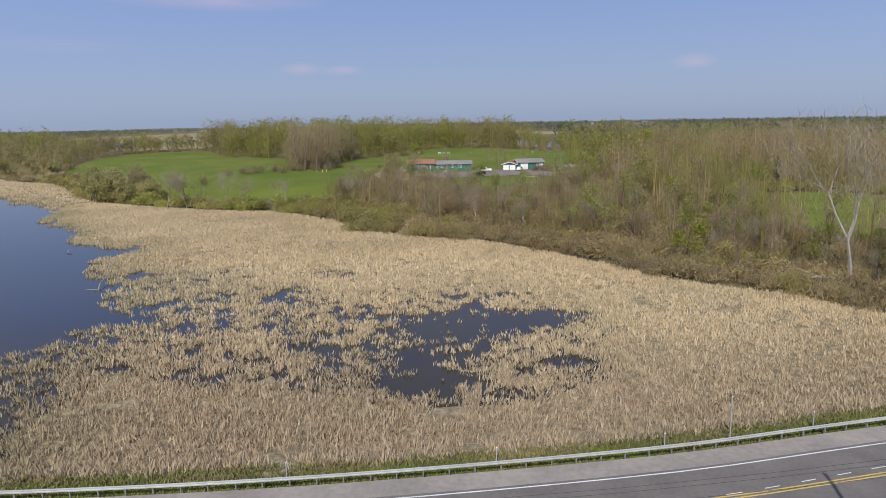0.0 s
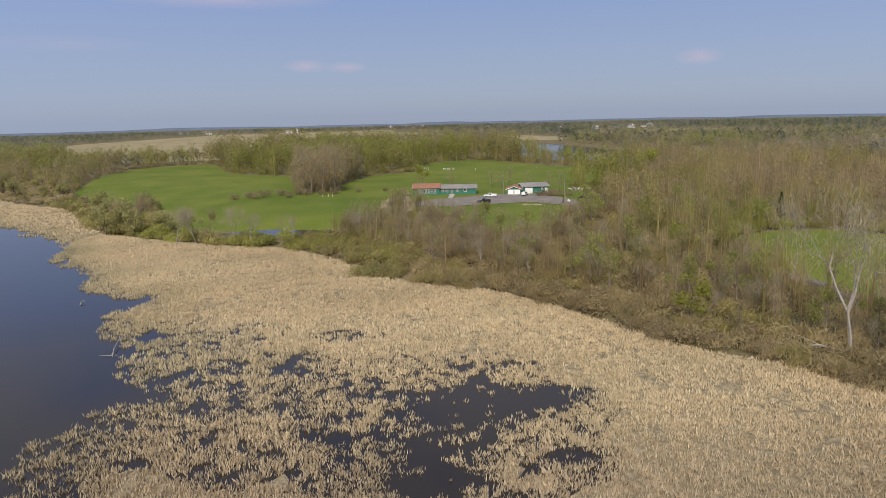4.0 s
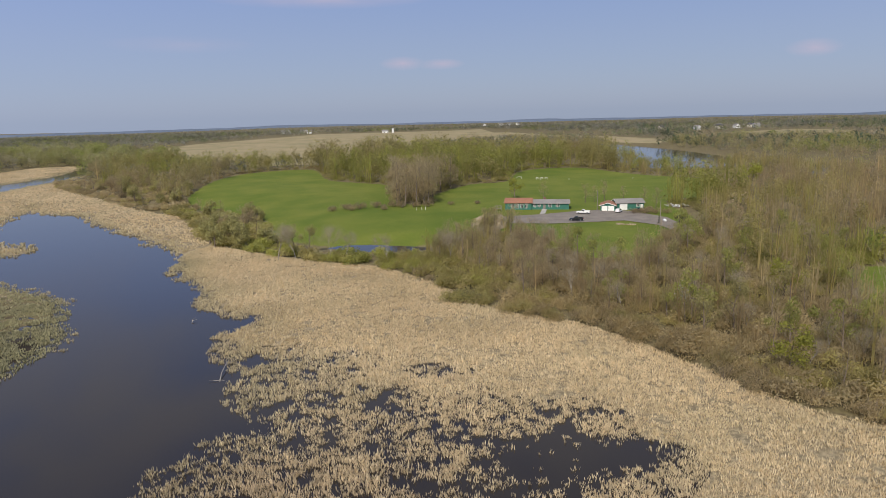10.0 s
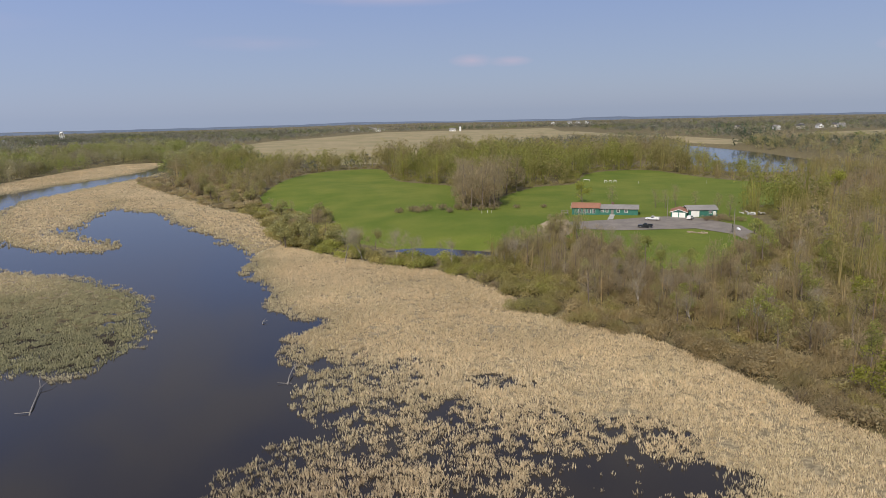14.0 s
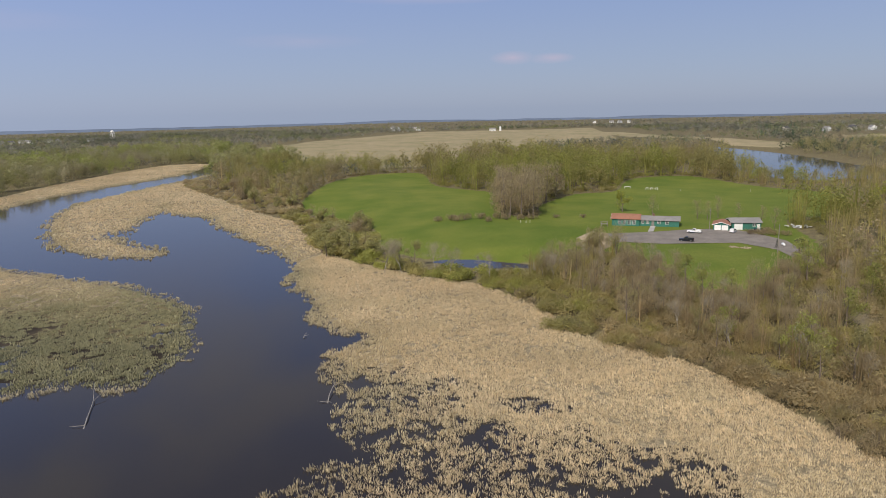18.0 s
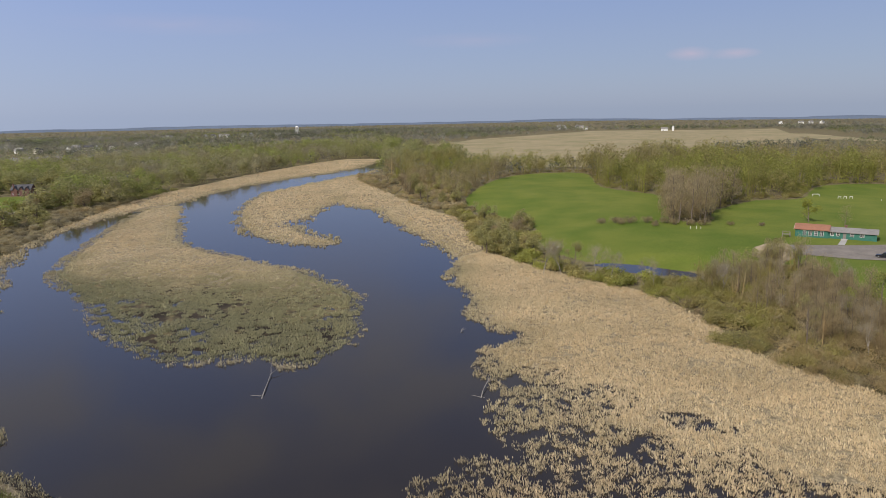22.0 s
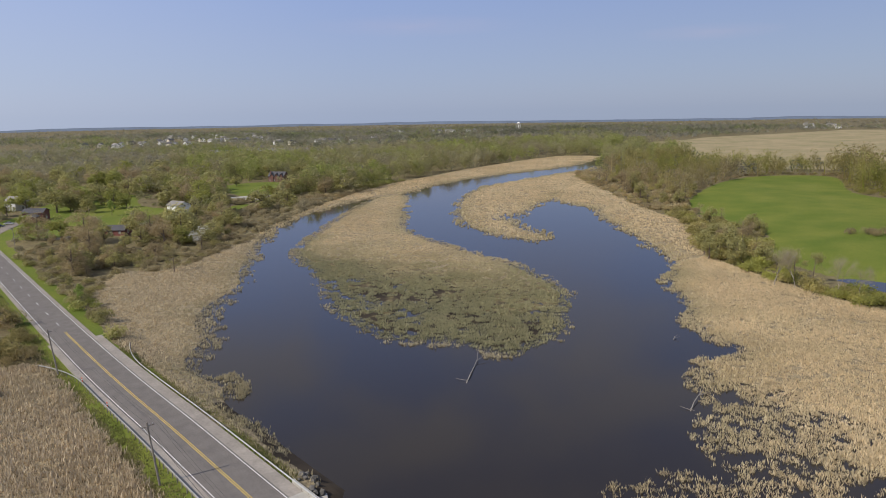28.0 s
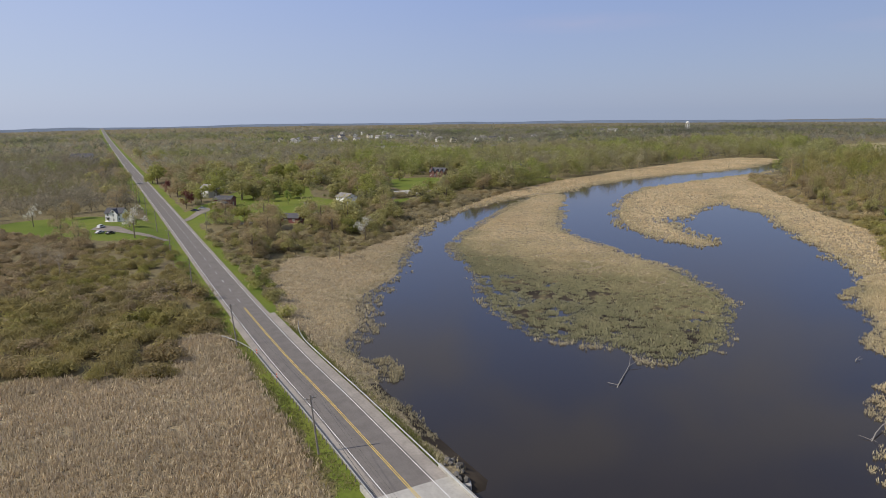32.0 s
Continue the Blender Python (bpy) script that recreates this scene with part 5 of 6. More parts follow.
for k in range(2):
    KINDS["bush", k] = tree_kind("shrub", "rounded brown leafless shrub at the reed edge", bush_shape(400 + k), M_BARK, BROWN, "shrub")
    KINDS["green_bush", k] = tree_kind("green_shrub", "rounded shrub in fresh olive-green leaf", bush_shape(410 + k), M_BARK, OLIVE * np.array([1.0, 1.02, 0.9]), "shrub")
KIND_COUNT.update(bush=2, green_bush=2)


def broad_tree(seed, count, size, slim, wide=4.3, tall=10.0):
    """A full round-headed tree: stem, limbs and a crown of many lobes that comes down low."""
    r = np.random.default_rng(seed)
    wood = [tube([(0, 0, -0.4), (0.1, 0, tall * 0.3), (0, 0.1, tall * 0.75)], [0.3, 0.22, 0.05], 5)]
    cs, rs = [(0, 0, tall * 0.7)], [(wide * 0.62, wide * 0.62, tall * 0.26)]
    for k in range(12):
        a, h = k * 2.4 + r.random(), tall * (0.17 + 0.5 * ((k * 5) % 12) / 12 + 0.06 * r.random())
        o = wide * (0.62 - 0.25 * (h / tall - 0.3)) * (0.8 + 0.3 * r.random())
        cs.append((math.cos(a) * o, math.sin(a) * o, h))
        rs.append((wide * 0.4, wide * 0.4, tall * (0.13 + 0.07 * r.random())))
        wood.append(tube([(0, 0, h * 0.6), (math.cos(a) * o, math.sin(a) * o, h)], [0.1, 0.02], 3))
    return merge(wood), shell(cs, rs, count, size, slim, r, -0.6, 0.5)


for k in range(3):
    KINDS["broad", k] = tree_kind("round_tree", "full round-headed tree in pale olive spring leaf", broad_tree(420 + k, 1150, 0.66, 0.55), M_BARK, OLIVE * np.array([1.06, 1.1, 1.05]))
    KINDS["broad_green", k] = tree_kind("round_green_tree", "full round-headed tree in yellow-green leaf", broad_tree(430 + k, 1150, 0.66, 0.55), M_BARK, LEAF * 0.95)
    KINDS["broad_bare", k] = tree_kind("round_bare_tree", "broad leafless tree with dense grey-brown twigs", broad_tree(440 + k, 1500, 0.95, 0.11, 4.0), M_BARK, BROWN * 1.08)
KIND_COUNT.update(broad=3, broad_green=3, broad_bare=3)


def plant(kind, x, y, z, tall, wide=1.0, group=""):
    tall = min(tall, 4.5) if "bush" in kind else tall
    s = tall / (3.2 if 'bush' in kind else 10.0)
    t = KINDS[kind, tree_rng.randrange(KIND_COUNT[kind])]
    m = Matrix.Translation((x, y, z)) @ Matrix.Rotation(tree_rng.random() * 6.28, 4, "Z")
    ob = copy_thing(t, m)
    ob.scale = (s * wide, s * wide, s)
    if group:
        ob["group"] = group
    return ob


for kind, rows in (
    ("pale", [(-93, 188, 14), (-88, 190, 12), (-76, 187, 13), (-71, 189, 10), (-58, 187, 10), (-44, 198, 9), (-40, 189, 11), (49, 97, 27), (55, 95, 22), (43, 118, 8.6), (47, 119, 8.2), (39, 122, 8), (28, 132, 7.5), (-230, -25, 10.5), (-241, -31, 10.5)]),
    ("bare", [(-78, 280, 16), (-73, 281, 17), (-69, 285, 15), (-82, 281, 15), (-84, 290, 18), (-74, 290, 18), (-70, 298, 16), (-88, 306, 18), (-73, 305, 17), (-94, 318, 18), (-76, 318, 18), (-74, 332, 18), (-98, 328, 17), (-86, 338, 18), (-72, 346, 17), (-21, 302, 7.7), (-3, 293, 7.2), (1, 293, 7), (5, 299, 8.3), (20, 284, 7), (24, 276, 7.6), (13, 300, 6), (-283, -24, 10)]),
    ("olive", [(-86, 196, 8.5), (-91, 196, 8.5), (-227, 61, 8)]),
    ("yellow", [(-34, 306, 8.2), (31, 113, 7.4), (39, 149, 8.2), (66, 314, 12)]),
    ("bush", [(-101, 270, 4.2), (-95, 271, 5), (-89, 274, 4.4), (-59, 284, 2.6), (-48, 287, 2.6), (24, 107, 3.6), (28, 105, 4.0), (32, 103, 3.6), (21, 111, 3.2), (38, 99, 3.6), (44, 96, 4), (-84, 268, 3.5), (-82, 277, 4.4), (-78, 275, 4.4), (-73, 276, 4.4), (-68, 279, 4.4), (-70, 290, 3.6), (15, 262, 3.4), (19, 262.5, 3.8), (23, 263, 3.4), (27, 263.5, 3.0), (20, 265, 4.2), (-106, 268, 3.6), (-98, 268, 4)]),
    ("green_bush", [(-32, 149, 3.9), (-29, 148.6, 4.3), (-26, 149, 4.0), (-30, 151, 4.2), (-24, 150, 3.4), (79, 186, 3.8), (84, 186, 3.6), (70, 186, 4.5), (-140, 268, 4), (-206, 30, 3.5), (-214, 33, 3.5)]),
    ("broad_bare", [(-531, 41, 20), (-436, 63, 15), (-272, -22, 11), (-81, 283, 12), (-71, 286, 14), (-76, 296, 16), (-86, 300, 17), (-78, 309, 18), (-90, 312, 17), (-82, 322, 19), (-92, 334, 19), (-78, 342, 18), (-96, 340, 18), (-86, 350, 19), (-98, 354, 18), (-76, 355, 18), (-520, 38, 16), (-132, 244, 8), (-540, 60, 14), (-300, -30, 9), (-330, -34, 10), (-355, -30, 11), (-252, 62, 7), (-283, 72, 8)]),
    ("broad", [(-130, 212, 10), (-122, 214, 11), (-139, 258, 8), (-135, 228, 10), (-128, 222, 11), (-116, 208, 9), (-142, 236, 9), (-108, 210, 8), (-124, 205, 8), (-459, 68, 17), (-381, 64, 10), (-318, -6, 8), (-292, 45, 8), (-395, 58, 12), (-286, 52, 9), (-270, 56, 7), (-246, 47, 7)]),
    ("broad_green", [(-529, 12, 17), (-404, 117, 13), (-500, 91, 15), (-490, 100, 15), (-315, 29, 8), (-399, 67, 8), (-411, 119, 12), (-339, 32, 9), (-406, 124, 10), (-538, 9, 14), (-386, 162, 9.7), (-395, 30, 11), (-388, 22, 10), (-410, 40, 13), (-390, 84, 8), (-325, 54, 7), (-440, 40, 13), (-455, 110, 12), (-470, 140, 12)]),
    ("white", [(18, 144, 6.2), (-289, -4, 10.5), (-339, -44, 8), (-257, 80, 8.5)]),
    ("red", [(-375, 21, 8.2), (-438, 16, 9.4), (-379, 24, 6)]),
    ("green", [(-363, 71, 6), (-198, 29, 4.5), (68, 186, 6.1)]),
    ("conifer", [(76, 192, 9), (-450, 153, 8.5), (22, 239, 3), (-398, 130, 5), (-392, 128, 4.5), (-372, 112, 6)]),
):
    q = np.array(rows, float)
    for (x, y, tall), z in zip(rows, height(q[:, 0], q[:, 1])):
        plant(kind, x, y, float(z), tall)


def plant_many(count, box_, keep, kinds, tall, group):
    x, y = spots(box_, count, lambda a, b: keep(a, b) & clear(a, b))
    for a, b, c in zip(x, y, height(x, y)):
        plant(tree_rng.choice(kinds), float(a), float(b), float(c), tree_rng.uniform(*tall), 0.9, group)


plant_many(420, (-45, 120, 85, 235), lambda x, y: east(x, y) & (signed(MARSH, x, y) < -8) & (signed(MARSH, x, y) > -90), ["bare", "bare", "bare", "pale", "olive", "leafy"], (6, 10), "trees in the marsh-edge thicket")
plant_many(420, (-60, 70, 80, 195), lambda x, y: east(x, y) & (signed(MARSH, x, y) < 1) & (signed(MARSH, x, y) > -9), ["bush", "bush", "green_bush"], (2.4, 4.2), "shrubs at the reed edge")


def garden_spots(count, box_, keep):
    x, y = spots(box_, count, keep)
    away_from = off_yards(x, y)
    return x[away_from], y[away_from]


gx, gy = garden_spots(430, (-600, -235, 26, 300), lambda x, y: (signed(MARSH, x, y) < -10) & (away(ROAD, x, y, False) > 13) & ((value_noise(x, y, 40, 41) > 0.62) | ((signed(WEST_LAWN, x, y) < -2) & (signed(MEADOW, x, y) < -2))))
for a, b, c in zip(gx, gy, height(gx, gy)):
    plant(tree_rng.choice(["broad", "broad_green", "broad", "broad_bare", "broad_bare", "broad", "green_bush"]), float(a), float(b), float(c), tree_rng.uniform(7, 14.5), 1.3, "garden trees by the houses")
gx, gy = garden_spots(120, (-900, -330, -40, 40), lambda x, y: (away(ROAD, x, y, False) > 11) & (away(ROAD, x, y, False) < 32))
for a, b, c in zip(gx, gy, height(gx, gy)):
    plant(tree_rng.choice(["broad", "broad_bare", "bare", "broad_bare"]), float(a), float(b), float(c), tree_rng.uniform(7, 13), 1.2, "trees along the road")
plant_many(260, (-330, -95, 200, 420), lambda x, y: (signed(MARSH, x, y) < -6) & (signed(MARSH, x, y) > -50) & (x - 0.2 * y > -400), ["broad_bare", "olive", "broad", "broad", "bare"], (6, 11), "trees along the shore")

plant_many(150, (-45, 22, 140, 222), lambda x, y: (signed(MARSH, x, y) < -14) & (np.hypot(x + 34, y - 226) > 5), ["bare", "bare", "pale", "broad_bare"], (6.5, 9), "bare trees before the dirt mound")
plant_many(110, (-330, -190, 20, 110), lambda x, y: east(x, y) & (signed(MARSH, x, y) < -6) & (signed(MARSH, x, y) > -60), ["broad", "broad", "broad_bare", "green_bush", "bush"], (3.6, 6.6), "round trees on the west bank")


# ---- buildings ----
M_GREEN_SIDING = material("green painted siding", (0.035, 0.15, 0.112), 0.7, vary=0.12, scale=1.5)
M_WHITE_PAINT = material("white paint", (0.78, 0.77, 0.74), 0.6, vary=0.05, scale=1.5)
M_GREY_SIDING = material("grey siding", (0.5, 0.5, 0.5), 0.7, vary=0.08, scale=1.0)
M_BEIGE_SIDING = material("beige siding", (0.62, 0.56, 0.47), 0.7, vary=0.08, scale=1.0)
M_MAROON_SIDING = material("maroon siding", (0.17, 0.06, 0.055), 0.7, vary=0.12, scale=1.2)
M_BRICK_WALL = material("red brick", (0.16, 0.08, 0.065), 0.85, vary=0.18, scale=2.0)
M_SHINGLE_GREY = material("grey shingles", (0.24, 0.225, 0.21), 0.9, vary=0.15, scale=1.5)
M_SHINGLE_DARK = material("dark shingles", (0.08, 0.078, 0.085), 0.9, vary=0.15, scale=1.5)
M_SHINGLE_RED = material("rust-brown shingles", (0.30, 0.14, 0.085), 0.9, vary=0.15, scale=1.5)
M_WINDOW = material("dark window glass", (0.03, 0.035, 0.04), 0.08, vary=0.0, stain=0.0)
M_STEEL_TANK = material("white tank paint", (0.8, 0.8, 0.79), 0.4, vary=0.04)
M_GRAVEL = material("grey gravel", (0.21, 0.182, 0.152), 0.95, vary=0.2, scale=2.5, stain=0.2, bump=0.3, bump_scale=14)
M_DIRT = material("pale dirt", (0.31, 0.25, 0.165), 0.95, vary=0.2, scale=1.2, bump=0.5, bump_scale=2.5)


def window(parent, x, y, z, w, h, face, frame_mat):
    """A framed window on a wall that faces -y ('s'), +y ('n'), -x ('w') or +x ('e')."""
    turn = {"s": 0, "e": 90, "n": 180, "w": 270}[face]
    bm = bmesh.new()
    t = 0.09
    for a in ((-w / 2 - t, -w / 2, 0, h), (w / 2, w / 2 + t, 0, h), (-w / 2 - t, w / 2 + t, -t, 0), (-w / 2 - t, w / 2 + t, h, h + t), (-0.03, 0.03, 0, h), (-w / 2, w / 2, h * 0.5 - 0.03, h * 0.5 + 0.03)):
        box(bm, a[0], a[1], -0.06, 0.02, a[2], a[3])
    wnd = part("window", bm, frame_mat, parent)
    wnd.matrix_local = pose(x, y, z, 0, 0, turn)
    pane = part("pane", boxed(-w / 2, w / 2, -0.02, 0.015, 0, h), M_WINDOW, wnd)
    return wnd


def gable_body(parent, x0, x1, y0, y1, h, rise, wall_mat, roof_mat, ridge="x", over=0.45, trim=None):
    """Walls with gables and two roof slopes; ridge: the way the ridge runs."""
    bm = bmesh.new()
    if ridge == "x":
        prism(bm, [(y0, -0.3), (y1, -0.3), (y1, h), ((y0 + y1) / 2, h + rise), (y0, h)], x0, x1)
        turn = Matrix(((0, 1, 0, 0), (1, 0, 0, 0), (0, 0, 1, 0), (0, 0, 0, 1)))
        bm.transform(turn)
        bmesh.ops.recalc_face_normals(bm, faces=bm.faces[:])
    else:
        prism(bm, [(x0, -0.3), (x1, -0.3), (x1, h), ((x0 + x1) / 2, h + rise), (x0, h)], y0, y1)
    part("wall", bm, wall_mat, parent)
    a0, a1 = (y0, y1) if ridge == "x" else (x0, x1)
    b0, b1 = (x0 - over, x1 + over) if ridge == "x" else (y0 - over, y1 + over)
    mid, half = (a0 + a1) / 2, (a1 - a0) / 2
    k = rise / half
    for s in (-1, 1):
        e = mid + s * (half + over)
        ez = h - k * over
        bm = prism(bmesh.new(), [(e, ez + 0.04), (mid, h + rise + 0.04), (mid, h + rise + 0.2), (e, ez + 0.2)], b0, b1)
        if ridge == "x":
            bm.transform(Matrix(((0, 1, 0, 0), (1, 0, 0, 0), (0, 0, 1, 0), (0, 0, 0, 1))))
            bmesh.ops.recalc_face_normals(bm, faces=bm.faces[:])
        part("roof_slope", bm, roof_mat, parent)
    if trim:
        for s in (-1, 1):
            e, ez = mid + s * (half + over), h - k * over
            bm = prism(bmesh.new(), [(e, ez - 0.12), (mid, h + rise - 0.12), (mid, h + rise + 0.1), (e, ez + 0.1)], b0 - 0.05, b0 - 0.004)
            if ridge == "x":
                bm.transform(Matrix(((0, 1, 0, 0), (1, 0, 0, 0), (0, 0, 1, 0), (0, 0, 0, 1))))
                bmesh.ops.recalc_face_normals(bm, faces=bm.faces[:])
            part("gable_board", bm, trim, parent)


def chimney(parent, x, y, z0, z1, w, mat):
    bm = boxed(x - w / 2, x + w / 2, y - w / 2, y + w / 2, z0, z1)
    box(bm, x - w / 2 - 0.08, x + w / 2 + 0.08, y - w / 2 - 0.08, y + w / 2 + 0.08, z1, z1 + 0.15)
    part("chimney", bm, mat, parent)


def panel_door(parent, x, y, w, h, rows, mat, name="garage_door", turn=0):
    bm = boxed(-w / 2, w / 2, -0.03, 0.02, 0, h)
    for r in range(rows):
        box(bm, -w / 2 + 0.06, w / 2 - 0.06, -0.055, -0.03, r * h / rows + 0.05, (r + 1) * h / rows - 0.05)
    ob = part(name, bm, mat, parent)
    ob.matrix_local = pose(x, y, 0, 0, 0, turn)
    return ob


YARD = 4.4
long_house = root("green_house", pose(-34, 270.5, YARD, 0, 0, 2), "long single-storey green house with white-framed windows on the lawn", "house")
gable_body(long_house, 0, 10.4, 0, 8.0, 2.75, 1.35, M_GREEN_SIDING, M_SHINGLE_RED, trim=M_WHITE_PAINT)
gable_body(long_house, 10.4, 25, 0.8, 7.6, 2.4, 1.1, M_GREEN_SIDING, M_SHINGLE_GREY)
for x in (3.0, 4.8, 6.6, 8.4):
    window(long_house, x, -0.01, 0.75, 0.95, 1.5, "s", M_WHITE_PAINT)
for x, w in ((11.6, 0.9), (13.4, 0.9), (17.6, 1.0), (20.6, 1.1)):
    window(long_house, x, 0.79, 1.1, w, 1.1, "s", M_WHITE_PAINT)
panel_door(long_house, 15.4, 0.79, 1.0, 2.05, 3, M_POST, "front_door")
chimney(long_house, 15.5, 4.4, 2.6, 4.3, 0.7, M_BRICK_WALL)
part("porch_step", boxed(14.4, 16.4, -0.5, 0.78, -0.2, 0.18, bevel=0.03), M_CONCRETE, long_house)

small_garage = root("small_garage", pose(3.0, 268.8, YARD, 0, 0, -4), "small dark garage with two white doors under a rust-brown gable", "garage")
gable_body(small_garage, 0, 5.6, 0, 7.0, 2.2, 0.95, M_GREEN_SIDING, M_SHINGLE_RED, ridge="y", trim=M_WHITE_PAINT)
for x in (1.55, 4.05):
    panel_door(small_garage, x, -0.01, 2.2, 1.95, 4, M_WHITE_PAINT)

big_garage = root("large_garage", pose(9.4, 271.0, YARD, 0, 0, 14), "larger garage with a grey roof and one tall white door", "garage")
gable_body(big_garage, 0, 10.4, 0, 7.4, 2.65, 1.15, M_GREEN_SIDING, M_SHINGLE_GREY, trim=M_WHITE_PAINT)
panel_door(big_garage, 2.4, -0.01, 3.0, 2.35, 4, M_WHITE_PAINT)
window(big_garage, 8.0, -0.01, 1.3, 1.0, 1.0, "s", M_WHITE_PAINT)
panel_door(big_garage, 9.5, -0.01, 1.0, 2.05, 3, M_WHITE_PAINT, "side_door")


def flat_patch(name, poly, mat, label, category, lift=0.05):
    """A paved or gravel patch that lies on the ground."""
    bm = bmesh.new()
    vs = [bm.verts.new((float(a), float(b), 0)) for a, b in poly]
    bm.faces.new(vs)
    bmesh.ops.triangulate(bm, faces=bm.faces[:])
    bmesh.ops.subdivide_edges(bm, edges=bm.edges[:], cuts=3, use_grid_fill=True)
    bmesh.ops.triangulate(bm, faces=bm.faces[:])
    co = np.array([v.co[:] for v in bm.verts])
    z = height(co[:, 0], co[:, 1]) + lift
    for v, q in zip(bm.verts, z):
        v.co.z = q
    bmesh.ops.recalc_face_normals(bm, faces=bm.faces[:])
    me = bpy.data.meshes.new(name)
    bm.to_mesh(me)
    bm.free()
    me.materials.append(mat)
    return tagged(new(name, me), label, category, kind="structure")


flat_patch("parking_lot", [(-33, 252), (-18, 259), (-5, 268), (3, 271), (10, 271), (16, 267), (26, 253), (31, 230), (33, 214), (30, 210), (22, 236), (11, 245), (-13, 237), (-29, 237)], M_GRAVEL, "grey worn gravel parking lot and drive", "parking lot", 0.12)
flat_patch("walkway", [(-19.5, 259), (-17.5, 260), (-17.6, 273), (-19.4, 273)], M_CONCRETE, "pale concrete walk to the front door", "walkway", 0.14)
flat_patch("gravel_path", [(54, 142), (56, 143), (61, 133), (64, 122), (68, 117), (65, 115), (60, 121), (57, 132)], M_GRAVEL, "narrow gravel path below the lawn", "path", 0.14)


# ---- vehicles ----
M_GLASS = material("car glass", (0.02, 0.025, 0.03), 0.06, vary=0.0, stain=0.0)
M_TYRE = material("tyre rubber", (0.025, 0.025, 0.025), 0.9, vary=0.1)
M_RIM = material("alloy rim", (0.5, 0.5, 0.5), 0.35, metal=0.8, vary=0.05)
M_LAMP = material("lamp lens", (0.7, 0.7, 0.68), 0.2, vary=0.0)
M_RED_LAMP = material("red lamp lens", (0.4, 0.02, 0.02), 0.2, vary=0.0)
PAINT = {n: material(n + " car paint", c, 0.25, vary=0.03) for n, c in (("black", (0.015, 0.016, 0.02)), ("white", (0.75, 0.75, 0.74)), ("silver", (0.42, 0.43, 0.44)), ("dark red", (0.12, 0.02, 0.02)), ("dark blue", (0.02, 0.03, 0.07)))}


def vehicle(kind, paint, label, x, y, z, turn):
    """A pickup, suv or saloon; it faces +x before its turn."""
    v = root({"pickup": "pickup_truck", "suv": "suv", "saloon": "car"}[kind], pose(x, y, z, 0, 0, turn) @ Matrix.Scale(0.86, 4), label, {"pickup": "truck"}.get(kind, "car"), "parked vehicles")
    long, high, waist = {"pickup": (5.6, 1.85, 1.1), "suv": (4.6, 1.72, 1.0), "saloon": (4.6, 1.45, 0.92)}[kind]
    h = long / 2
    mat = PAINT[paint]
    low = [(-h, 0.45), (h, 0.42), (h + 0.05, 0.7), (h - 0.1, waist - 0.08), (0.85, waist), (-h + 0.05, waist), (-h - 0.03, 0.7)]
    bm = prism(bmesh.new(), low, -0.93, 0.93)
    bmesh.ops.bevel(bm, geom=bm.edges[:], offset=0.06, segments=2, affect="EDGES", profile=0.6)
    part("body", bm, mat, v)
    back = {"pickup": -0.75, "suv": -h + 0.12, "saloon": -h + 0.75}[kind]
    cab = [(back - 0.02, waist - 0.02), (1.05, waist - 0.02), (0.35, high), (back + (0.12 if kind != "saloon" else 0.6), high)]
    bm = prism(bmesh.new(), cab, -0.82, 0.82)
    bmesh.ops.bevel(bm, geom=bm.edges[:], offset=0.07, segments=2, affect="EDGES", profile=0.6)
    part("cab", bm, mat, v)
    glass = [(back + 0.16, waist + 0.04), (0.82, waist + 0.04), (0.3, high - 0.14), (back + (0.26 if kind != "saloon" else 0.7), high - 0.14)]
    part("side_glass", prism(bmesh.new(), glass, -0.835, 0.835), M_GLASS, v)
    part("windscreen", prism(bmesh.new(), [(0.52, high - 0.1), (1.02, waist + 0.05), (1.06, waist + 0.05), (0.56, high - 0.1)], -0.68, 0.68), M_GLASS, v)
    if kind == "pickup":
        part("bed_liner", boxed(-h + 0.18, -0.9, -0.74, 0.74, waist + 0.002, waist + 0.02), M_TYRE, v)
        for a in ((-h + 0.06, -0.82, 0.76, 0.9), (-h + 0.06, -0.82, -0.9, -0.76)):
            part("bed_side", boxed(a[0], a[1], a[2], a[3], waist - 0.02, waist + 0.28, bevel=0.03), mat, v)
        part("tailgate", boxed(-h, -h + 0.08, -0.88, 0.88, waist - 0.02, waist + 0.28, bevel=0.03), mat, v)
    part("front_bumper", boxed(h - 0.02, h + 0.14, -0.9, 0.9, 0.42, 0.66, bevel=0.05), M_RIM if kind == "pickup" else mat, v)
    part("rear_bumper", boxed(-h - 0.14, -h + 0.02, -0.9, 0.9, 0.44, 0.64, bevel=0.05), M_RIM if kind == "pickup" else mat, v)
    for s in (-1, 1):
        part("headlight", boxed(h - 0.08, h + 0.06, s * 0.68 - 0.18, s * 0.68 + 0.18, 0.72, 0.9, bevel=0.03), M_LAMP, v)
        part("tail_light", boxed(-h - 0.05, -h + 0.05, s * 0.76 - 0.1, s * 0.76 + 0.1, 0.72, 0.96, bevel=0.02), M_RED_LAMP, v)
        for wx in (h - 0.95, -h + 1.05):
            r = 0.38 if kind != "saloon" else 0.33
            w = part("wheel", cylinder(bmesh.new(), 0, 0, -0.12, 0.12, r, r, 14, "Y"), M_TYRE, v)
            w.location = (wx, s * 0.84, r)
            part("rim", cylinder(bmesh.new(), 0, 0, -0.13, 0.13, r * 0.6, r * 0.6, 10, "Y"), M_RIM, w)
    return v


LOT = YARD + 0.14
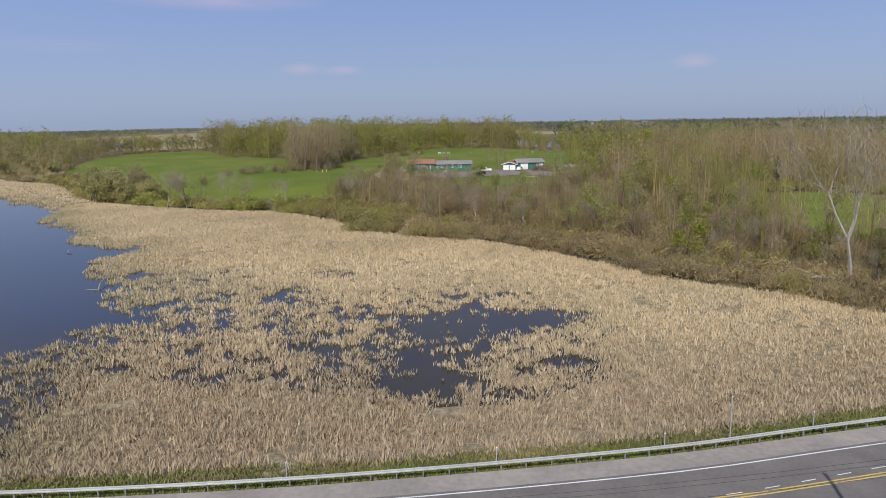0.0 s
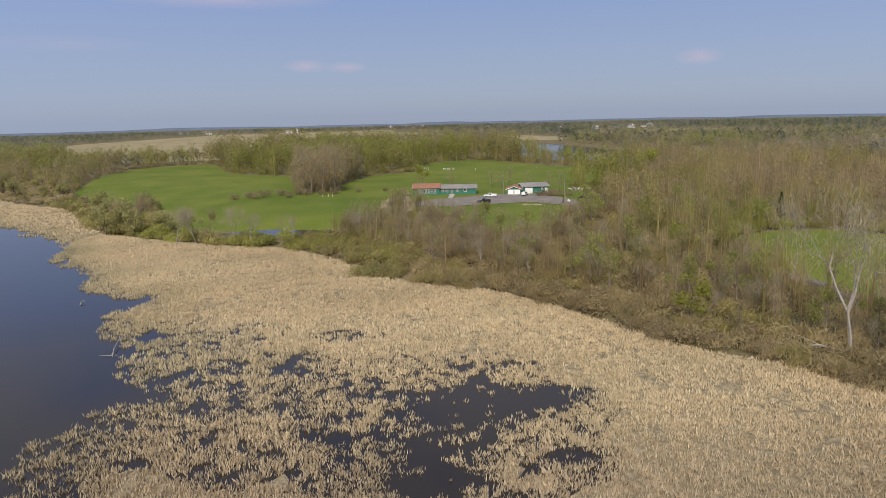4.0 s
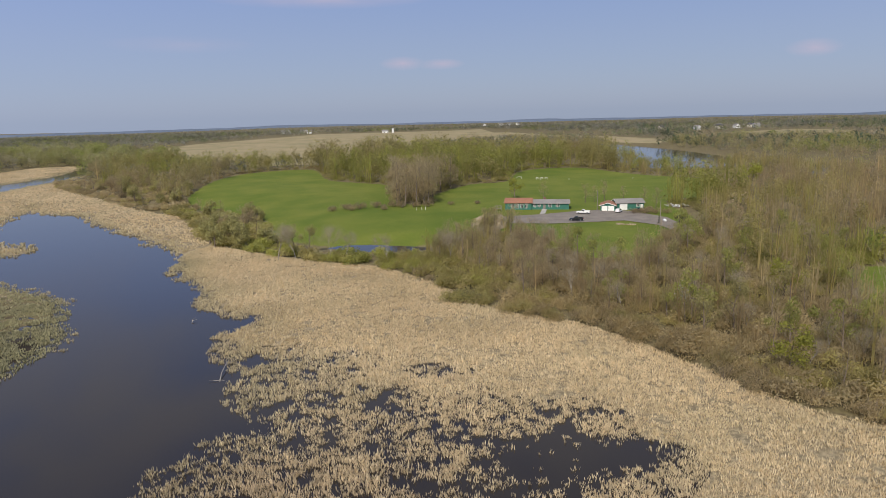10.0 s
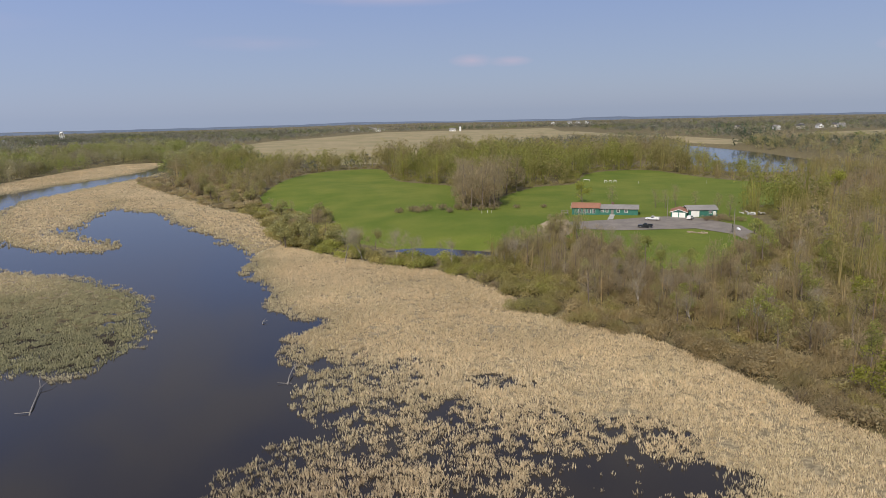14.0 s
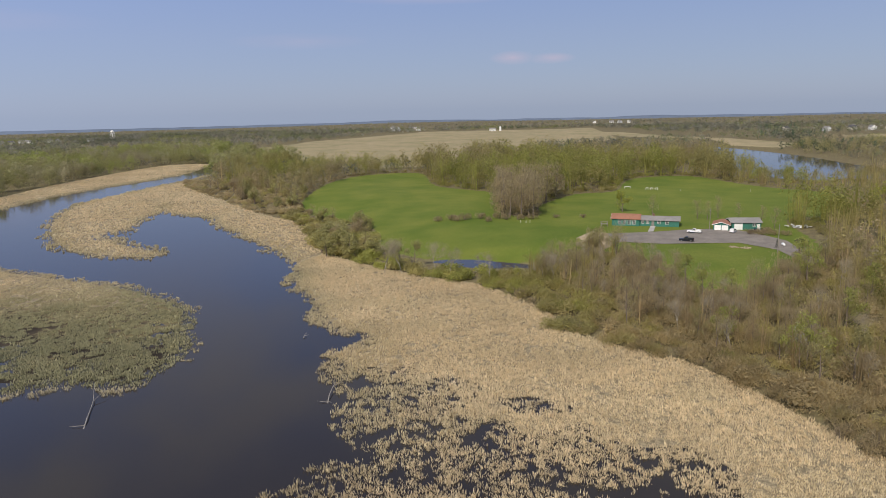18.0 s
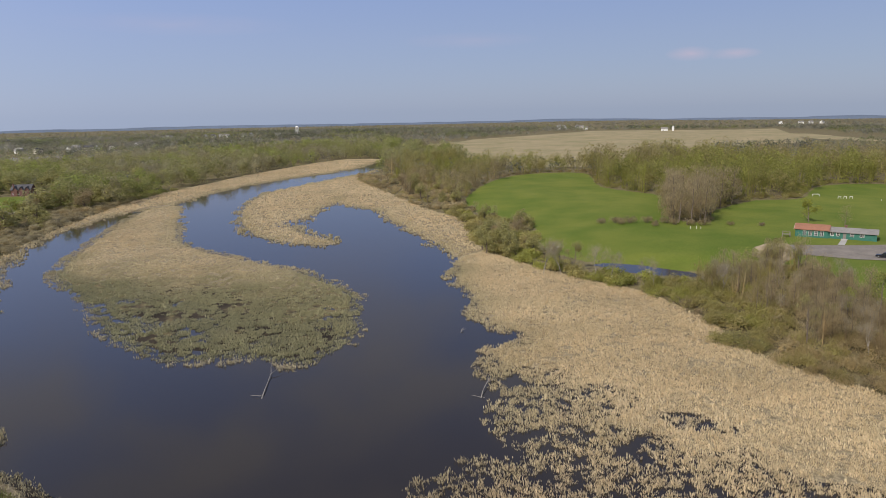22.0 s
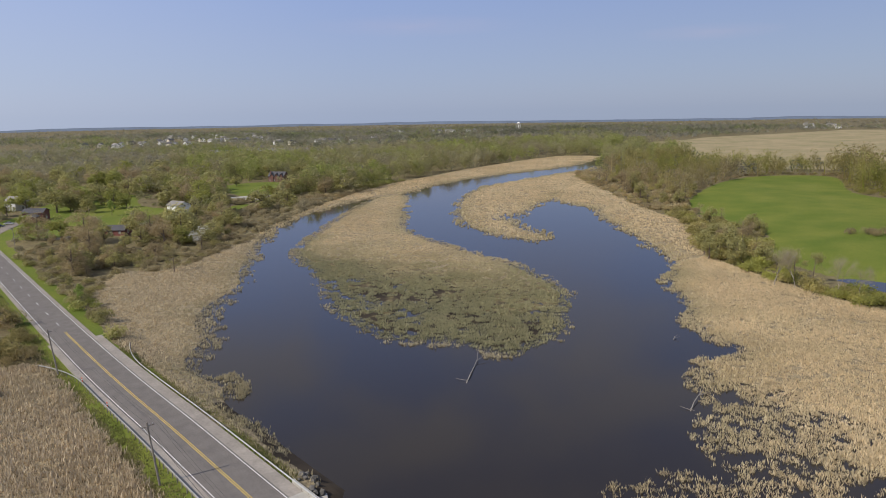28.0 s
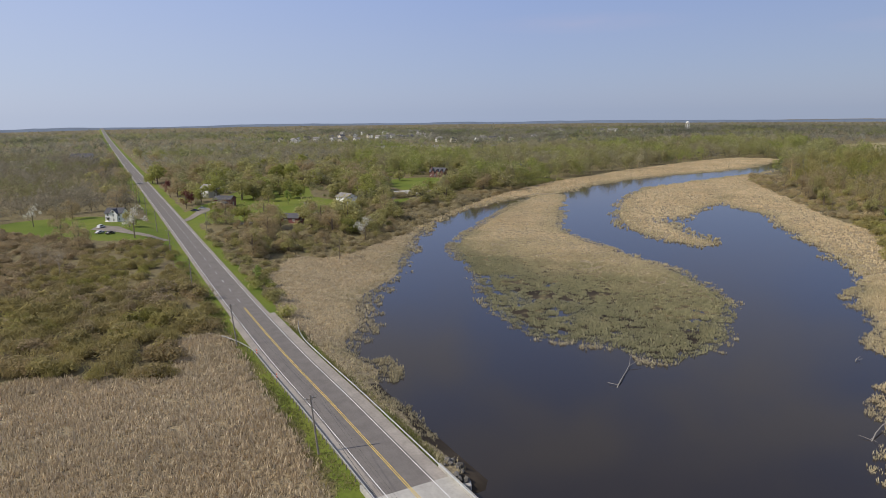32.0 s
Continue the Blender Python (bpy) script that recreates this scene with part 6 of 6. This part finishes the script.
vehicle("pickup", "black", "black pickup truck parked on the grey gravel", -5.5, 243.5, LOT, 176)
vehicle("pickup", "white", "white pickup truck parked near the green house", -3.4, 260.5, LOT, 175)
vehicle("suv", "white", "white SUV parked before the small garage", 9.8, 264.5, LOT, 70)
vehicle("saloon", "dark blue", "dark car parked beside the large garage", 17.2, 268.0, LOT - 0.1, 150)
vehicle("saloon", "black", "dark car at the edge of the drive", 30.5, 251, ground_z(30.5, 251), 10)

# ---- yard and field objects ----
tank = root("propane_tank", pose(24.2, 242.5, YARD + 0.05, 0, 0, 10) @ Matrix.Scale(0.85, 4), "white propane tank on low feet beside the drive", "tank")
bm = cylinder(bmesh.new(), 0, 0.75, -1.0, 1.0, 0.5, 0.5, 14, "Y")
for s in (-1, 1):
    bmesh.ops.create_uvsphere(bm, u_segments=14, v_segments=8, radius=0.5, matrix=Matrix.Translation((0, s * 1.0, 0.75)))
part("shell", bm, M_STEEL_TANK, tank)
part("dome", cylinder(bmesh.new(), 0, 0, 1.2, 1.42, 0.18, 0.15, 10), M_STEEL_TANK, tank)
for s in (-1, 1):
    part("foot", boxed(-0.4, 0.4, s * 0.7 - 0.08, s * 0.7 + 0.08, -0.2, 0.34), M_CONCRETE, tank)


def yard_pole(x, y, tall, label, lamp=False):
    p = root("yard_pole", pose(x, y, ground_z(x, y)), label, "pole")
    part("shaft", cylinder(bmesh.new(), 0, 0, -0.3, tall, 0.13, 0.1, 8), M_POLE, p)
    part("arm", boxed(-0.05, 0.05, -0.6, 0.6, tall - 0.5, tall - 0.38), M_POLE, p)
    if lamp:
        part("lamp_head", boxed(-0.12, 0.12, -0.9, -0.5, tall - 0.55, tall - 0.4, bevel=0.03), M_GALVANISED, p)


yard_pole(21.7, 231.8, 9.0, "wooden service pole standing on the lawn edge")
yard_pole(1.8, 269.6, 7.8, "wooden service pole beside the small garage", True)
yard_pole(-296, 23.5, 8.5, "street lamp pole beside the road", True)

mound = root("dirt_mound", pose(-34, 229, ground_z(-35, 229)), "heap of pale dug dirt behind the shrubs", "dirt mound")
bm = bmesh.new()
bmesh.ops.create_icosphere(bm, subdivisions=4, radius=1.0)
for v in bm.verts:
    n = noise.noise(v.co * 1.7) * 0.25 + noise.noise(v.co * 5) * 0.07
    v.co = Vector((v.co.x * 6.2, v.co.y * 4.4, max(v.co.z, -0.1) * 4.6)) * (1 + n)
part("soil", bm, M_DIRT, mound)

rubble = root("rubble_pile", pose(11, 236.5, YARD), "low spread heap of pale broken stone beside the gravel lot", "rubble")
for k in range(14):
    q = random.Random(50 + k)
    bm = bmesh.new()
    bmesh.ops.create_icosphere(bm, subdivisions=1, radius=0.5)
    for v in bm.verts:
        v.co *= 0.7 + 0.5 * q.random()
    ob = part("stone", bm, M_DIRT, rubble)
    ob.matrix_local = pose(q.uniform(-3, 3), q.uniform(-1.2, 1.2), 0.12, q.uniform(0, 360), 0, q.uniform(0, 360)) @ Matrix.Diagonal((1.3, 1.0, 0.6, 1))
frame_x, frame_y = -36.5, 268.0
swing = root("timber_frame", pose(frame_x, frame_y, ground_z(frame_x, frame_y), 0, 0, 15), "small weathered timber play frame beside the green house", "play frame")
for sx in (-1.2, 1.2):
    for sy in (-0.7, 0.7):
        part("leg", boxed(sx - 0.07, sx + 0.07, sy - 0.07, sy + 0.07, -0.2, 1.9, bevel=0.01), M_POLE, swing)
part("deck", boxed(-1.35, 1.35, -0.8, 0.8, 0.9, 1.0, bevel=0.01), M_POLE, swing)
for sy in (-0.7, 0.7):
    part("rail", boxed(-1.35, 1.35, sy - 0.05, sy + 0.05, 1.84, 1.94, bevel=0.01), M_POLE, swing)

junk = root("scrap_pile", pose(32, 281, ground_z(32, 281)), "low pile of pale scrap and broken boards", "scrap pile")
for k in range(22):
    q = random.Random(k)
    ob = part("board", boxed(-q.uniform(0.4, 1.6), q.uniform(0.4, 1.6), -0.2, 0.2, -0.05, 0.08), M_WHITE_PAINT if k % 3 else M_GREY_SIDING, junk)
    ob.matrix_local = pose(q.uniform(-4, 4), q.uniform(-2, 2), 0.2 + q.uniform(0, 0.9), q.uniform(-25, 25), q.uniform(-25, 25), q.uniform(0, 180))

for x, y, w in ((-42, 399, 3.2), (-31, 395, 1.2), (-28.5, 395, 1.2), (-26, 396, 1.2)):
    g = root("goal_frame", pose(x, y, ground_z(x, y), 0, 0, 15), "small white goal frame standing on the grass", "goal", "goals on the far lawn")
    for s in (-1, 1):
        part("upright", cylinder(bmesh.new(), s * w / 2, 0, 0, 1.1, 0.09, 0.09, 6), M_WHITE_PAINT, g)
    part("crossbar", boxed(-w / 2, w / 2, -0.1, 0.1, 1.05, 1.22), M_WHITE_PAINT, g)
for x, y in ((-13, 392), (22, 396), (-70, 268), (-68, 269), (-66.5, 269.5)):
    g = root("field_post", pose(x, y, ground_z(x, y)), "short pale wooden post standing in the grass", "post", "posts in the lawn")
    part("stake", cylinder(bmesh.new(), 0, 0, -0.2, 1.1, 0.07, 0.06, 6), M_WHITE_PAINT, g)


# ---- dead wood ----
def fallen_branch(name, pts, r, forks, label):
    b = root(name, pose(*pts[0]), label, "fallen branch")
    base = np.array(pts[0])
    part("stem", mesh_from("stem", *tube(np.array(pts) - base, np.linspace(r, r * 0.4, len(pts)), 6), M_PALE_BARK), M_PALE_BARK, b)
    for f in forks:
        part("limb", mesh_from("limb", *tube(np.array(f) - base, np.linspace(r * 0.5, 0.02, len(f)), 4), M_PALE_BARK), M_PALE_BARK, b)


fallen_branch("fallen_branch", [(-94, 76, -0.1), (-96, 78.5, 0.35), (-99, 82, 0.25), (-101.5, 85, 0.5)], 0.11, [[(-101.5, 85, 0.5), (-103, 86.3, 0.9), (-105, 88.5, 1.3)], [(-101, 84.5, 0.45), (-101.6, 87.3, 1.0), (-102.4, 89, 1.2)], [(-94.6, 76.8, 0.2), (-95.8, 76.0, 0.25), (-96.9, 75.9, 0.1)]], "pale forked dead branch lying in the water")
fallen_branch("fallen_branch", [(-60.5, 97.6, -0.1), (-61.5, 100, 0.5), (-62.5, 103, 0.7), (-63, 105, 0.9)], 0.1, [[(-61, 98.3, 0.1), (-59.6, 97.6, 0.3)], [(-60.7, 97.9, 0.1), (-62.4, 97.4, 0.3)], [(-62.5, 103, 0.7), (-61.6, 105, 1.1)]], "pale dead branch leaning out of the water")
fallen_branch("fallen_branch", [(-84, 127, 0.0), (-84.4, 128, 0.4), (-84.6, 129.3, 0.5)], 0.09, [[(-84.2, 127.6, 0.3), (-83.4, 128.4, 0.6)]], "small dark snag standing in the water")
fallen_branch("fallen_branch", [(49, 99, 1.2), (46, 100, 1.6), (43, 100.5, 1.2), (40, 101.4, 1.6)], 0.2, [[(46, 100, 1.6), (44, 102, 2.3), (42, 103.5, 2.7)], [(47, 99.6, 1.5), (45.5, 98.2, 2.0), (44, 97, 2.2)], [(43, 100.5, 1.2), (41, 99.5, 1.9)]], "pale fallen tree lying at the reed edge")
for k, (x, y, h) in enumerate(((56, 141, 6.5), (57.5, 137, 6.0), (55, 131, 6.8), (59, 128, 5.2), (54, 126, 7.0), (52, 135, 5.5))):
    fallen_branch("dead_trunk", [(x, y, ground_z(x, y) - 0.2), (x + 0.15, y + 0.1, ground_z(x, y) + h * 0.5), (x + 0.1, y - 0.1, ground_z(x, y) + h)], 0.11, [[(x + 0.1, y, ground_z(x, y) + h * 0.6), (x + 0.7, y + 0.3, ground_z(x, y) + h * 0.8)]], "slim dead pale trunk standing upright")


# ---- houses to the west ----
def house(name, label, x, y, turn, length, width, h, rise, wall, roof, trim=None, stack=None, ridge="x", storeys=1, size=1.0):
    b = root(name, pose(x, y, ground_z(x, y) - 0.05, 0, 0, turn) @ Matrix.Scale(size, 4), label, "house")
    gable_body(b, -length / 2, length / 2, -width / 2, width / 2, h, rise, wall, roof, ridge, trim=trim)
    for s in range(storeys):
        n = max(2, int(length / 3))
        for k in range(n):
            u = -length / 2 + (k + 0.5) * length / n
            window(b, u, -width / 2 - 0.01, 0.9 + 2.7 * s, 0.9, 1.3, "s", M_WHITE_PAINT)
        window(b, length / 2 + 0.01, 0, 0.9 + 2.7 * s, 0.9, 1.3, "e", M_WHITE_PAINT)
    panel_door(b, -length / 2 + length * 0.36, -width / 2 - 0.012, 1.0, 2.05, 3, M_POST, "front_door")
    if stack:
        chimney(b, stack[0], stack[1], h, h + rise + 0.9, 0.8, M_BRICK_WALL)
    return b


white_house = house("white_house", "two-storey white farmhouse with a dark gabled roof beside the road", -341, -11, 62, 11, 8, 5.4, 2.8, M_WHITE_PAINT, M_SHINGLE_DARK, trim=M_WHITE_PAINT, storeys=2, size=0.72)
gable_body(white_house, -1.5, 3.2, -5.6, 0, 5.4, 2.4, M_WHITE_PAINT, M_SHINGLE_DARK, "y", trim=M_WHITE_PAINT)
for z in (0.9, 3.6, 6.0):
    window(white_house, 0.85, -5.61, z, 0.9, 1.3 if z < 6 else 0.9, "s", M_WHITE_PAINT)
part("porch", boxed(-5.4, -1.5, -5.6, -4.02, -0.3, 0.3, bevel=0.03), M_WHITE_PAINT, white_house)
part("porch_roof", boxed(-5.6, -1.5, -5.8, -4.02, 2.5, 2.68, bevel=0.03), M_SHINGLE_DARK, white_house)

split = house("maroon_house", "maroon split-level house with two stepped gables", -373, 40, 62, 9, 8, 4.0, 1.4, M_MAROON_SIDING, M_SHINGLE_DARK, trim=M_WHITE_PAINT)
gable_body(split, -4.0, 3.0, -9, -4, 2.5, 1.3, M_MAROON_SIDING, M_SHINGLE_DARK, "y", trim=M_WHITE_PAINT)
house("maroon_cabin", "low maroon cabin among the shrubs", -304, 61, 50, 8.5, 6, 2.4, 1.5, M_MAROON_SIDING, M_SHINGLE_DARK, trim=M_WHITE_PAINT)
house("white_shed", "small white garden shed on the lawn", -347, 78, 60, 2.6, 2.4, 2.0, 0.9, M_WHITE_PAINT, M_SHINGLE_GREY)
house("grey_house", "two-storey white house with a broad grey roof", -352, 100, 20, 11, 8, 4.9, 2.0, M_WHITE_PAINT, M_SHINGLE_GREY, trim=M_WHITE_PAINT, storeys=2, size=0.86)
mansion = house("brick_house", "large red brick house with steep gables and chimneys", -468, 205, 40, 14, 9, 4.6, 3.4, M_BRICK_WALL, M_SHINGLE_DARK, stack=(-5.5, -2.5), size=0.85)
for u in (-3.5, 0.8, 5.0):
    gable_body(mansion, u - 1.3, u + 1.3, -5.2, -2.5, 5.0, 1.8, M_BRICK_WALL, M_SHINGLE_DARK, "y")
house("cottage", "low white-walled cottage near the reed bank", -497, 292, 55, 10, 7, 2.6, 2.0, M_WHITE_PAINT, M_SHINGLE_DARK)
house("grey_cottage", "pale gabled house behind the maroon house", -421, 37, 30, 9, 8, 4.6, 2.6, M_GREY_SIDING, M_SHINGLE_GREY, trim=M_WHITE_PAINT)
house("roadside_hall", "dark roadside hall with a pale-edged roof", -820, -52, 70, 22, 14, 4.5, 4.0, M_GREY_SIDING, M_SHINGLE_DARK, trim=M_WHITE_PAINT)
house("south_house", "pale house among the southern woods", -700, -92, 40, 12, 8, 3.0, 2.2, M_WHITE_PAINT, M_SHINGLE_GREY)
house("south_house", "grey-roofed house among the southern woods", -760, -140, 20, 14, 8, 3.0, 2.2, M_BEIGE_SIDING, M_SHINGLE_GREY)

vehicle("suv", "white", "white SUV parked beside the white farmhouse", -322, -17, ground_z(-322, -17), 150)
vehicle("saloon", "black", "black car parked on the farmhouse drive", -304, -13, ground_z(-304, -13), 140)
vehicle("saloon", "silver", "silver car parked on the farmhouse drive", -307, -17, ground_z(-307, -17), 140)
vehicle("saloon", "dark blue", "dark car parked on the roadside drive", -361, 24, ground_z(-361, 24), 60)
vehicle("saloon", "silver", "silver car parked beside the red tree", -365, 28, ground_z(-365, 28), 60)
flat_patch("drive_south", [(-284, 9), (-282, 6), (-306, -10), (-318, -21), (-330, -18), (-322, -10), (-306, -5)], M_GRAVEL, "grey gravel drive to the white farmhouse", "drive", 0.12)
flat_patch("drive_west", [(-336, 16), (-333, 18), (-356, 30), (-368, 34), (-370, 30), (-358, 24)], M_GRAVEL, "gravel drive to the maroon house", "drive", 0.12)
flat_patch("lane_west", [(-306, 37), (-303, 36), (-332, 86), (-352, 100), (-376, 136), (-392, 150), (-400, 166), (-394, 168), (-380, 154), (-370, 138), (-344, 98), (-335, 88)], M_GRAVEL, "pale lane between the western lawns", "lane", 0.12)
flat_patch("paved_court", [(-378, 138), (-384, 158), (-398, 156), (-396, 142)], M_CONCRETE, "pale paved court beside the lawn", "court", 0.2)

# the distant housing estate
estate = [house("estate_house", "distant %s house with a grey gabled roof" % w, -1000 - 20 * k, -1500, 0, 11, 8, 4.6, 2.6, m, r) for k, (w, m, r) in enumerate((("white", M_WHITE_PAINT, M_SHINGLE_GREY), ("beige", M_BEIGE_SIDING, M_SHINGLE_DARK), ("grey", M_GREY_SIDING, M_SHINGLE_GREY)))]
er = random.Random(3)
for (xa, ya), (xb, yb), n in (((-1190, 225), (-1150, 345), 12), ((-1190, 400), (-1250, 520), 12), ((-735, 262), (-700, 400), 12), ((-1300, 300), (-1330, 560), 14), ((-1010, 420), (-990, 620), 10), ((-1400, 900), (-1250, 1100), 10), ((-640, 1500), (-900, 1900), 8), ((100, 1230), (320, 1300), 7), ((-1500, 400), (-1560, 800), 12)):
    for k in range(n):
        t = (k + 0.5) / n
        x, y = xa + (xb - xa) * t + er.uniform(-45, 45), ya + (yb - ya) * t + er.uniform(-30, 30)
        h = copy_thing(er.choice(estate), pose(x, y, ground_z(x, y), 0, 0, er.choice((20, 60, 110, 150)) + er.uniform(-8, 8)))
        h["group"] = "houses of the distant estate"
for k, h in enumerate(estate):
    h.matrix_world = pose(-1230 - 15 * k, 460 + 30 * k, ground_z(-1230, 460), 0, 0, 40)
    h["group"] = "houses of the distant estate"
M_PINK_ROOF = material("pinkish-grey roofing", (0.25, 0.22, 0.215), 0.9, vary=0.12, scale=0.6)
long_hall = root("long_hall", pose(-815, 335, ground_z(-815, 335), 0, 0, 68), "very long low building with a pale grey roof", "building")
gable_body(long_hall, -58, 58, -6, 6, 3.2, 2.2, M_GREY_SIDING, M_PINK_ROOF)
for k in range(7):
    gable_body(long_hall, -52 + k * 16, -46 + k * 16, -10, -3, 4.2, 2.6, M_WHITE_PAINT, M_PINK_ROOF, "y")
for k in range(20):
    window(long_hall, -55 + k * 5.8, -6.01, 1.2, 1.6, 1.6, "s", M_WHITE_PAINT)

tower = root("water_tower", pose(-1250, 1185, ground_z(-1250, 1185)) @ Matrix.Scale(0.75, 4), "white water tower with a rounded tank on legs", "water tower")
bm = bmesh.new()
bmesh.ops.create_uvsphere(bm, u_segments=20, v_segments=12, radius=5.0)
bmesh.ops.scale(bm, vec=(1, 1, 0.75), verts=bm.verts[:])
bmesh.ops.translate(bm, vec=(0, 0, 24), verts=bm.verts[:])
part("tank", bm, M_WHITE_PAINT, tower)
part("riser", cylinder(bmesh.new(), 0, 0, 0, 22, 1.0, 1.0, 10), M_WHITE_PAINT, tower)
for k in range(6):
    a = k * math.pi / 3
    ob = part("leg", mesh_from("leg", *tube([(7 * math.cos(a), 7 * math.sin(a), -1), (5.8 * math.cos(a), 5.8 * math.sin(a), 24)], [0.4, 0.35], 6), M_WHITE_PAINT), M_WHITE_PAINT, tower)
barn = house("white_barn", "distant white barn at the edge of the stubble field", -442, 1450, 20, 13, 8, 4, 3.0, M_WHITE_PAINT, M_SHINGLE_GREY)
silo = root("silo", pose(-425, 1452, ground_z(-425, 1452)) @ Matrix.Scale(0.75, 4), "tall white silo beside the distant barn", "silo")
part("drum", cylinder(bmesh.new(), 0, 0, -1, 12, 3, 3, 14), M_WHITE_PAINT, silo)
part("dome", cylinder(bmesh.new(), 0, 0, 12, 14, 3, 0.6, 14), M_GREY_SIDING, silo)
for k, (x, y) in enumerate(((-330, 2540), (-300, 2530), (-265, 2500), (-400, 2600))):
    h = copy_thing(estate[0], pose(x, y, ground_z(x, y), 0, 0, 20 + 30 * k))
    h.scale = (1.4, 1.2, 1.3)
    h["group"] = "houses of the distant estate"

for t in KINDS.values():
    for o in (*t.children_recursive, t):
        bpy.data.objects.remove(o)
